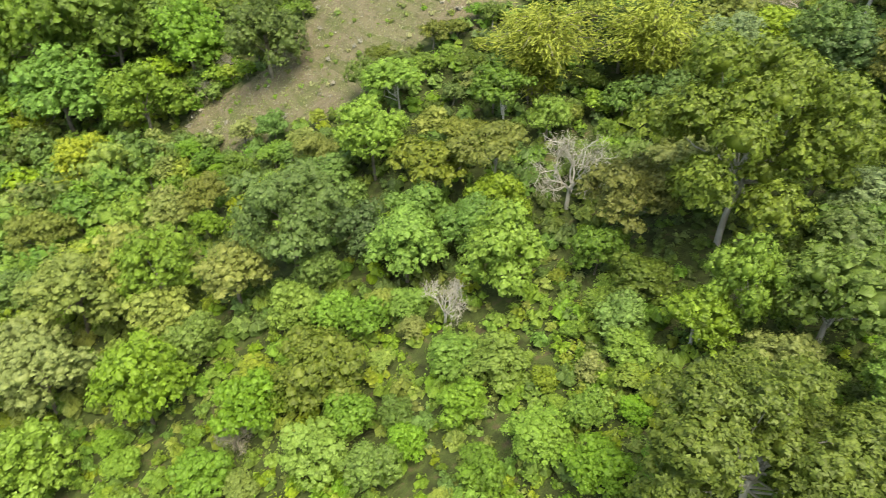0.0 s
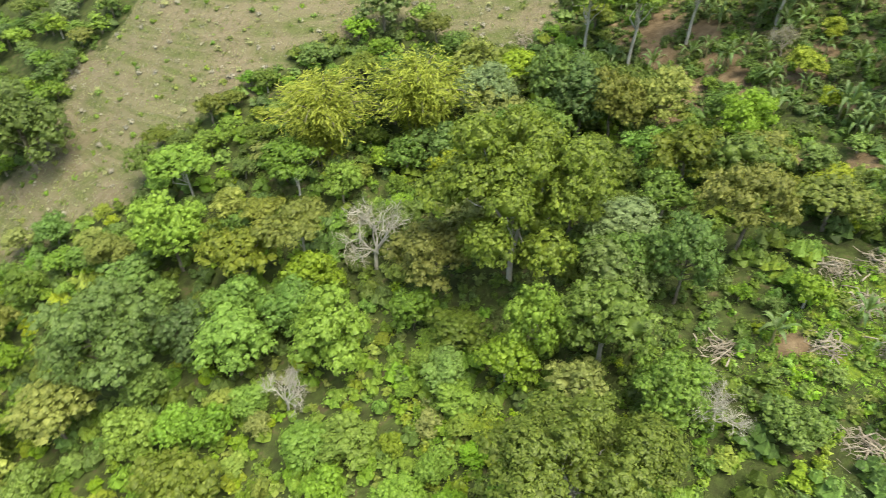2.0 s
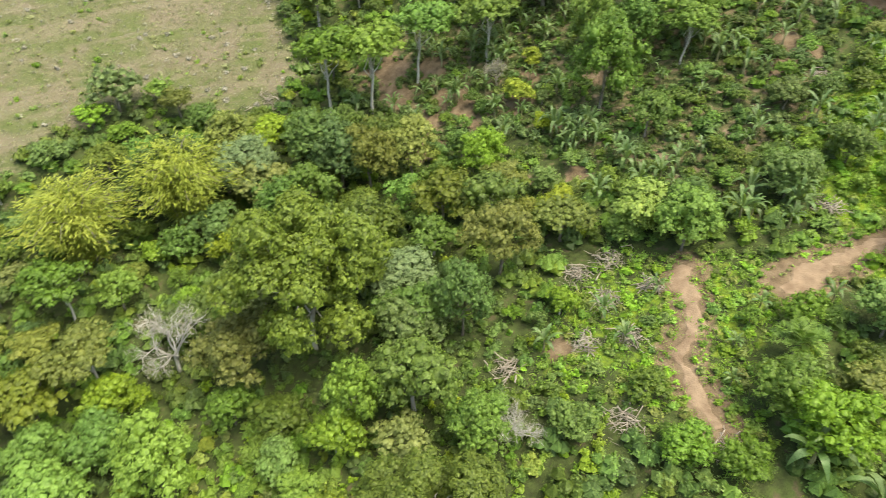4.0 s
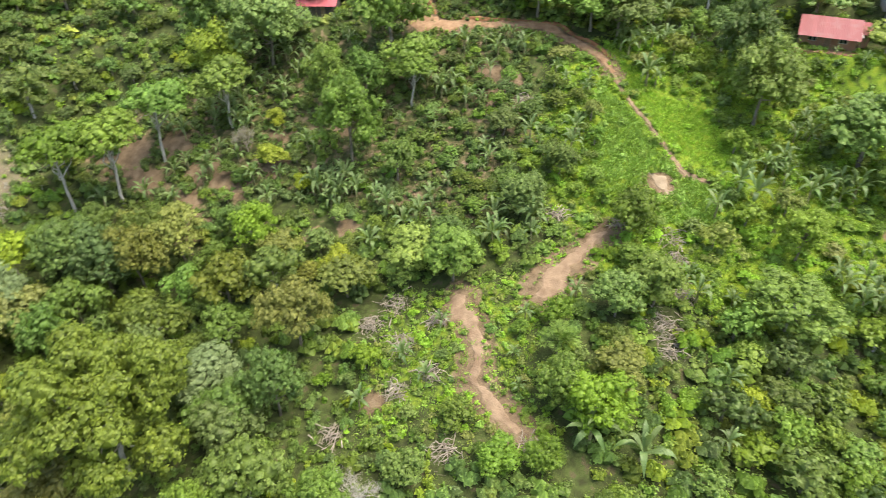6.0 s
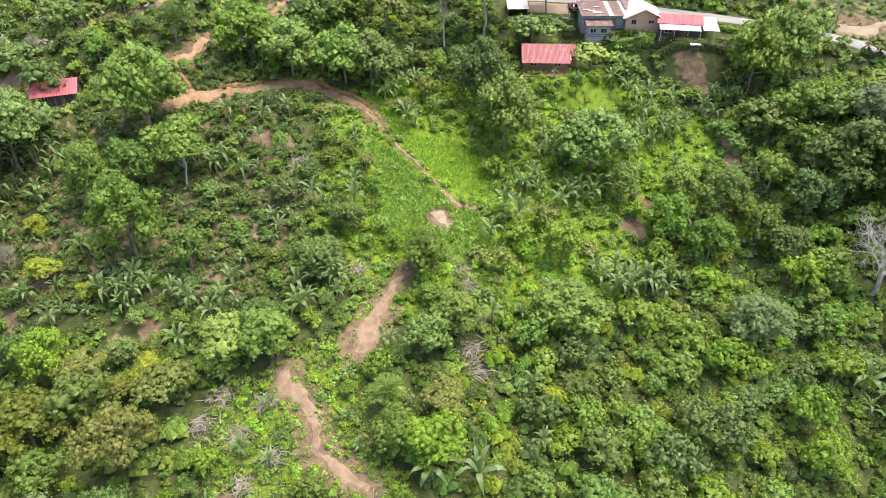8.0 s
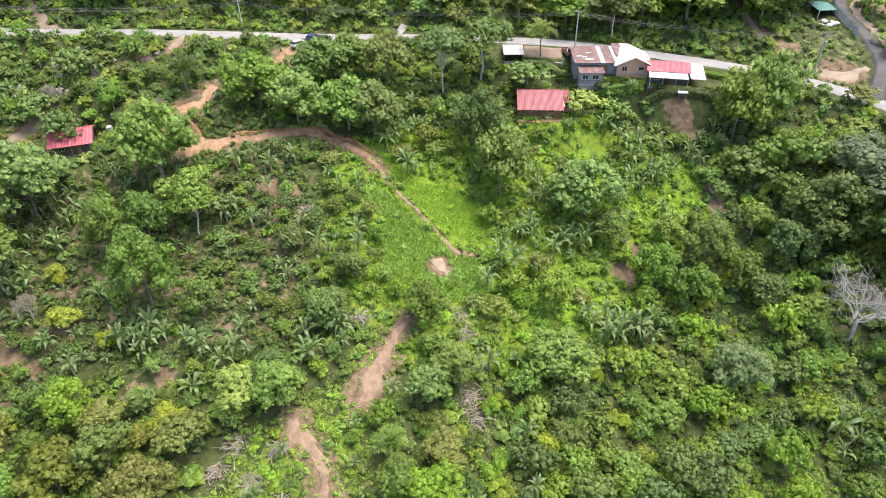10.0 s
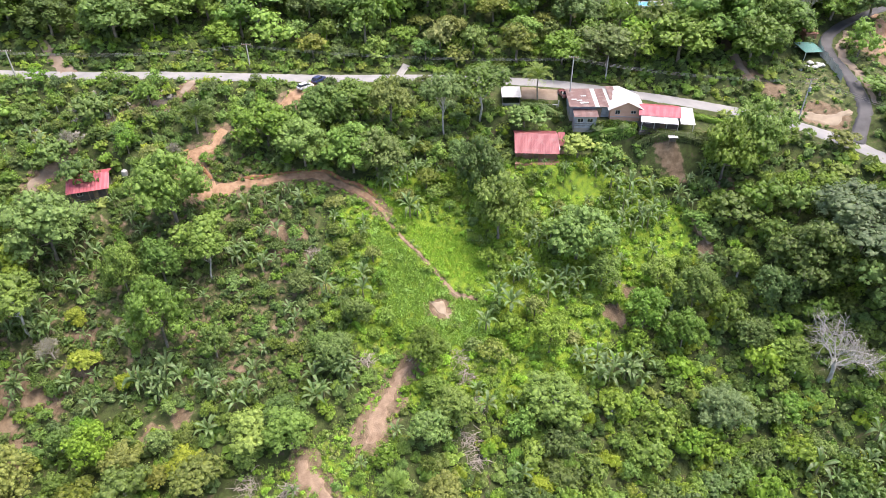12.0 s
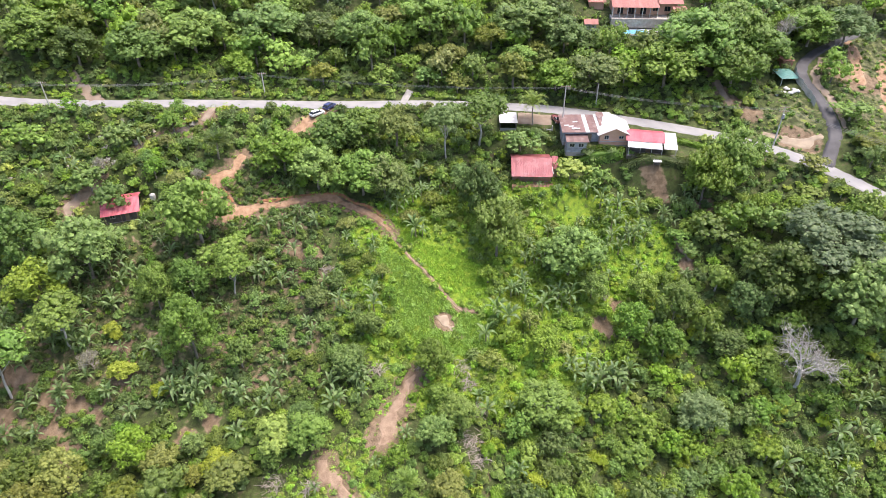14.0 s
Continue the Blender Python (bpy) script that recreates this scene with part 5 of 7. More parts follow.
# gaps between the big crowns; their shade is put into darker leaf tones
SHADE_GAP = [(23, 27), (30, 25), (40, 28), (44, 33), (38, 42), (30, 44), (20, 55), (14, 54), (15, 43), (22, 36)]


def not_field(x, y):
    a, b = np.array([x]), np.array([y])
    return not (inside(a, b, FIELD)[0] or inside(a, b, CLEARING)[0] or inside(a, b, BRIGHT_SLOPE)[0] or inside(a, b, SHADE_GAP)[0])


def in_valley(x, y):
    """Within the stretch of slopes that the clearing in the valley looks out on."""
    return (x > -46 - 0.55 * (y - 33)) & (y < 112 + 0.72 * np.maximum(x - 130, 0)) & (y > -84 - 0.5 * (x - 60)) | ((x < -20) & (x > -46 - 0.55 * (y - 33)) & (y > 20) & (y < 200)) | ((x < 110) & (y > 90) & (y < 140) & (x > -46 - 0.55 * (y - 33)))


def choose(n, box, kinds, size, slack=0.62, keep=None):
    """Places for trees over a box of ground, with the kinds' shares: x, y, reach, kind, turn, tall."""
    names, shares = zip(*kinds)
    shares = np.array(shares) / sum(shares)
    found = []
    for _ in range(n):
        x, y, r = rng.uniform(box[0], box[1]), rng.uniform(box[2], box[3]), rng.uniform(*size)
        k, turn, tall = rng.choice(len(names), p=shares), rng.uniform(0, 6.28), rng.uniform(0.8, 1.25)
        if keep and not keep(x, y):
            continue
        if y > 74 and -45 < x < 14:
            r = min(r, 2.2)
        if not in_valley(x, y) or not free(x, y, r, slack) or open_ground(x, y, 0.45 * r):
            continue
        taken.append((x, y, r))
        found.append((x, y, r, names[k], turn, tall))
    return found


WOOD = [("mid", 5), ("lime", 2.5), ("dark", 1.5), ("olive", 1.6), ("grey", 0.25), ("tan", 1.0), ("yellow", 0.9), ("olive_mid", 1.0)]
for x, y, r, k, turn, tall in choose(700, (-42, 60, 22, 98), WOOD, (1.9, 4.2), 0.60, not_field):
    # swapped leaf tones imitate light: darker east for shade, lighter west for lit sides
    if x > 26 and y < 52 and k in ("lime", "tan", "yellow", "mid"):
        k = {"lime": "mid", "tan": "deep", "yellow": "olive_mid", "mid": "dark"}[k]
    elif x < -12 and k in ("dark", "olive_mid", "mid", "olive"):
        k = {"dark": "mid", "olive_mid": "yellow", "mid": "lime", "olive": "tan"}[k]
    if x > 34 and y > 40 and k in ("lime", "tan", "mid"):
        k = {"lime": "mid", "tan": "olive_mid", "mid": "deep"}[k]
    KINDS[k].put(x, y, r / 4.0, ("near_" if math.hypot(x, y) < 60 else "") + "ab"[int(turn * 10) % 2], turn, tall)


def on_bright_slope(x, y):
    return inside(np.array([x]), np.array([y]), BRIGHT_SLOPE)[0]


for x, y, r, k, turn, tall in choose(160, (-32, 20, 18, 52), [("lime", 4), ("fresh", 2.5), ("yellow", 2), ("tan", 0.8), ("mid", 1)], (1.0, 2.5), 0.62, on_bright_slope):
    KINDS[k].put(x, y, r / 4.0, "shrub_" + "ab"[int(turn * 10) % 2], turn, 0.85 * tall)

FAR_WOOD = [("mid", 5), ("dark", 1.6), ("olive", 1.6), ("lime", 1.4), ("grey", 0.3), ("tan", 1.0), ("fresh", 1.5), ("olive_mid", 1.5)]
rest = []
# the large lime and yellow shares put distance haze into the leaf colour
rest += choose(900, (-115, -36, 20, 190), [("mid", 2.5), ("lime", 6), ("tan", 1), ("olive_mid", 1.5), ("yellow", 3.5)], (2.2, 4.6), 0.42)
rest += choose(160, (-45, -8, 97, 150), FAR_WOOD, (2.4, 4.2), 0.55)
rest += choose(260, (62, 120, -46, 18), [("lime", 4), ("fresh", 3), ("mid", 1.5), ("yellow", 3), ("tan", 0.6)], (1.0, 2.2), 0.74, lambda x, y: inside(np.array([x]), np.array([y]), LUSH)[0])
rest += choose(550, (36, 112, -95, -8), [("mid", 5), ("fresh", 3), ("lime", 2), ("dark", 1), ("olive_mid", 0.8), ("deep", 1)], (1.4, 3.2), 0.55, lambda x, y: not_field(x, y) and not inside(np.array([x]), np.array([y]), LUSH)[0])
# more lime and less dark here: haze put into the leaf colour
rest += choose(900, (147, 200, -125, 150), [("mid", 5), ("dark", 1.2), ("olive", 1.8), ("lime", 2.2), ("grey", 0.2), ("tan", 1.0), ("olive_mid", 1.5)], (2.6, 5.6), 0.5)
rest += choose(330, (100, 139, -22, 130), FAR_WOOD, (1.2, 2.4), 0.62, not_field)
rest += choose(420, (58, 124, 18, 112), [("mid", 4), ("olive_mid", 2), ("dark", 4), ("lime", 0.7)], (0.9, 1.9), 0.85)
rest += choose(220, (34, 96, 2, 40), [("mid", 4), ("olive_mid", 1.5), ("fresh", 2), ("lime", 2)], (0.8, 1.9), 0.82)
rest += choose(260, (20, 112, 98, 190), FAR_WOOD, (2.4, 4.5), 0.6)
rest += choose(330, (60, 160, -150, -80), FAR_WOOD, (2.4, 4.5), 0.6)
TONES = list(LEAF)


def heap(name, pieces, label, category):
    """One object out of many plants: pieces are (verts, faces, material, shift)."""
    pieces = [(a, threes(b), m, s) for a, b, m, s in pieces]
    v, f = joined([(a, b) for a, b, m, s in pieces])
    mats = list(dict.fromkeys(m for a, b, m, s in pieces))
    me = mesh_of(name, v, f, mats[0])
    for m in mats[1:]:
        me.materials.append(m)
    me.polygons.foreach_set("material_index", np.concatenate([np.full(len(b), mats.index(m), np.int32) for a, b, m, s in pieces]))
    at = me.attributes.new("shift", "FLOAT", "POINT")
    at.data.foreach_set("value", np.concatenate([np.full(len(a), s, np.float32) for a, b, m, s in pieces]))
    return tagged(new(name, me), label, category, "", "stuff")


pieces = []
for n, (x, y, r, k, turn, tall) in enumerate(rest):
    near = x < 112 and -40 < x and y < 100
    c, s, z = math.cos(turn), math.sin(turn), hz(x, y)
    g = r / 4.0
    turn_m = np.array([[c, s, 0], [-s, c, 0], [0, 0, 1]])
    for nm, v, f, mat, at in KINDS[k].body(("mid_a", "mid_b")[n % 2] if near else ("far_a", "far_b")[n % 2]):
        pieces.append(((v * (g, g, g * tall)) @ turn_m + (x, y, z), f, mat, (n * 0.618) % 1))
heap("woodland", pieces, "dense mixed broadleaf woodland covering the slopes", "woods")

# ---------- undergrowth ----------
under = np.random.default_rng(99)


def mound(x, y, z, r, n, leaf, tall):
    """A shrub: a few low bumps set with leaves."""
    k = 1 if r < 0.55 else 3 + int(2.2 * r)
    a, q = under.uniform(0, 6.28, k), (0 if k == 1 else 0.62) * np.sqrt(under.random(k))
    rb = r * (under.uniform(0.36, 0.58, k) if k > 1 else np.ones(1))
    c = np.stack([x + r * q * np.cos(a), y + r * q * np.sin(a), z + (0.55 * r * tall * (1 - q * q) if k > 1 else 0 * q)], -1)
    i = np.repeat(np.arange(k), max(6, int(1.0 * n / k)))
    d = unit(under.normal(size=(len(i), 3)) + np.array([0, 0, 0.8]))
    p = c[i] + d * rb[i][:, None] * np.array([1.1, 1.1, 0.85]) * under.uniform(0.5, 1.25, (len(i), 1))
    leaves = leaf_tris(under, p, 0.8 * d + np.array([0, 0, 0.45]) + under.normal(size=(len(i), 3)) * 0.3, 0.62 * leaf * np.where(under.random(len(i)) < 0.3, 1.4, 0.9))
    if k == 1:
        return leaves
    low = heart(under, np.array([x, y, z]), 0.55 * r * np.array([1, 1, 0.7 * tall]), True)
    return joined([leaves, domes(under, c, rb[:, None] * np.array([0.7, 0.7, 0.62])), low])


step = 2.12
ux, uy = np.meshgrid(np.arange(-90, 176, step), np.arange(-112, 128, step))
ux = (ux + under.uniform(-0.5, 0.5, ux.shape) * step).ravel()
uy = (uy + under.uniform(-0.5, 0.5, uy.shape) * step).ravel()
seen = ((uy > 17) | (ux > 27)) & in_valley(ux, uy)
ux, uy = ux[seen], uy[seen]
uz = height(ux, uy)
clear, shade = np.zeros(len(ux), bool), np.zeros(len(ux), bool)
for a, b, r in taken:
    if r > 1.6:
        shade |= np.hypot(ux - a, uy - b) < 0.62 * r
for line, w in LINES:
    clear |= nearest(ux, uy, line)[0] < w - 0.9
for a, b, r, h in PLOTS:
    clear |= np.hypot(ux - a, uy - b) < r
for a, b, r in BRUSH_SPOTS:
    clear |= np.hypot(ux - a, uy - b) < r + 0.4
for a, b, r in SOIL_SPOTS:
    clear |= (np.hypot(ux - a, uy - b) < 0.9 * r) & (under.random(len(ux)) < 0.8)
z_past, z_mead = inside(ux, uy, PASTURE), inside(ux, uy, MEADOW) | inside(ux, uy, LAWN)
z_lush, z_shade_gap = inside(ux, uy, LUSH), inside(ux, uy, SHADE_GAP)
z_low, z_field, z_clr, z_bright = inside(ux, uy, MEADOW_LOW), inside(ux, uy, FIELD), inside(ux, uy, CLEARING), inside(ux, uy, BRIGHT_SLOPE)
clear |= inside(ux, uy, CAR_YARD) | inside(ux, uy, STRIP)
z_yard = inside(ux, uy, YARD) | inside(ux, uy, TERRACE) | inside(ux, uy, JUNCTION) | inside(ux, uy, GRASS_BANK)
luck = under.random(len(ux))
pieces = []
for i in range(len(ux)):
    x, y, z, q = ux[i], uy[i], uz[i], luck[i]
    if clear[i]:
        continue
    far = math.hypot(x, y) > 80
    tone, r, tall = under.choice(["mid", "mid", "mid", "lime", "dark", "dark", "olive_mid", "yellow"]), under.uniform(0.9, 2.1), under.uniform(0.8, 1.4)
    if z_past[i]:
        if q > 0.2:
            continue
        tone, r = under.choice(["lime", "tan", "mid", "straw"]), under.uniform(0.3, 0.8)
    elif z_mead[i]:
        if q > 0.36:
            continue
        tone, r, tall = under.choice(["lime", "grass"]), under.uniform(0.3, 1.0), 0.6
    elif z_low[i]:
        if q > 0.4:
            continue
        tone, r, tall = under.choice(["grass_blue", "lime", "grass_blue"]), under.uniform(0.5, 1.1), 0.6
    elif z_yard[i]:
        if q > 0.3:
            continue
        tone, r = under.choice(["mid", "lime", "dark"]), under.uniform(0.4, 1.2)
    elif z_clr[i]:
        if q > 0.85:
            continue
        tone, r, tall = under.choice(["lime", "mid", "lime", "fresh", "tan", "grass"]), under.uniform(0.4, 1.1), under.uniform(0.6, 1.0)
    elif z_field[i]:
        if q > 0.95:
            continue
        tone, r, tall = under.choice(["mid", "dark", "dark", "olive_mid", "dark", "mid", "dark"]), under.uniform(0.7, 1.7), under.uniform(0.8, 1.4)
    elif z_shade_gap[i]:
        # dark tones imitate the shade between the crowns
        tone, r, tall = under.choice(["dark", "deep", "mid"]), under.uniform(0.6, 1.3), under.uniform(0.6, 1.0)
    elif z_bright[i]:
        tone, r, tall = under.choice(["lime", "fresh", "mid", "yellow", "lime"]), under.uniform(0.8, 1.7), under.uniform(0.9, 1.5)
    elif z_lush[i]:
        tone, r = under.choice(["lime", "mid", "lime", "grass", "yellow"]), under.uniform(0.7, 1.6)
    # lighter tones in the far west, standing in for haze
    elif x < -34:
        tone = under.choice(["lime", "mid", "yellow", "lime", "tan"])
    elif x > 146:
        tone, r = under.choice(["mid", "dark", "lime"]), under.uniform(1.0, 1.8)
    n, leaf = (int(26 + 22 * r), 0.5) if far else (int(38 + 30 * r), 0.34)
    if r < 0.7:
        n, leaf = n // 2, leaf * 0.6
    if shade[i]:
        n = n // 3
    v, f = mound(x, y, z, r, n, leaf, tall)
    pieces.append((v, f, LEAF[tone], luck[i]))
def weeds(poly, step_m, share, size, tones, leaf, off=()):
    a = np.array(poly)
    lo, hi = a.min(0), a.max(0)
    x, y = np.meshgrid(np.arange(lo[0], hi[0], step_m), np.arange(lo[1], hi[1], step_m))
    x = (x + under.uniform(-0.6, 0.6, x.shape) * step_m).ravel()
    y = (y + under.uniform(-0.6, 0.6, y.shape) * step_m).ravel()
    ok = (in_zone(x, y, poly, 2.0) > 0) & (under.random(len(x)) < share)
    for other in off:
        ok &= ~inside(x, y, other)
    for line, w in LINES:
        ok &= nearest(x, y, line)[0] > w - 1.2
    for sx, sy, r in BRUSH_SPOTS:
        ok &= np.hypot(x - sx, y - sy) > 0.9 * r
    for sx, sy, r in SOIL_SPOTS:
        ok &= (np.hypot(x - sx, y - sy) > 0.8 * r) | (under.random(len(x)) < 0.15)
    x, y = x[ok], y[ok]
    z = height(x, y)
    for i in range(len(x)):
        r = under.uniform(*size)
        v, f = mound(x[i], y[i], z[i], r, int(10 + 14 * r), leaf, under.uniform(0.7, 1.3))
        pieces.append((v, f, LEAF[tones[under.integers(len(tones))]], under.random()))


weeds(CLEARING, 0.85, 0.9, (0.25, 0.8), ["lime", "fresh", "mid", "grass_blue", "tan", "grass"], 0.28)
weeds(FIELD, 1.2, 0.8, (0.35, 1.0), ["dark", "deep", "dark", "olive_mid", "dark", "mid"], 0.32)
weeds(LUSH, 1.5, 0.75, (0.45, 1.1), ["lime", "fresh", "yellow", "lime", "mid", "grass"], 0.36, (MEADOW, MEADOW_LOW, STRIP, LAWN))
# low plants in dark tones, standing in for shade under the crowns
weeds(SHADE_GAP, 1.3, 0.85, (0.4, 1.0), ["dark", "deep", "mid", "dark"], 0.3)
weeds([(2, 24), (14, 14), (30, 12), (38, 16), (40, 30), (24, 34), (8, 42)], 1.2, 0.85, (0.35, 0.9), ["fresh", "mid", "lime", "mid", "yellow"], 0.28)
weeds(MEADOW_LOW, 1.6, 0.4, (0.35, 1.0), ["fresh", "lime", "mid", "grass_blue"], 0.34)
weeds(GULLY, 1.7, 0.8, (0.6, 1.4), ["mid", "lime", "olive_mid", "mid", "dark", "yellow"], 0.42)
weeds(BRIGHT_SLOPE, 1.5, 0.8, (0.5, 1.0), ["lime", "fresh", "yellow", "tan"], 0.34)
weeds(ROAD_BANK, 1.6, 0.85, (0.5, 1.3), ["mid", "lime", "fresh", "mid", "olive_mid", "yellow"], 0.5)
weeds(ROAD_SLOPE, 1.6, 0.85, (0.5, 1.2), ["mid", "fresh", "dark", "mid", "olive_mid", "lime"], 0.5)
# tan and twig tones: dry plants, and haze put into the colour
weeds(WEST_SLOPE, 1.7, 0.85, (0.5, 1.2), ["mid", "tan", "fresh", "tan", "olive_mid", "twig", "lime"], 0.5)
weeds(VILLA_GARDEN, 2.2, 0.6, (0.4, 1.0), ["mid", "lime", "dark"], 0.5)
weeds(GRASS_BANK, 1.2, 0.7, (0.3, 0.7), ["lime", "grass", "mid"], 0.42)
weeds(LAWN, 1.8, 0.4, (0.2, 0.5), ["lime", "grass", "yellow"], 0.36)
weeds(TERRACE, 1.5, 0.7, (0.25, 0.8), ["lime", "mid", "tan"], 0.5)
weeds(JUNCTION, 1.3, 0.75, (0.3, 0.8), ["lime", "mid", "dark"], 0.45)
weeds(PASTURE, 1.7, 0.6, (0.2, 0.75), ["lime", "tan", "fresh", "twig", "straw", "twig"], 0.36)
for pts, w in ((TRACK, 1.5), (MEADOW_PATH, 0.6), (FOOTPATH, 1.9), (FOOTPATH_LOW, 1.4), (FARM_TOP, 1.5), (FARM_BANK, 1.3), (FARM_LOW, 1.2), (LAY_BY, 1.7)):
    line = smooth_line(pts, 0.35)
    for a, b in line:
        for side in (-1, 1):
            g, q = under.uniform(0, 6.28), w * under.uniform(0.75, 1.5)
            x, y = a + q * math.cos(g), b + q * math.sin(g)
            if nearest(np.array([x]), np.array([y]), line)[0][0] > 0.62 * w:
                r = under.uniform(0.2, 0.6)
                v, f = mound(x, y, hz(x, y), r, int(10 + 16 * r), 0.3, 0.8)
                pieces.append((v, f, LEAF[("lime", "mid", "grass")[under.integers(3)]], under.random()))
heap("undergrowth", pieces, "tangled green shrubs and weeds covering the ground", "shrubs")


def tufts(name, poly, per_m2, size, tone, label, lean=0.5, aspect=0.16, skip=()):
    a = np.array(poly)
    lo, hi = a.min(0), a.max(0)
    n = int(per_m2 * np.prod(hi - lo))
    x, y = under.uniform(lo[0], hi[0], n), under.uniform(lo[1], hi[1], n)
    ok = in_zone(x, y, poly, 2.0) > 0
    for other in skip:
        ok &= ~inside(x, y, other)
    for line, w in LINES[2:6]:
        ok &= nearest(x, y, line)[0] > 0.9
    for sx, sy, r in SOIL_SPOTS:
        ok &= np.hypot(x - sx, y - sy) > 0.75 * r
    x, y = x[ok], y[ok]
    k = len(x)
    along = under.normal(size=(k, 3)) * lean + np.array([0, 0, 1.0])
    s = size * under.uniform(0.6, 1.3, k)
    p = np.stack([x, y, height(x, y) + 0.4 * s], -1)
    v, f = leaf_quads(under, p, under.normal(size=(k, 3)) * np.array([1, 1, 0.5]) + np.array([0, 0, 0.5]), size, aspect, 0.05, along)
    heap(name, [(v, f, LEAF[tone], 0.3)], label, "grass")


tufts("meadow_grass", MEADOW, 26, 0.6, "grass", "bright green long meadow grass")
tufts("meadow_grass", MEADOW_LOW, 34, 0.8, "grass_blue", "soft blue-green tall grass on the ridge")
tufts("yellow_grass", STRIP, 34, 0.5, "gold", "strip of yellow-green flattened grass")
tufts("meadow_grass", CLEARING, 7, 0.5, "grass", "fresh green weeds and grass in the clearing")
tufts("meadow_grass", LUSH, 6, 0.6, "grass", "bright green tall grass between the shrubs", skip=(STRIP, LAWN))
tufts("lawn_grass", LAWN, 9, 0.3, "yellow", "short yellowish lawn grass below the house")
tufts("pasture_grass", PASTURE, 4.5, 0.45, "straw", "dry straw-coloured grass tufts on the pasture", 0.8)
tufts("pasture_stubble", PASTURE, 2.5, 0.6, "twig", "grey woody stubble among the pasture grass", 1.2, 0.1)

# ---------- the houses along the road ----------
def metal_sheet(name, a, b, worn, rough=0.5):
    """Painted roofing sheet: each sheet a little different, with streaks and rust."""
    m, nt, bsdf, out = nodes_of(name)
    info = nt.nodes.new("ShaderNodeObjectInfo")
    c = mix(nt, info.outputs["Random"], a, b)
    n1, n2 = tex_noise(nt, 0.7, 5.0), tex_noise(nt, 5.0, 4.0)
    c = mix(nt, ramp(nt, n1, [(0.5, (0, 0, 0)), (0.72, (0.8, 0.8, 0.8))]), c, worn)
    c = mix(nt, 0.25, c, mix(nt, n2, c, worn))
    nt.links.new(c, bsdf.inputs["Base Color"])
    bsdf.inputs["Roughness"].default_value = rough
    bump(nt, n2, 0.15, 0.02, bsdf)
    return m


RED_TIN = metal_sheet("red_tin", (0.20, 0.045, 0.050), (0.25, 0.065, 0.070), (0.24, 0.115, 0.115))
BRIGHT_RED_TIN = metal_sheet("bright_red_tin", (0.33, 0.055, 0.075), (0.38, 0.075, 0.095), (0.33, 0.115, 0.125))
WHITE_TIN = metal_sheet("white_tin", (0.40, 0.405, 0.40), (0.47, 0.47, 0.46), (0.31, 0.30, 0.28))
RUST_TIN = metal_sheet("rusty_tin", (0.10, 0.052, 0.046), (0.155, 0.085, 0.075), (0.22, 0.17, 0.155), 0.7)
TEAL_TIN = metal_sheet("teal_tin", (0.05, 0.17, 0.15), (0.07, 0.21, 0.185), (0.12, 0.20, 0.18))
GREY_TIN = metal_sheet("grey_tin", (0.30, 0.315, 0.325), (0.37, 0.38, 0.39), (0.25, 0.245, 0.23))
PINK_TILE = metal_sheet("pink_tile", (0.28, 0.115, 0.095), (0.34, 0.15, 0.125), (0.23, 0.11, 0.09), 0.8)
TAN_WALL = plain("tan_stucco", (0.30, 0.155, 0.098), (0.38, 0.22, 0.15), 0.6, 0.9, 0.15, 0.01)
PEACH_WALL = plain("peach_stucco", (0.58, 0.33, 0.23), (0.68, 0.42, 0.31), 0.5, 0.9, 0.15, 0.01)
GREY_WALL = plain("grey_boards", (0.20, 0.225, 0.25), (0.33, 0.355, 0.39), 1.2, 0.85, 0.2, 0.01)
DARK_WALL = plain("dark_boards", (0.07, 0.06, 0.055), (0.13, 0.11, 0.10), 1.0, 0.85, 0.2, 0.01)
WHITE_WALL = plain("white_stucco", (0.38, 0.375, 0.355), (0.46, 0.455, 0.435), 0.6, 0.9, 0.15, 0.01)
STONE_WALL = plain("stone_wall", (0.30, 0.27, 0.23), (0.46, 0.42, 0.36), 1.6, 0.95, 0.5, 0.05)
POST_WHITE = plain("white_paint", (0.46, 0.46, 0.445), (0.54, 0.54, 0.525), 1.0, 0.6, 0.05, 0.005)
POLE_GREY = plain("pole_concrete", (0.36, 0.35, 0.33), (0.48, 0.47, 0.44), 1.5, 0.9, 0.2, 0.01)
WOOD = plain("weathered_wood", (0.18, 0.12, 0.08), (0.30, 0.22, 0.15), 1.5, 0.85, 0.3, 0.02)
BLACK = plain("black_rubber", (0.02, 0.02, 0.02), (0.035, 0.035, 0.035), 3.0, 0.7, 0.1, 0.01)
GLASS = nodes_of("window_glass")[0]
GLASS.node_tree.nodes["Principled BSDF"].inputs["Base Color"].default_value = (0.02, 0.025, 0.03, 1)
GLASS.node_tree.nodes["Principled BSDF"].inputs["Roughness"].default_value = 0.06
WATER = nodes_of("pool_water")[0]
WATER.node_tree.nodes["Principled BSDF"].inputs["Base Color"].default_value = (0.13, 0.36, 0.48, 1)
WATER.node_tree.nodes["Principled BSDF"].inputs["Roughness"].default_value = 0.08


def box(bm, x0, x1, y0, y1, z0, z1, bevel=0.0):
    r = bmesh.ops.create_cube(bm, size=1.0)
    for v in r["verts"]:
        v.co = Vector((x0 + (v.co.x + 0.5) * (x1 - x0), y0 + (v.co.y + 0.5) * (y1 - y0), z0 + (v.co.z + 0.5) * (z1 - z0)))
    if bevel:
        bmesh.ops.bevel(bm, geom=list({e for v in r["verts"] for e in v.link_edges}), offset=bevel, segments=1, affect="EDGES")
    return bm


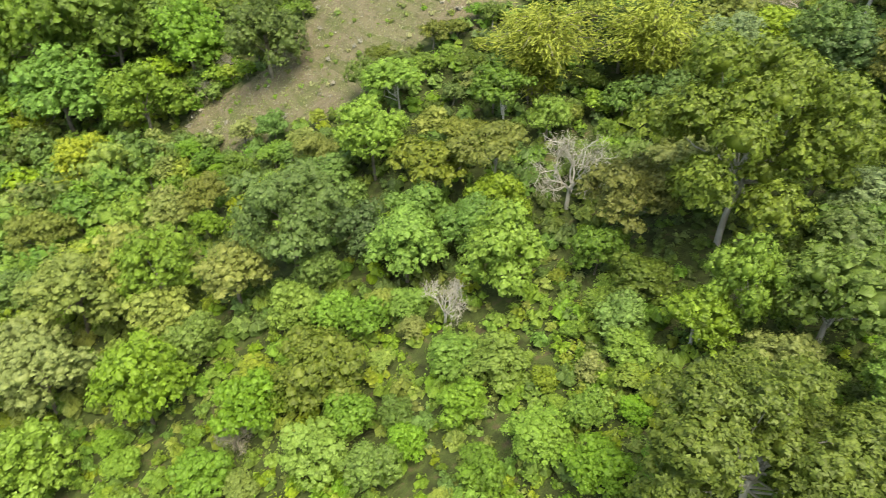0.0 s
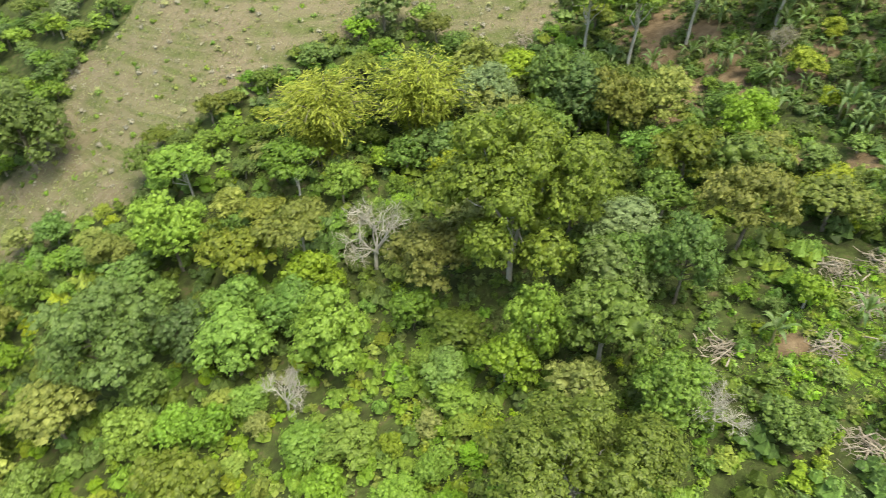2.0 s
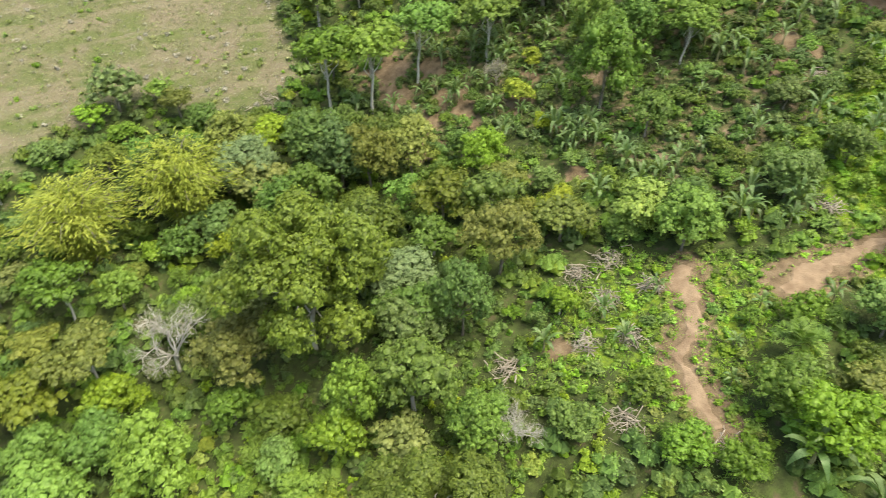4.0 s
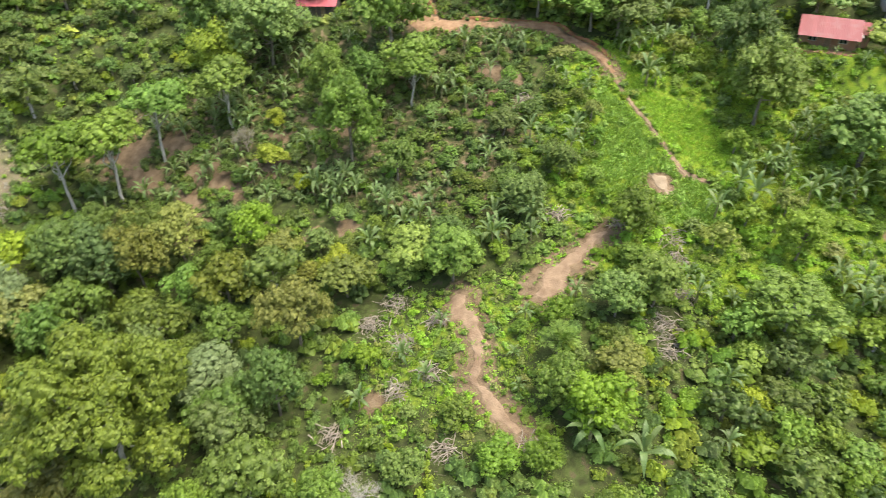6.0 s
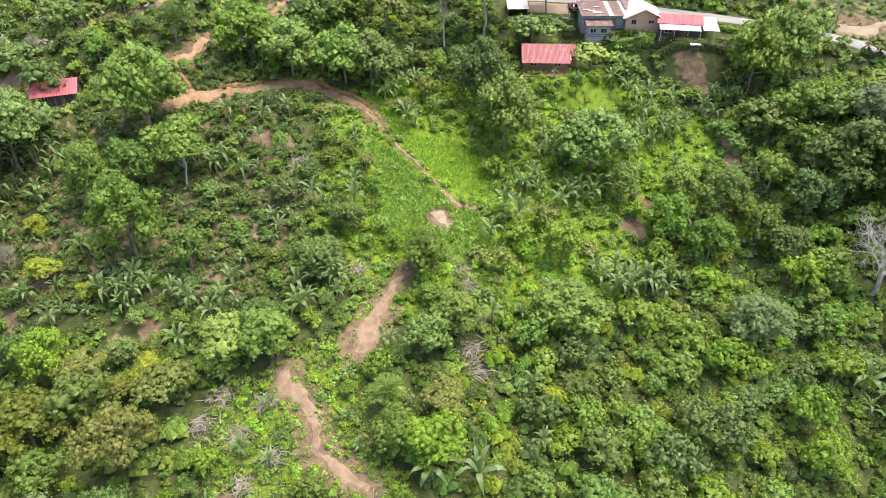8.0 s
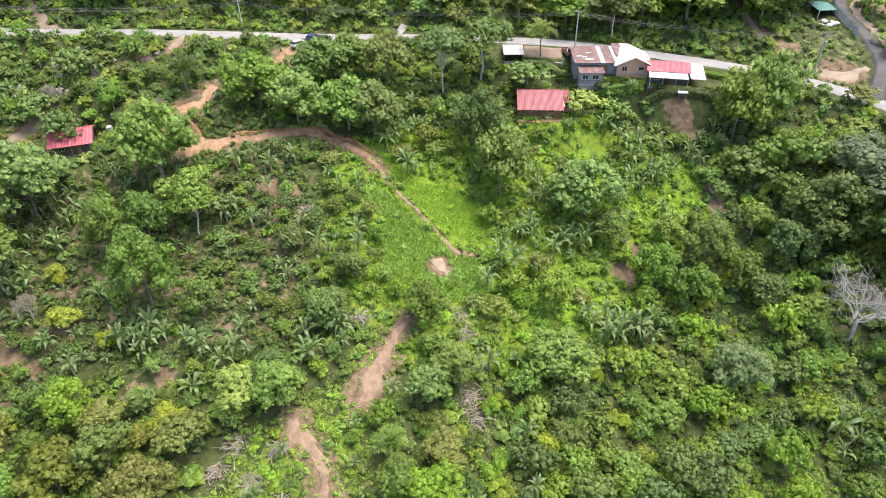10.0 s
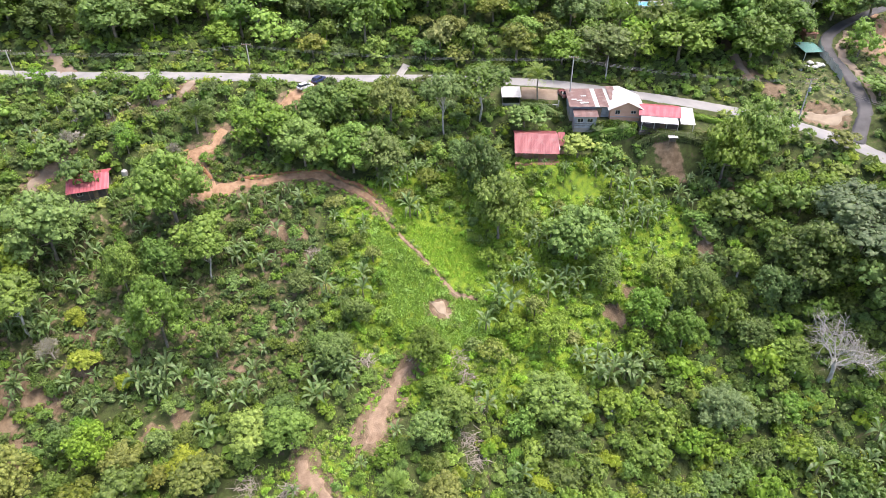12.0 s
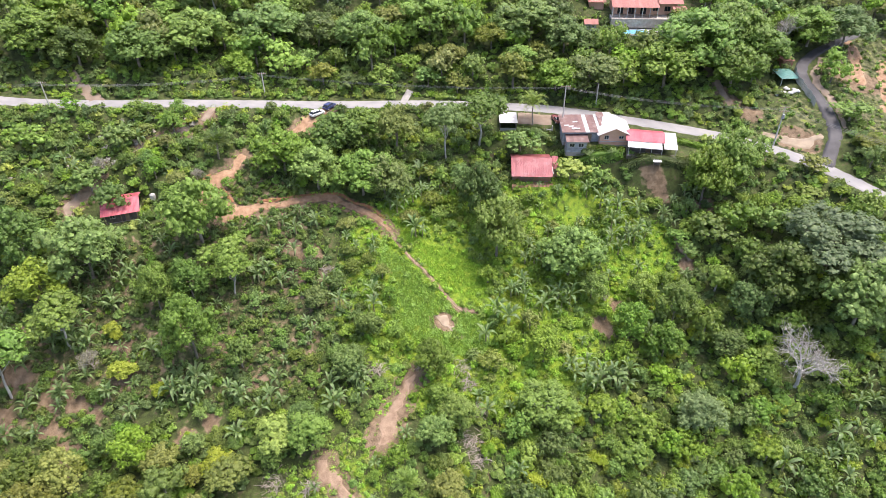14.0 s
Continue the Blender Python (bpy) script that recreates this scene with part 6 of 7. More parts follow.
def slab(name, dims, material, parent, label="", bevel=0.02):
    return part(name, box(bmesh.new(), *dims, bevel), material, parent, label)


def wall_bm(length, height_m, thick, holes, top=None):
    """A wall along x from 0 to length, its outer face at y = 0, with holes (x0, x1, z0, z1) right through it; top: height at mid-length of a gable."""
    xs = sorted({0.0, length, *(h for q in holes for h in q[:2])} | ({length / 2} if top else set()))
    zs = sorted({0.0, height_m, *(h for q in holes for h in q[2:])})
    bm = bmesh.new()
    for x0, x1 in zip(xs, xs[1:]):
        for z0, z1 in zip(zs, zs[1:]):
            if not any(a <= x0 and x1 <= b and c <= z0 and z1 <= d for a, b, c, d in holes):
                box(bm, x0, x1, 0, thick, z0, z1)
    if top:
        vs = [bm.verts.new((x, y, z)) for y in (0, thick) for x, z in ((0, height_m), (length, height_m), (length / 2, top))]
        for f in ((0, 1, 2), (5, 4, 3), (0, 2, 5, 3), (1, 4, 5, 2)):
            bm.faces.new([vs[i] for i in f])
    bmesh.ops.remove_doubles(bm, verts=bm.verts, dist=0.001)
    return bm


SHEET_CACHE = {}


def sheet_mesh(w, l, material):
    """A corrugated roofing sheet, w wide along x, l long along y."""
    key = (round(w, 2), round(l, 2), material.name)
    if key not in SHEET_CACHE:
        n = 9
        x = np.linspace(0, w, n)
        z = 0.035 * (np.arange(n) % 2)
        v = np.array([(x[i], y, z[i] + dz) for dz in (0.0, -0.012) for y in (0, l) for i in range(n)])
        f = []
        for i in range(n - 1):
            f += [(i, i + 1, n + i + 1, n + i), (2 * n + i, 3 * n + i, 3 * n + i + 1, 2 * n + i + 1), (i, 2 * n + i, 2 * n + i + 1, i + 1)]
        SHEET_CACHE[key] = mesh_of("roof_sheet", v, f, material)
    return SHEET_CACHE[key]


def sheet_roof(parent, x0, x1, y0, z0, y1, z1, materials, rng, width=0.9):
    """Sheets side by side from x0 to x1, each sloping from (y0, z0) to (y1, z1)."""
    n = max(1, round((x1 - x0) / width))
    w = (x1 - x0) / n
    l, pitch = math.hypot(y1 - y0, z1 - z0), math.atan2(z1 - z0, abs(y1 - y0))
    for k in range(n):
        ob = part_mesh("roof_sheet", sheet_mesh(w * 1.04, l, materials[rng.integers(len(materials))]), parent)
        flip = y1 < y0
        ob.matrix_basis = Matrix.Translation((x0 + k * w + (w if flip else 0), y0, z0 + 0.012 * (k % 2) + rng.uniform(0, 0.015))) @ Matrix.Rotation(math.pi if flip else 0, 4, "Z") @ Matrix.Rotation(pitch, 4, "X")


def window(parent, x0, x1, y, z0, z1, rot=0.0, material=None):
    """A framed pane in an opening; the wall's outer face lies at y."""
    w = new("window")
    w.parent = parent
    t = 0.07
    bm = bmesh.new()
    for q in ((x0, x1, z0, z0 + t), (x0, x1, z1 - t, z1), (x0, x0 + t, z0 + t, z1 - t), (x1 - t, x1, z0 + t, z1 - t), ((x0 + x1) / 2 - t / 2, (x0 + x1) / 2 + t / 2, z0 + t, z1 - t)):
        box(bm, q[0], q[1], y + 0.03, y + 0.10, q[2], q[3])
    part("frame", bm, material or POST_WHITE, w)
    part("pane", box(bmesh.new(), x0 + t, x1 - t, y + 0.06, y + 0.07, z0 + t, z1 - t), GLASS, w)
    return w


def house_base(name, label, x, y, z, turn, category="house"):
    ob = new(name)
    ob.matrix_basis = pose(x, y, z, 0, 0, turn)
    return tagged(ob, label, category)


def walls(parent, L, W, h, material, holes, gable=None, thick=0.18):
    """Four walls round 0..L, 0..W; holes for the front wall (y = 0). gable: ridge height for the two end walls."""
    part("wall", wall_bm(L, h, thick, holes), material, parent)
    for bm, m in ((wall_bm(L, h, thick, []), pose(L, W, 0, 0, 0, 180)), (wall_bm(W - 2 * thick - 0.01, h, thick, [], gable), pose(0, W - thick - 0.005, 0, 0, 0, -90)), (wall_bm(W - 2 * thick - 0.01, h, thick, [], gable), pose(L, thick + 0.005, 0, 0, 0, 90))):
        part("wall", bm, material, parent).matrix_basis = m
    slab("floor_slab", (-0.1, L + 0.1, -0.1, W + 0.1, -0.9, -0.003), CONCRETE, parent)


rr = np.random.default_rng(8)

# the red-roofed house below the road: front faces down the slope
h = house_base("house", "low tan house with a faded red tin roof", 117.6, -11.4, 30.8, -92)
walls(h, 8.2, 7.4, 2.4, TAN_WALL, [(1.2, 2.4, 0.9, 1.9), (3.6, 4.5, 0.02, 2.05), (5.6, 6.8, 0.9, 1.9)], 3.65)
window(h, 1.2, 2.4, 0, 0.9, 1.9)
window(h, 5.6, 6.8, 0, 0.9, 1.9)
slab("door", (3.62, 4.48, 0.05, 0.10, 0.03, 2.03), WOOD, h, "brown wooden door")
sheet_roof(h, -0.5, 8.4, -1.7, 2.02, 3.7, 3.85, [RED_TIN], rr)
sheet_roof(h, -0.5, 8.4, 8.3, 2.32, 3.7, 3.85, [RED_TIN], rr)
sheet_roof(h, 8.75, 10.1, 1.6, 2.2, 6.6, 2.85, [RED_TIN], rr)
slab("barge_board", (8.45, 8.62, -0.9, 3.7, 2.35, 2.5), POST_WHITE, h).matrix_basis = Matrix.Identity(4)
slab("lean_to_wall", (8.7, 9.9, 2.2, 6.2, 0.0, 2.15), TAN_WALL, h)
slab("terrace_wall", (-0.3, 8.6, -2.2, -1.9, -1.4, -0.1), TAN_WALL, h)
slab("terrace", (-0.3, 8.6, -1.9, -0.12, -0.6, -0.02), TAN_WALL, h)
for x in (0.3, 3.0, 5.4, 8.0):
    slab("post", (x - 0.06, x + 0.06, -0.85, -0.73, -0.02, 2.3), WOOD, h)

# the house under the tree by the farm track
h = house_base("house", "small house with a bright red tin roof under a tree", 99.8, 71.2, 30.9, -70)
walls(h, 6.0, 6.4, 2.2, DARK_WALL, [(0.8, 1.8, 0.9, 1.8), (3.6, 4.4, 0.02, 2.0)], 3.3)
window(h, 0.8, 1.8, 0, 0.9, 1.8)
slab("door", (3.62, 4.38, 0.05, 0.10, 0.03, 1.98), WOOD, h, "brown wooden door")
sheet_roof(h, -0.7, 6.6, -0.9, 2.1, 3.2, 3.45, [BRIGHT_RED_TIN], rr)
sheet_roof(h, -0.7, 6.6, 7.3, 2.1, 3.2, 3.45, [BRIGHT_RED_TIN], rr)
for x in (0.0, 3.0, 6.0):
    slab("post", (x - 0.05, x + 0.05, -0.8, -0.7, -0.1, 2.1), WOOD, h)
t = house_base("water_tank", "small white water tank beside the house", 107.0, 64.2, hz(107.0, 64.2), 0, "tank")
bm = bmesh.new()
bmesh.ops.create_cone(bm, cap_ends=True, segments=14, radius1=0.6, radius2=0.55, depth=1.2, matrix=pose(0, 0, 0.6))
part("tank", bm, WHITE_WALL, t)
bm = bmesh.new()
bmesh.ops.create_cone(bm, cap_ends=True, segments=14, radius1=0.5, radius2=0.2, depth=0.25, matrix=pose(0, 0, 1.32))
part("lid", bm, WHITE_WALL, t)

# the patchwork house
h = house_base("house", "patchwork house roofed with rusty and white tin sheets", 127.2, -23.2, 35.6, -90)
walls(h, 8.0, 7.2, 2.5, GREY_WALL, [(5.4, 6.4, 0.02, 2.0)])
slab("door", (5.42, 6.38, 0.05, 0.10, 0.03, 1.98), WOOD, h, "brown wooden door")
sheet_roof(h, -0.5, 4.8, -0.8, 2.62, 7.6, 3.2, [RUST_TIN], rr)
sheet_roof(h, 4.8, 8.6, -0.8, 2.62, 7.6, 3.2, [RUST_TIN, WHITE_TIN, WHITE_TIN], rr)
sheet_roof(h, 8.3, 11.6, 2.0, 3.0, 8.4, 3.5, [RUST_TIN, WHITE_TIN, RUST_TIN], rr)
for k in range(6):
    a, b = rr.uniform(0, 4.0), rr.uniform(0.5, 6)
    ob = part_mesh("patch_sheet", sheet_mesh(0.5, 1.1, WHITE_TIN), h)
    ob.matrix_basis = pose(a, b, 2.72 + 0.069 * (b + 0.8), 3.9, 0, rr.uniform(-95, -85))

h = house_base("cabin", "grey-blue boarded cabin with a rusty tin roof", 124.2, -23.7, 34.5, -92)
walls(h, 4.4, 3.0, 2.6, GREY_WALL, [(0.5, 1.7, 1.2, 2.1), (2.5, 3.7, 1.2, 2.1)])
window(h, 0.5, 1.7, 0, 1.2, 2.1)
window(h, 2.5, 3.7, 0, 1.2, 2.1)
for z in (0.5, 0.95):
    slab("batten", (0.02, 4.38, -0.06, -0.005, z, z + 0.08), DARK_WALL, h)
sheet_roof(h, -0.3, 4.7, -0.5, 2.66, 3.4, 3.0, [RUST_TIN], rr)

# the peach gable house
h = house_base("house", "peach-walled house with a white tin gable roof", 126.0, -31.2, 35.4, -92)
part("wall", wall_bm(6.3, 2.9, 0.18, [(1.0, 2.0, 1.3, 2.3), (4.2, 5.3, 1.5, 2.2)], 4.3), PEACH_WALL, h)
part("wall", wall_bm(6.3, 2.9, 0.18, [], 4.3), PEACH_WALL, h).matrix_basis = pose(6.3, 7.0, 0, 0, 0, 180)
part("wall", wall_bm(6.6, 2.9, 0.18, []), PEACH_WALL, h).matrix_basis = pose(0, 6.8, 0, 0, 0, -90)
part("wall", wall_bm(6.6, 2.9, 0.18, []), PEACH_WALL, h).matrix_basis = pose(6.3, 0.2, 0, 0, 0, 90)
slab("floor_slab", (-0.1, 6.4, -0.1, 7.1, -1.0, -0.003), CONCRETE, h)
slab("sill_band", (0.0, 6.3, -0.09, -0.004, 0.75, 0.92), WHITE_WALL, h)
window(h, 1.0, 2.0, 0, 1.3, 2.3)
window(h, 4.2, 5.3, 0, 1.5, 2.2)
for x0, x1 in ((-0.7, 3.17), (7.0, 3.13)):
    n = 8
    w = 8.3 / n
    for k in range(n):
        ob = part_mesh("roof_sheet", sheet_mesh(w * 1.04, math.hypot(x1 - x0, 1.75), WHITE_TIN), h)
        up = math.atan2(1.75, abs(x1 - x0))
        if x1 > x0:
            ob.matrix_basis = Matrix.Translation((x0, -0.9 + (k + 1) * w, 2.62 + 0.012 * (k % 2))) @ Matrix.Rotation(-math.pi / 2, 4, "Z") @ Matrix.Rotation(up, 4, "X")
        else:
            ob.matrix_basis = Matrix.Translation((x0, -0.9 + k * w, 2.62 + 0.012 * (k % 2))) @ Matrix.Rotation(math.pi / 2, 4, "Z") @ Matrix.Rotation(up, 4, "X")

# the long house with a red roof, a white canopy and a white flat roof
h = house_base("house", "long house with red roof and white tin canopies", 123.2, -36.9, 35.3, -101)
walls(h, 7.4, 5.6, 2.3, DARK_WALL, [(1.0, 2.4, 0.8, 1.8), (4.0, 5.0, 0.02, 2.0)])
window(h, 1.0, 2.4, 0, 0.8, 1.8)
slab("door", (4.02, 4.98, 0.05, 0.10, 0.03, 1.98), WOOD, h, "brown wooden door")
sheet_roof(h, -0.5, 7.8, 0.1, 2.45, 3.4, 3.35, [BRIGHT_RED_TIN], rr)
sheet_roof(h, -0.5, 7.8, 6.3, 2.45, 3.4, 3.35, [BRIGHT_RED_TIN], rr)
sheet_roof(h, -0.1, 7.2, -2.3, 2.05, 0.35, 2.38, [WHITE_TIN, WHITE_TIN, GREY_TIN], rr)
sheet_roof(h, 7.6, 10.4, -2.2, 2.2, 5.6, 2.55, [WHITE_TIN], rr)
for x in (0.2, 2.6, 5.0, 7.2, 10.1):
    slab("post", (x - 0.06, x + 0.06, -2.15, -2.03, -0.4, 2.05), POST_WHITE, h)
slab("back_wall", (7.7, 10.2, 5.0, 5.18, -0.2, 2.3), WHITE_WALL, h)
slab("porch_floor", (-0.1, 10.4, -2.4, -0.12, -0.7, -0.02), DARK_WALL, h)

# shed by the road
h = house_base("shed", "open shed with a white tin roof beside the road", 132.4, -9.1, 35.9, -90, "shed")
for x0, x1, y0, y1 in ((0, 0.12, 0, 4.2), (3.7, 3.82, 0, 4.2), (0.12, 3.7, 4.08, 4.2)):
    slab("wall", (x0, x1, y0, y1, 0, 2.1), DARK_WALL, h)
sheet_roof(h, -0.2, 4.0, -0.6, 2.15, 4.6, 2.5, [WHITE_TIN], rr)
for k in range(5):
    ob = part_mesh("base_sheet", sheet_mesh(0.76, 0.95, GREY_TIN), h)
    ob.matrix_basis = Matrix.Translation((0.76 * k, -0.05, -0.3)) @ Matrix.Rotation(math.pi / 2, 4, "X")
slab("floor_slab", (-0.1, 3.9, 0.0, 4.3, -0.6, -0.003), CONCRETE, h)

# hen coop on the bare bank
h = house_base("hen_coop", "little coop with a white tin roof on posts", 117.6, -41.6, hz(117.9, -42.2), -95, "coop")
for x, y in ((0, 0), (1.3, 0), (0, 1.2), (1.3, 1.2)):
    slab("post", (x - 0.05, x + 0.05, y - 0.05, y + 0.05, -0.3, 1.3), WOOD, h)
slab("hutch", (0.06, 1.24, 0.1, 1.1, 0.35, 0.95), DARK_WALL, h)
sheet_roof(h, -0.25, 1.55, -0.35, 1.32, 1.5, 1.5, [WHITE_TIN], rr)

# low wall round the earth yard and clipped hedges
w = tagged(new("yard_wall"), "low pale concrete wall edging the earth yard", "wall")
w.matrix_basis = pose(132.9, -13.2, 35.4, 0, 0, -92)
slab("coping", (0, 8.0, -0.1, 0.1, 0.62, 0.72), POST_WHITE, w)
slab("wall_body", (0.02, 7.98, -0.07, 0.07, -0.4, 0.617), WHITE_WALL, w)
slab("gate_post", (8.1, 8.3, 0.2, 0.4, -0.3, 1.5), POST_WHITE, w)
ribbon("yard", ((136.5, -13.5), (136.2, -17), (135.8, -21.5)), (2.4, 2.6, 2.2), DUST, "bare earth yard beside the road", "yard", 0.08, 0.1, 21, 0.8)


def hedge(pts, half, tall, tone, label):
    line = smooth_line(pts, 0.4)
    n = int(len(line) * 0.4 * (2 * half + 2 * tall) * 34)
    i = rr.integers(0, len(line), n)
    side, up = rr.uniform(-1, 1, n), rr.uniform(0, 1, n)
    edge = rr.random(n)
    side = np.where(edge < 0.55, np.sign(side), side)
    up = np.where(edge < 0.55, up, 1.0)
    d = unit(np.gradient(line, axis=0))
    nr = np.stack([-d[:, 1], d[:, 0]], -1)
    xy = line[i] + nr[i] * (side * half)[:, None] + rr.normal(size=(n, 2)) * 0.06
    z = height(xy[:, 0], xy[:, 1]) + up * tall + rr.normal(size=n) * 0.05
    nn = np.concatenate([nr[i] * (side * 0.8)[:, None], (0.3 + 0.7 * up)[:, None]], -1) + rr.normal(size=(n, 3)) * 0.3
    v, f = leaf_quads(rr, np.concatenate([xy, z[:, None]], -1), nn, 0.42)
    c = np.array([*line.mean(0), 0])
    c[2] = hz(c[0], c[1])
    zl = height(line[:, 0], line[:, 1])
    core = tube(np.column_stack([line[::3], zl[::3] + 0.42 * tall]), np.full(len(line[::3]), 0.72 * min(half, tall)) * rr.uniform(0.85, 1.1, len(line[::3])), 7)
    v, f = joined([(v, f), core])
    ob = new("hedge", mesh_of("hedge", v - c, f, LEAF[tone], True))
    ob.matrix_basis = Matrix.Translation(c)
    return tagged(ob, label, "hedge")


hedge(((131.6, -13.2), (131.2, -17.5), (130.8, -22)), 0.9, 1.2, "mid", "clipped green hedge below the earth yard")
hedge(((120.4, -35.6), (119.4, -40), (118.3, -45), (117.9, -48.5), (119.5, -52.5)), 0.7, 1.3, "dark", "long clipped hedge below the white canopy")
hedge(((130.8, -38), (129.4, -43), (127.3, -49), (124.3, -55), (120.2, -61)), 0.6, 1.0, "lime", "roadside hedge with bright new leaves")
hedge(((125.6, -22.5), (123.6, -25.5), (122.9, -30), (122.6, -36)), 0.9, 1.3, "mid", "thick hedge in front of the cabins")

# ---------- vehicles ----------
def paint(name, c):
    m, nt, bsdf, out = nodes_of(name)
    n = tex_noise(nt, 1.2, 4.0)
    nt.links.new(mix(nt, n, c, tuple(0.8 * v + 0.02 for v in c)), bsdf.inputs["Base Color"])
    bsdf.inputs["Roughness"].default_value = 0.35
    bsdf.inputs["Coat Weight"].default_value = 0.4
    return m


def loft(sections):
    """A closed body through cross-sections: (x, half width, bottom, top, half width at the top)."""
    bm = bmesh.new()
    rings = []
    for x, w, z0, z1, wt_ in sections:
        zm = z0 + 0.55 * (z1 - z0)
        rings.append([bm.verts.new(p) for p in ((x, -w * 0.9, z0), (x, -w, z0 + 0.1), (x, -w, zm), (x, -wt_, z1), (x, wt_, z1), (x, w, zm), (x, w, z0 + 0.1), (x, w * 0.9, z0))])
    for a, b in zip(rings, rings[1:]):
        for i in range(8):
            bm.faces.new((a[i], a[(i + 1) % 8], b[(i + 1) % 8], b[i]))
    bm.faces.new(rings[0][::-1])
    bm.faces.new(rings[-1])
    bmesh.ops.recalc_face_normals(bm, faces=bm.faces)
    return bm


def vehicle(name, label, colour, x, y, turn, pickup):
    car = house_base(name, label, x, y, hz(x, y) + 0.12, turn, "car")
    car.scale = (0.86, 0.86, 0.86)
    m = paint(name + "_paint", colour)
    part("body", loft([(-2.15, 0.72, 0.42, 0.82, 0.66), (-2.05, 0.8, 0.34, 0.95, 0.74), (-0.9, 0.84, 0.30, 0.98, 0.78), (0.9, 0.84, 0.30, 0.98, 0.78), (1.9, 0.82, 0.32, 0.90, 0.70), (2.15, 0.70, 0.40, 0.74, 0.6)]), m, car)
    back = -0.55 if pickup else -1.9
    part("glasshouse", loft([(back - 0.05, 0.76, 0.97, 1.0, 0.74), (back + 0.35, 0.74, 0.97, 1.46, 0.60), (0.45, 0.74, 0.97, 1.46, 0.60), (1.1, 0.75, 0.97, 1.0, 0.72)]), GLASS, car, "dark window glass")
    part("roof", loft([(back + 0.35, 0.60, 1.45, 1.52, 0.54), (0.45, 0.60, 1.45, 1.52, 0.54)]), m, car)
    if pickup:
        for q in ((-2.1, -0.7, -0.80, -0.72), (-2.1, -0.7, 0.72, 0.80), (-2.14, -2.06, -0.72, 0.72)):
            slab("bed_side", (*q, 0.95, 1.2), m, car)
    for wx in (-1.35, 1.35):
        for side in (-1, 1):
            wheel = new("wheel")
            wheel.parent = car
            wheel.matrix_basis = pose(wx, side * 0.74, 0.32, 90, 0, 0)
            bm = bmesh.new()
            bmesh.ops.create_cone(bm, cap_ends=True, segments=16, radius1=0.33, radius2=0.33, depth=0.22)
            bmesh.ops.bevel(bm, geom=[e for e in bm.edges if len(e.link_faces) == 2 and any(len(f.verts) > 4 for f in e.link_faces)], offset=0.03, segments=1, affect="EDGES")
            part("tyre", bm, BLACK, wheel)
            bm = bmesh.new()
            bmesh.ops.create_cone(bm, cap_ends=True, segments=12, radius1=0.19, radius2=0.19, depth=0.24)
            part("rim", bm, GREY_TIN, wheel)
    for side in (-1, 1):
        slab("headlight", (2.06, 2.14, side * 0.5 - 0.12, side * 0.5 + 0.12, 0.6, 0.72), POST_WHITE, car, "clear headlight")
        slab("tail_light", (-2.17, -2.1, side * 0.6 - 0.08, side * 0.6 + 0.08, 0.62, 0.8), RED_TIN, car, "red tail light")
    return car


vehicle("white_car", "white hatchback parked on the earth lay-by", (0.72, 0.72, 0.72), 132.9, 33.6, -44, False)
vehicle("blue_car", "dark blue car parked at the road edge", (0.02, 0.035, 0.12), 136.9, 31.4, -28, False)
vehicle("red_pickup", "old dull red pickup parked in the yard", (0.20, 0.06, 0.06), 135.0, -22.6, 196, True)

# ---------- poles and wires ----------
def pole(x, y, tall, label, arms=1, box_on=False):
    p = house_base("utility_pole", label, x, y, hz(x, y), 0, "utility pole")
    v, f = tube([(0, 0, -0.5), (0, 0, tall * 0.5), (0, 0, tall)], [0.17, 0.14, 0.10], 9)
    part_mesh("shaft", mesh_of("shaft", v, f, POLE_GREY, True), p)
    for k in range(arms):
        z = tall - 0.35 - 0.9 * k
        slab("crossarm", (-0.07, 0.07, -1.1, 1.1, z, z + 0.12), WOOD, p)
        for yy in (-1.0, -0.45, 0.45, 1.0):
            bm = bmesh.new()
            bmesh.ops.create_cone(bm, cap_ends=True, segments=8, radius1=0.07, radius2=0.04, depth=0.2, matrix=pose(0, yy, z + 0.23))
            part("insulator", bm, POST_WHITE, p)
    if box_on:
        bm = bmesh.new()
        bmesh.ops.create_cone(bm, cap_ends=True, segments=12, radius1=0.28, radius2=0.28, depth=0.9, matrix=pose(-0.45, 0, tall - 2.2))
        part("transformer", bm, GREY_TIN, p, "grey transformer drum")
        slab("bracket", (-0.45, 0, -0.05, 0.05, tall - 1.9, tall - 1.8), GREY_TIN, p)
    return Vector((x, y, hz(x, y) + tall))


POLES = [pole(127.0, 92.0, 6.8, "grey utility pole among the roadside bushes"), pole(141.4, 47.6, 6.0, "grey utility pole at the far side of the road"),
         pole(133.6, -23.7, 10.2, "tall grey utility pole beside the yard"), pole(127.4, -71.2, 9.6, "utility pole with transformer at the junction", 2, True),
         pole(144.0, -33.4, 6.0, "thin grey pole on the bank above the road", 0)]
ends = [Vector((122, 150, 53)), *POLES[:4], Vector((96, -116, 40))]
WIRE = plain("wire", (0.14, 0.14, 0.14), (0.2, 0.2, 0.2), 3.0, 0.6, 0.0)
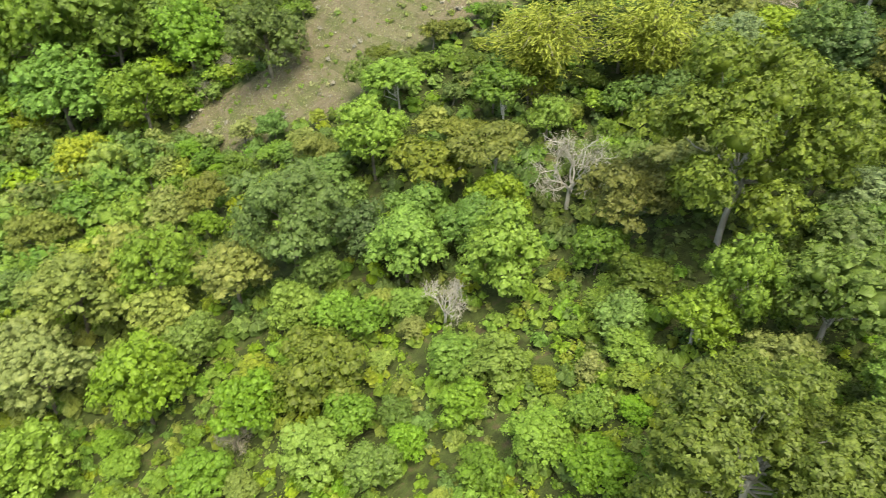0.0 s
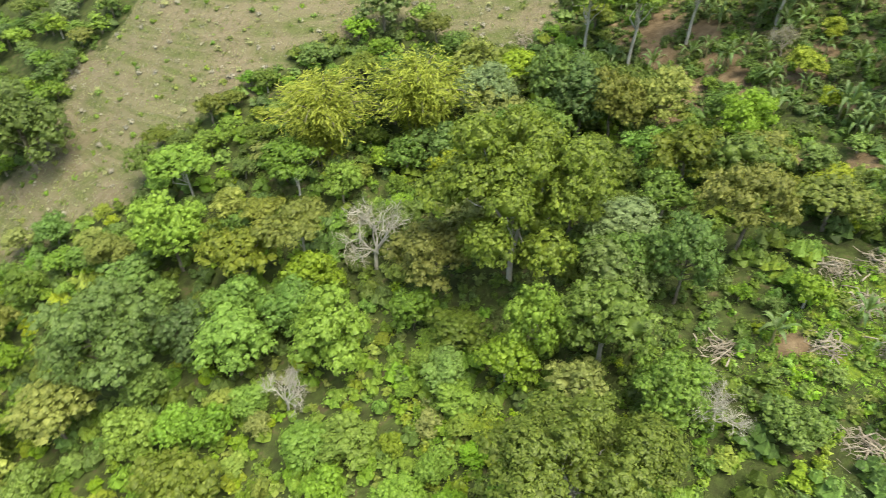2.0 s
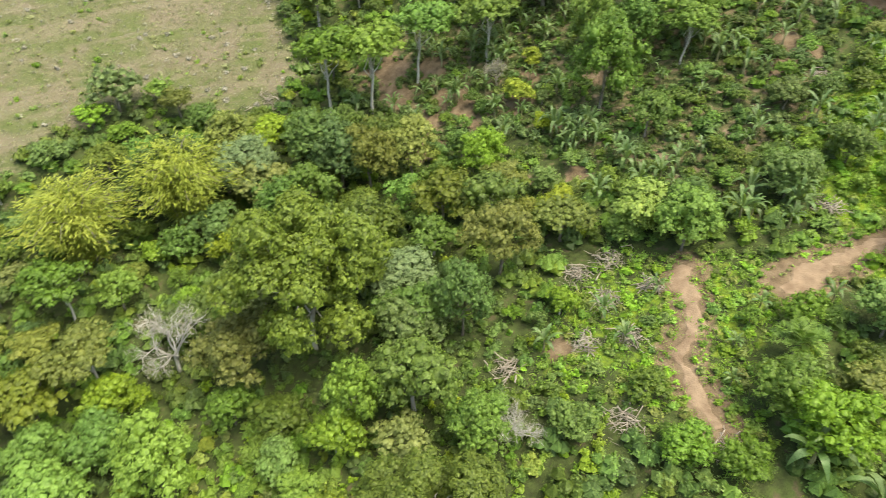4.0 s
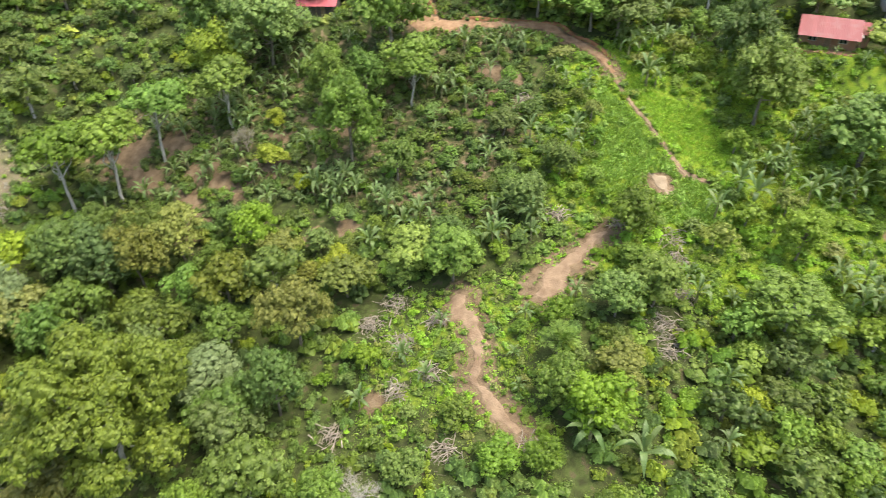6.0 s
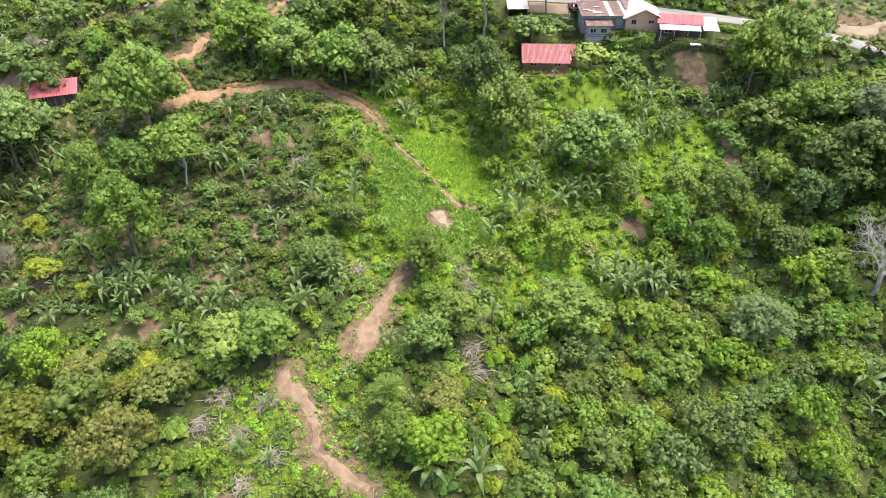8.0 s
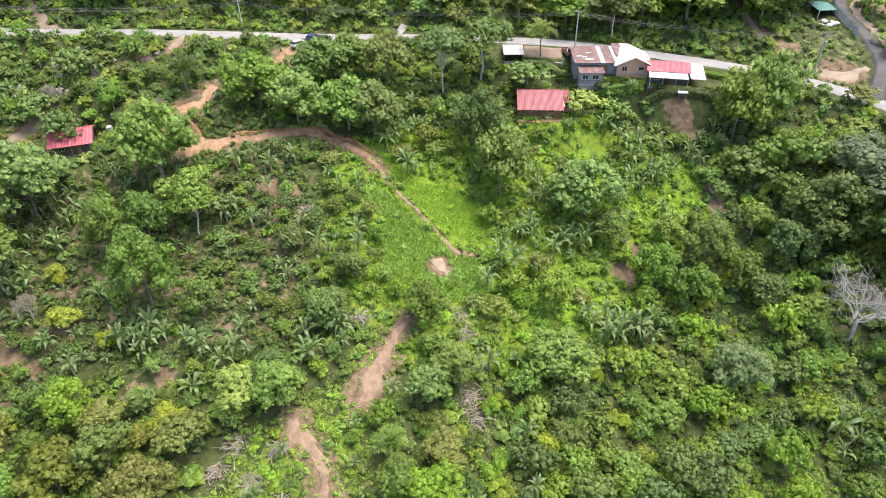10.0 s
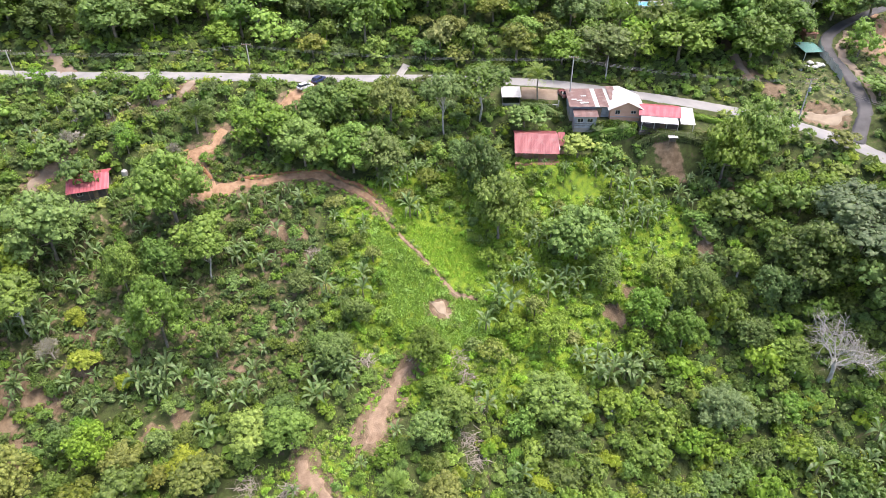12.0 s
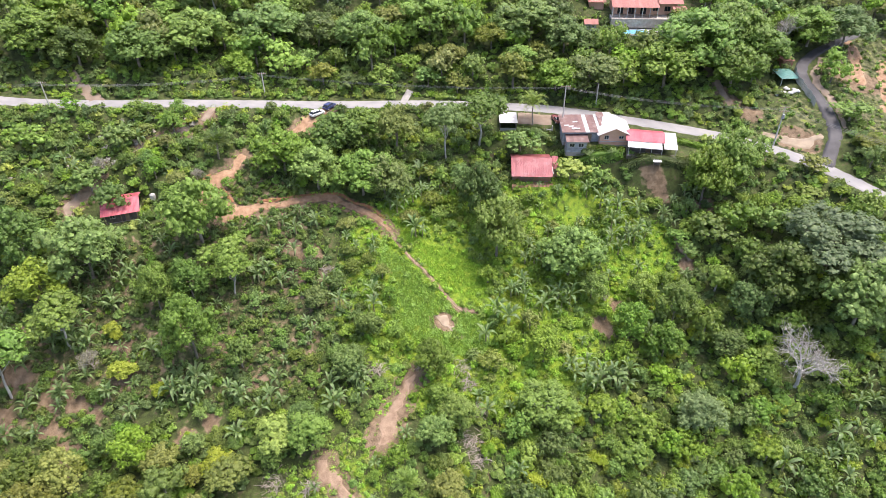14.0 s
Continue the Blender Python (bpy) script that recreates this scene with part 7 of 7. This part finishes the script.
for a, b in zip(ends, ends[1:]):
    for k, off in enumerate((-0.9, 0.0, 0.9)):
        u = np.linspace(0, 1, 14)[:, None]
        path = np.array(a) + (np.array(b) - np.array(a)) * u
        path[:, 0] += off
        path[:, 2] += -0.1 - 0.55 * k - 1.1 * (4 * u * (1 - u))[:, 0]
        v, f = tube(path, np.full(14, 0.02), 4)
        c = path.mean(0)
        ob = new("overhead_wire", mesh_of("overhead_wire", v - c, f, WIRE))
        ob.matrix_basis = Matrix.Translation(c)
        tagged(ob, "thin grey overhead wire sagging between the poles", "wire", "overhead wires")

# ---------- the junction ----------
ribbon("shoulder_strip", ((160, -95), (155, -91.3), (150.5, -89.3), (144.2, -89.7), (137.4, -89.8), (131, -88.4)), (1.3, 1.5, 1.3, 1.0, 0.8, 0.5), DUST, "pale gravel strip along the new road", "soil", 0.08, 0.2, 32, 0.6)
ribbon("earth_ramp", ((163, -60), (158.2, -62.9), (152, -63.6), (146, -64.5), (140, -66)), (0.8, 1.4, 1.6, 1.3, 0.9), DUST, "brown earth ramp on the bank above the road", "path", 0.08, 0.25, 33, 0.8)
ribbon("earth_bank", ((170, -104), (163, -103.5), (156, -101.5), (149, -99.5)), (1.2, 2.2, 2.0, 1.4), CLAY, "orange cut earth beside the new road", "soil", 0.08, 0.3, 34, 0.8)
ribbon("earth_bank_low", ((160, -112), (152, -108), (143, -104), (137, -101)), (1.6, 2.4, 2.0, 1.2), CLAY, "bare orange terrace of earth", "soil", 0.08, 0.3, 35, 0.8)
ribbon("earth_track", ((133.0, 84.8), (136, 86.5), (138.9, 90.6), (143, 95)), (2.4, 2.0, 1.3, 0.6), DUST, "brown earth track leaving the road", "path", 0.08, 0.2, 36, 0.8)
fence = tagged(new("sheet_fence"), "pale grey corrugated sheet fence along the new road", "fence")
line = smooth_line(((155.6, -85.6), (151, -84.2), (144.2, -84.4), (139.5, -84.5)), 0.9)
for a, b in zip(line, line[1:]):
    d = b - a
    ob = part_mesh("fence_sheet", sheet_mesh(0.95, 1.9, WHITE_TIN), fence)
    ob.matrix_basis = Matrix.Translation((a[0], a[1], hz(*a) - 0.1)) @ Matrix.Rotation(math.atan2(d[1], d[0]), 4, "Z") @ Matrix.Rotation(math.pi / 2, 4, "X")
h = house_base("workshop", "open workshop with a teal tin roof", 149.6, -80.2, 39.4, -85, "workshop")
sheet_roof(h, -0.4, 4.2, -0.5, 2.5, 5.2, 3.0, [TEAL_TIN], rr)
for x, y in ((0, 0), (3.8, 0), (0, 4.8), (3.8, 4.8)):
    slab("post", (x - 0.07, x + 0.07, y - 0.07, y + 0.07, -0.6, 2.5), POST_WHITE, h)
slab("back_wall", (0, 3.8, 4.9, 5.05, -0.3, 2.5), WHITE_WALL, h)
slab("floor_slab", (-0.2, 4.0, -0.2, 4.85, -0.9, 0.0), CONCRETE, h)
h = house_base("brick_shack", "small shack with an orange tile roof", 156.2, -82.6, hz(156.2, -84.0), -85, "shed")
slab("wall", (0, 2.6, 0, 3.0, -0.6, 2.1), TAN_WALL, h)
sheet_roof(h, -0.2, 2.8, -0.3, 2.15, 3.3, 2.6, [PINK_TILE], rr)
for k in range(14):
    a, b = 146.6 + rr.uniform(-1.6, 1.6), -80.6 + rr.uniform(-2.8, 2.8)
    s = rr.uniform(0.3, 0.8)
    sack = house_base("sack", "white bulging sack in a heap by the workshop", a, b, hz(a, b) + 0.1, rr.uniform(0, 180), "sack")
    sack["group"] = "sacks"
    bm = bmesh.new()
    bmesh.ops.create_icosphere(bm, subdivisions=2, radius=s)
    for v in bm.verts:
        v.co = Vector((v.co.x * 1.2, v.co.y * 0.8, max(v.co.z, -0.3 * s) * 0.6 + 0.12 * s * math.sin(5 * v.co.x / s)))
    part("sack_body", bm, POST_WHITE, sack)
    part("tie", box(bmesh.new(), 1.0 * s, 1.22 * s, -0.08 * s, 0.08 * s, -0.05, 0.08), WOOD, sack)

# ---------- the villa above ----------
h = house_base("villa", "large villa with pink tiled roofs and a dark veranda", 175.6, -42.0, 50.3, -93, "villa")
walls(h, 17.0, 8.0, 3.0, PEACH_WALL, [(1.0, 2.6, 0.02, 2.2), (4.0, 5.6, 0.02, 2.2), (7.2, 8.8, 0.02, 2.2), (10.5, 12.0, 0.9, 2.2), (13.6, 15.2, 0.9, 2.2)])
for x0, x1, z0 in ((1.0, 2.6, 0.02), (4.0, 5.6, 0.02), (7.2, 8.8, 0.02), (10.5, 12.0, 0.9), (13.6, 15.2, 0.9)):
    window(h, x0, x1, 0, z0, 2.2, material=WOOD)
sheet_roof(h, -1.0, 11.5, -3.4, 2.7, 4.0, 5.0, [PINK_TILE], rr)
sheet_roof(h, -1.0, 11.5, 8.8, 3.1, 4.0, 5.0, [PINK_TILE], rr)
sheet_roof(h, 11.5, 18.0, -2.2, 3.4, 4.0, 5.6, [PINK_TILE], rr)
sheet_roof(h, 11.5, 18.0, 8.8, 3.1, 4.0, 5.6, [PINK_TILE], rr)
sheet_roof(h, 15.0, 18.6, -5.0, 2.0, -2.0, 2.8, [PINK_TILE], rr)
slab("veranda_floor", (-1.0, 17.2, -4.2, -0.12, -2.4, -0.03), STONE_WALL, h, "veranda floor on a stone base")
for x in np.arange(-0.8, 11.5, 2.0):
    slab("post", (x - 0.09, x + 0.09, -3.2, -3.02, -0.02, 2.72), POST_WHITE, h)
slab("railing_top", (-0.8, 11.4, -3.16, -3.06, 0.92, 1.0), WOOD, h)
for k, x in enumerate(np.arange(-0.7, 11.4, 0.3)):
    slab("baluster", (x - 0.025, x + 0.025, -3.13, -3.09, -0.02, 0.918), WOOD, h)
h = house_base("pool_hut", "small hut with a pink tiled roof above the garden", 180.5, -36.2, hz(180.5, -38), -92, "hut")
slab("wall", (0, 4.0, 0, 4.0, -1.2, 2.2), PEACH_WALL, h)
sheet_roof(h, -0.5, 4.5, -0.8, 2.0, 4.8, 3.0, [PINK_TILE], rr)
h = house_base("garden_hut", "garden hut with a brownish pink roof", 170.3, -33.8, hz(170.3, -35), -92, "hut")
slab("wall", (0, 2.8, 0, 2.8, -1.2, 2.0), WHITE_WALL, h)
sheet_roof(h, -0.5, 3.3, -0.6, 1.9, 1.4, 2.8, [PINK_TILE], rr)
sheet_roof(h, -0.5, 3.3, 3.4, 1.9, 1.4, 2.8, [PINK_TILE], rr)
pool = house_base("swimming_pool", "oval blue swimming pool with a white rim", 168.0, -46.2, 47.75, -85, "pool")
ring = [(4.2 * math.cos(a), 2.0 * math.sin(a) * (1 + 0.2 * math.cos(a))) for a in np.linspace(0, 2 * math.pi, 32, endpoint=False)]
bm = bmesh.new()
outer = [[bm.verts.new((k * x, k * y, z)) for x, y in ring] for k, z in ((1.12, -0.9), (1.12, 0.08), (1.0, 0.08), (1.0, -0.5))]
for p, q in zip(outer, outer[1:]):
    for i in range(32):
        bm.faces.new((p[i], p[(i + 1) % 32], q[(i + 1) % 32], q[i]))
part("rim", bm, POST_WHITE, pool, "white pool rim")
bm = bmesh.new()
bm.faces.new([bm.verts.new((1.003 * x, 1.003 * y, -0.08)) for x, y in ring])
part("water", bm, WATER, pool, "clear blue water")
deck = house_base("pool_deck", "pale paved pool deck with a low fence", 171.2, -42.5, 47.6, -93, "deck")
slab("paving", (-1.0, 12.0, -2.4, 2.2, -0.8, 0.02), CONCRETE, deck)
for k in range(20):
    slab("fence_panel", (-0.8 + 0.62 * k, -0.24 + 0.62 * k, 2.0, 2.06, 0.03, 0.75), WOOD, deck)
wl = tagged(new("retaining_wall"), "short grey concrete retaining wall in the woods", "wall")
wl.matrix_basis = pose(159.0, 53.5, hz(159, 51), 0, 0, -90)
slab("wall_body", (0, 5.5, 0, 0.3, -0.8, 1.5), CONCRETE, wl)
slab("coping", (-0.05, 5.55, -0.05, 0.35, 1.503, 1.62), CONCRETE, wl)

# ---------- heaps of cut branches ----------
STICKS = []
for k in range(4):
    g = np.random.default_rng(300 + k)
    v, f = tube(bent(g, (-1.2, 0, 0), (1.2, 0, 0.05), 5, 0.07), np.linspace(0.065, 0.025, 5), 5)
    STICKS.append(mesh_of("stick", v, f, BRUSH, True))


def brush_pile(x, y, r, seed):
    g = np.random.default_rng(seed)
    heap_ob = tagged(new("brush_pile"), "grey heap of cut dry branches on the ground", "brush pile", "heaps of cut branches")
    heap_ob.matrix_basis = Matrix.Translation((x, y, hz(x, y)))
    for k in range(30):
        a, b = g.normal() * r * 0.5, g.normal() * r * 0.5
        s = part_mesh("stick", STICKS[k % 4], heap_ob)
        s.matrix_basis = pose(a, b, hz(x + a, y + b) - hz(x, y) + g.uniform(0.05, 0.4), 0, g.normal() * 14, g.uniform(0, 360)) @ Matrix.Scale(g.uniform(0.5, 1.2), 4)
    twigs = []
    for k in range(70):
        q = g.uniform(0, 6.28)
        p = np.array([g.normal() * r * 0.6, g.normal() * r * 0.6, 0.0])
        p[2] = hz(x + p[0], y + p[1]) - hz(x, y) + g.uniform(0.03, 0.3)
        w = np.array([math.cos(q), math.sin(q), g.normal() * 0.25]) * g.uniform(0.2, 0.6)
        twigs.append(tube([p - w, p + w], [0.025, 0.012], 3))
    tagged(part_mesh("twig_litter", mesh_of("twig_litter", *joined(twigs), BRUSH), heap_ob), kind="stuff")


for k, (x, y, r) in enumerate(BRUSH_SPOTS):
    brush_pile(x, y, r, 200 + k)
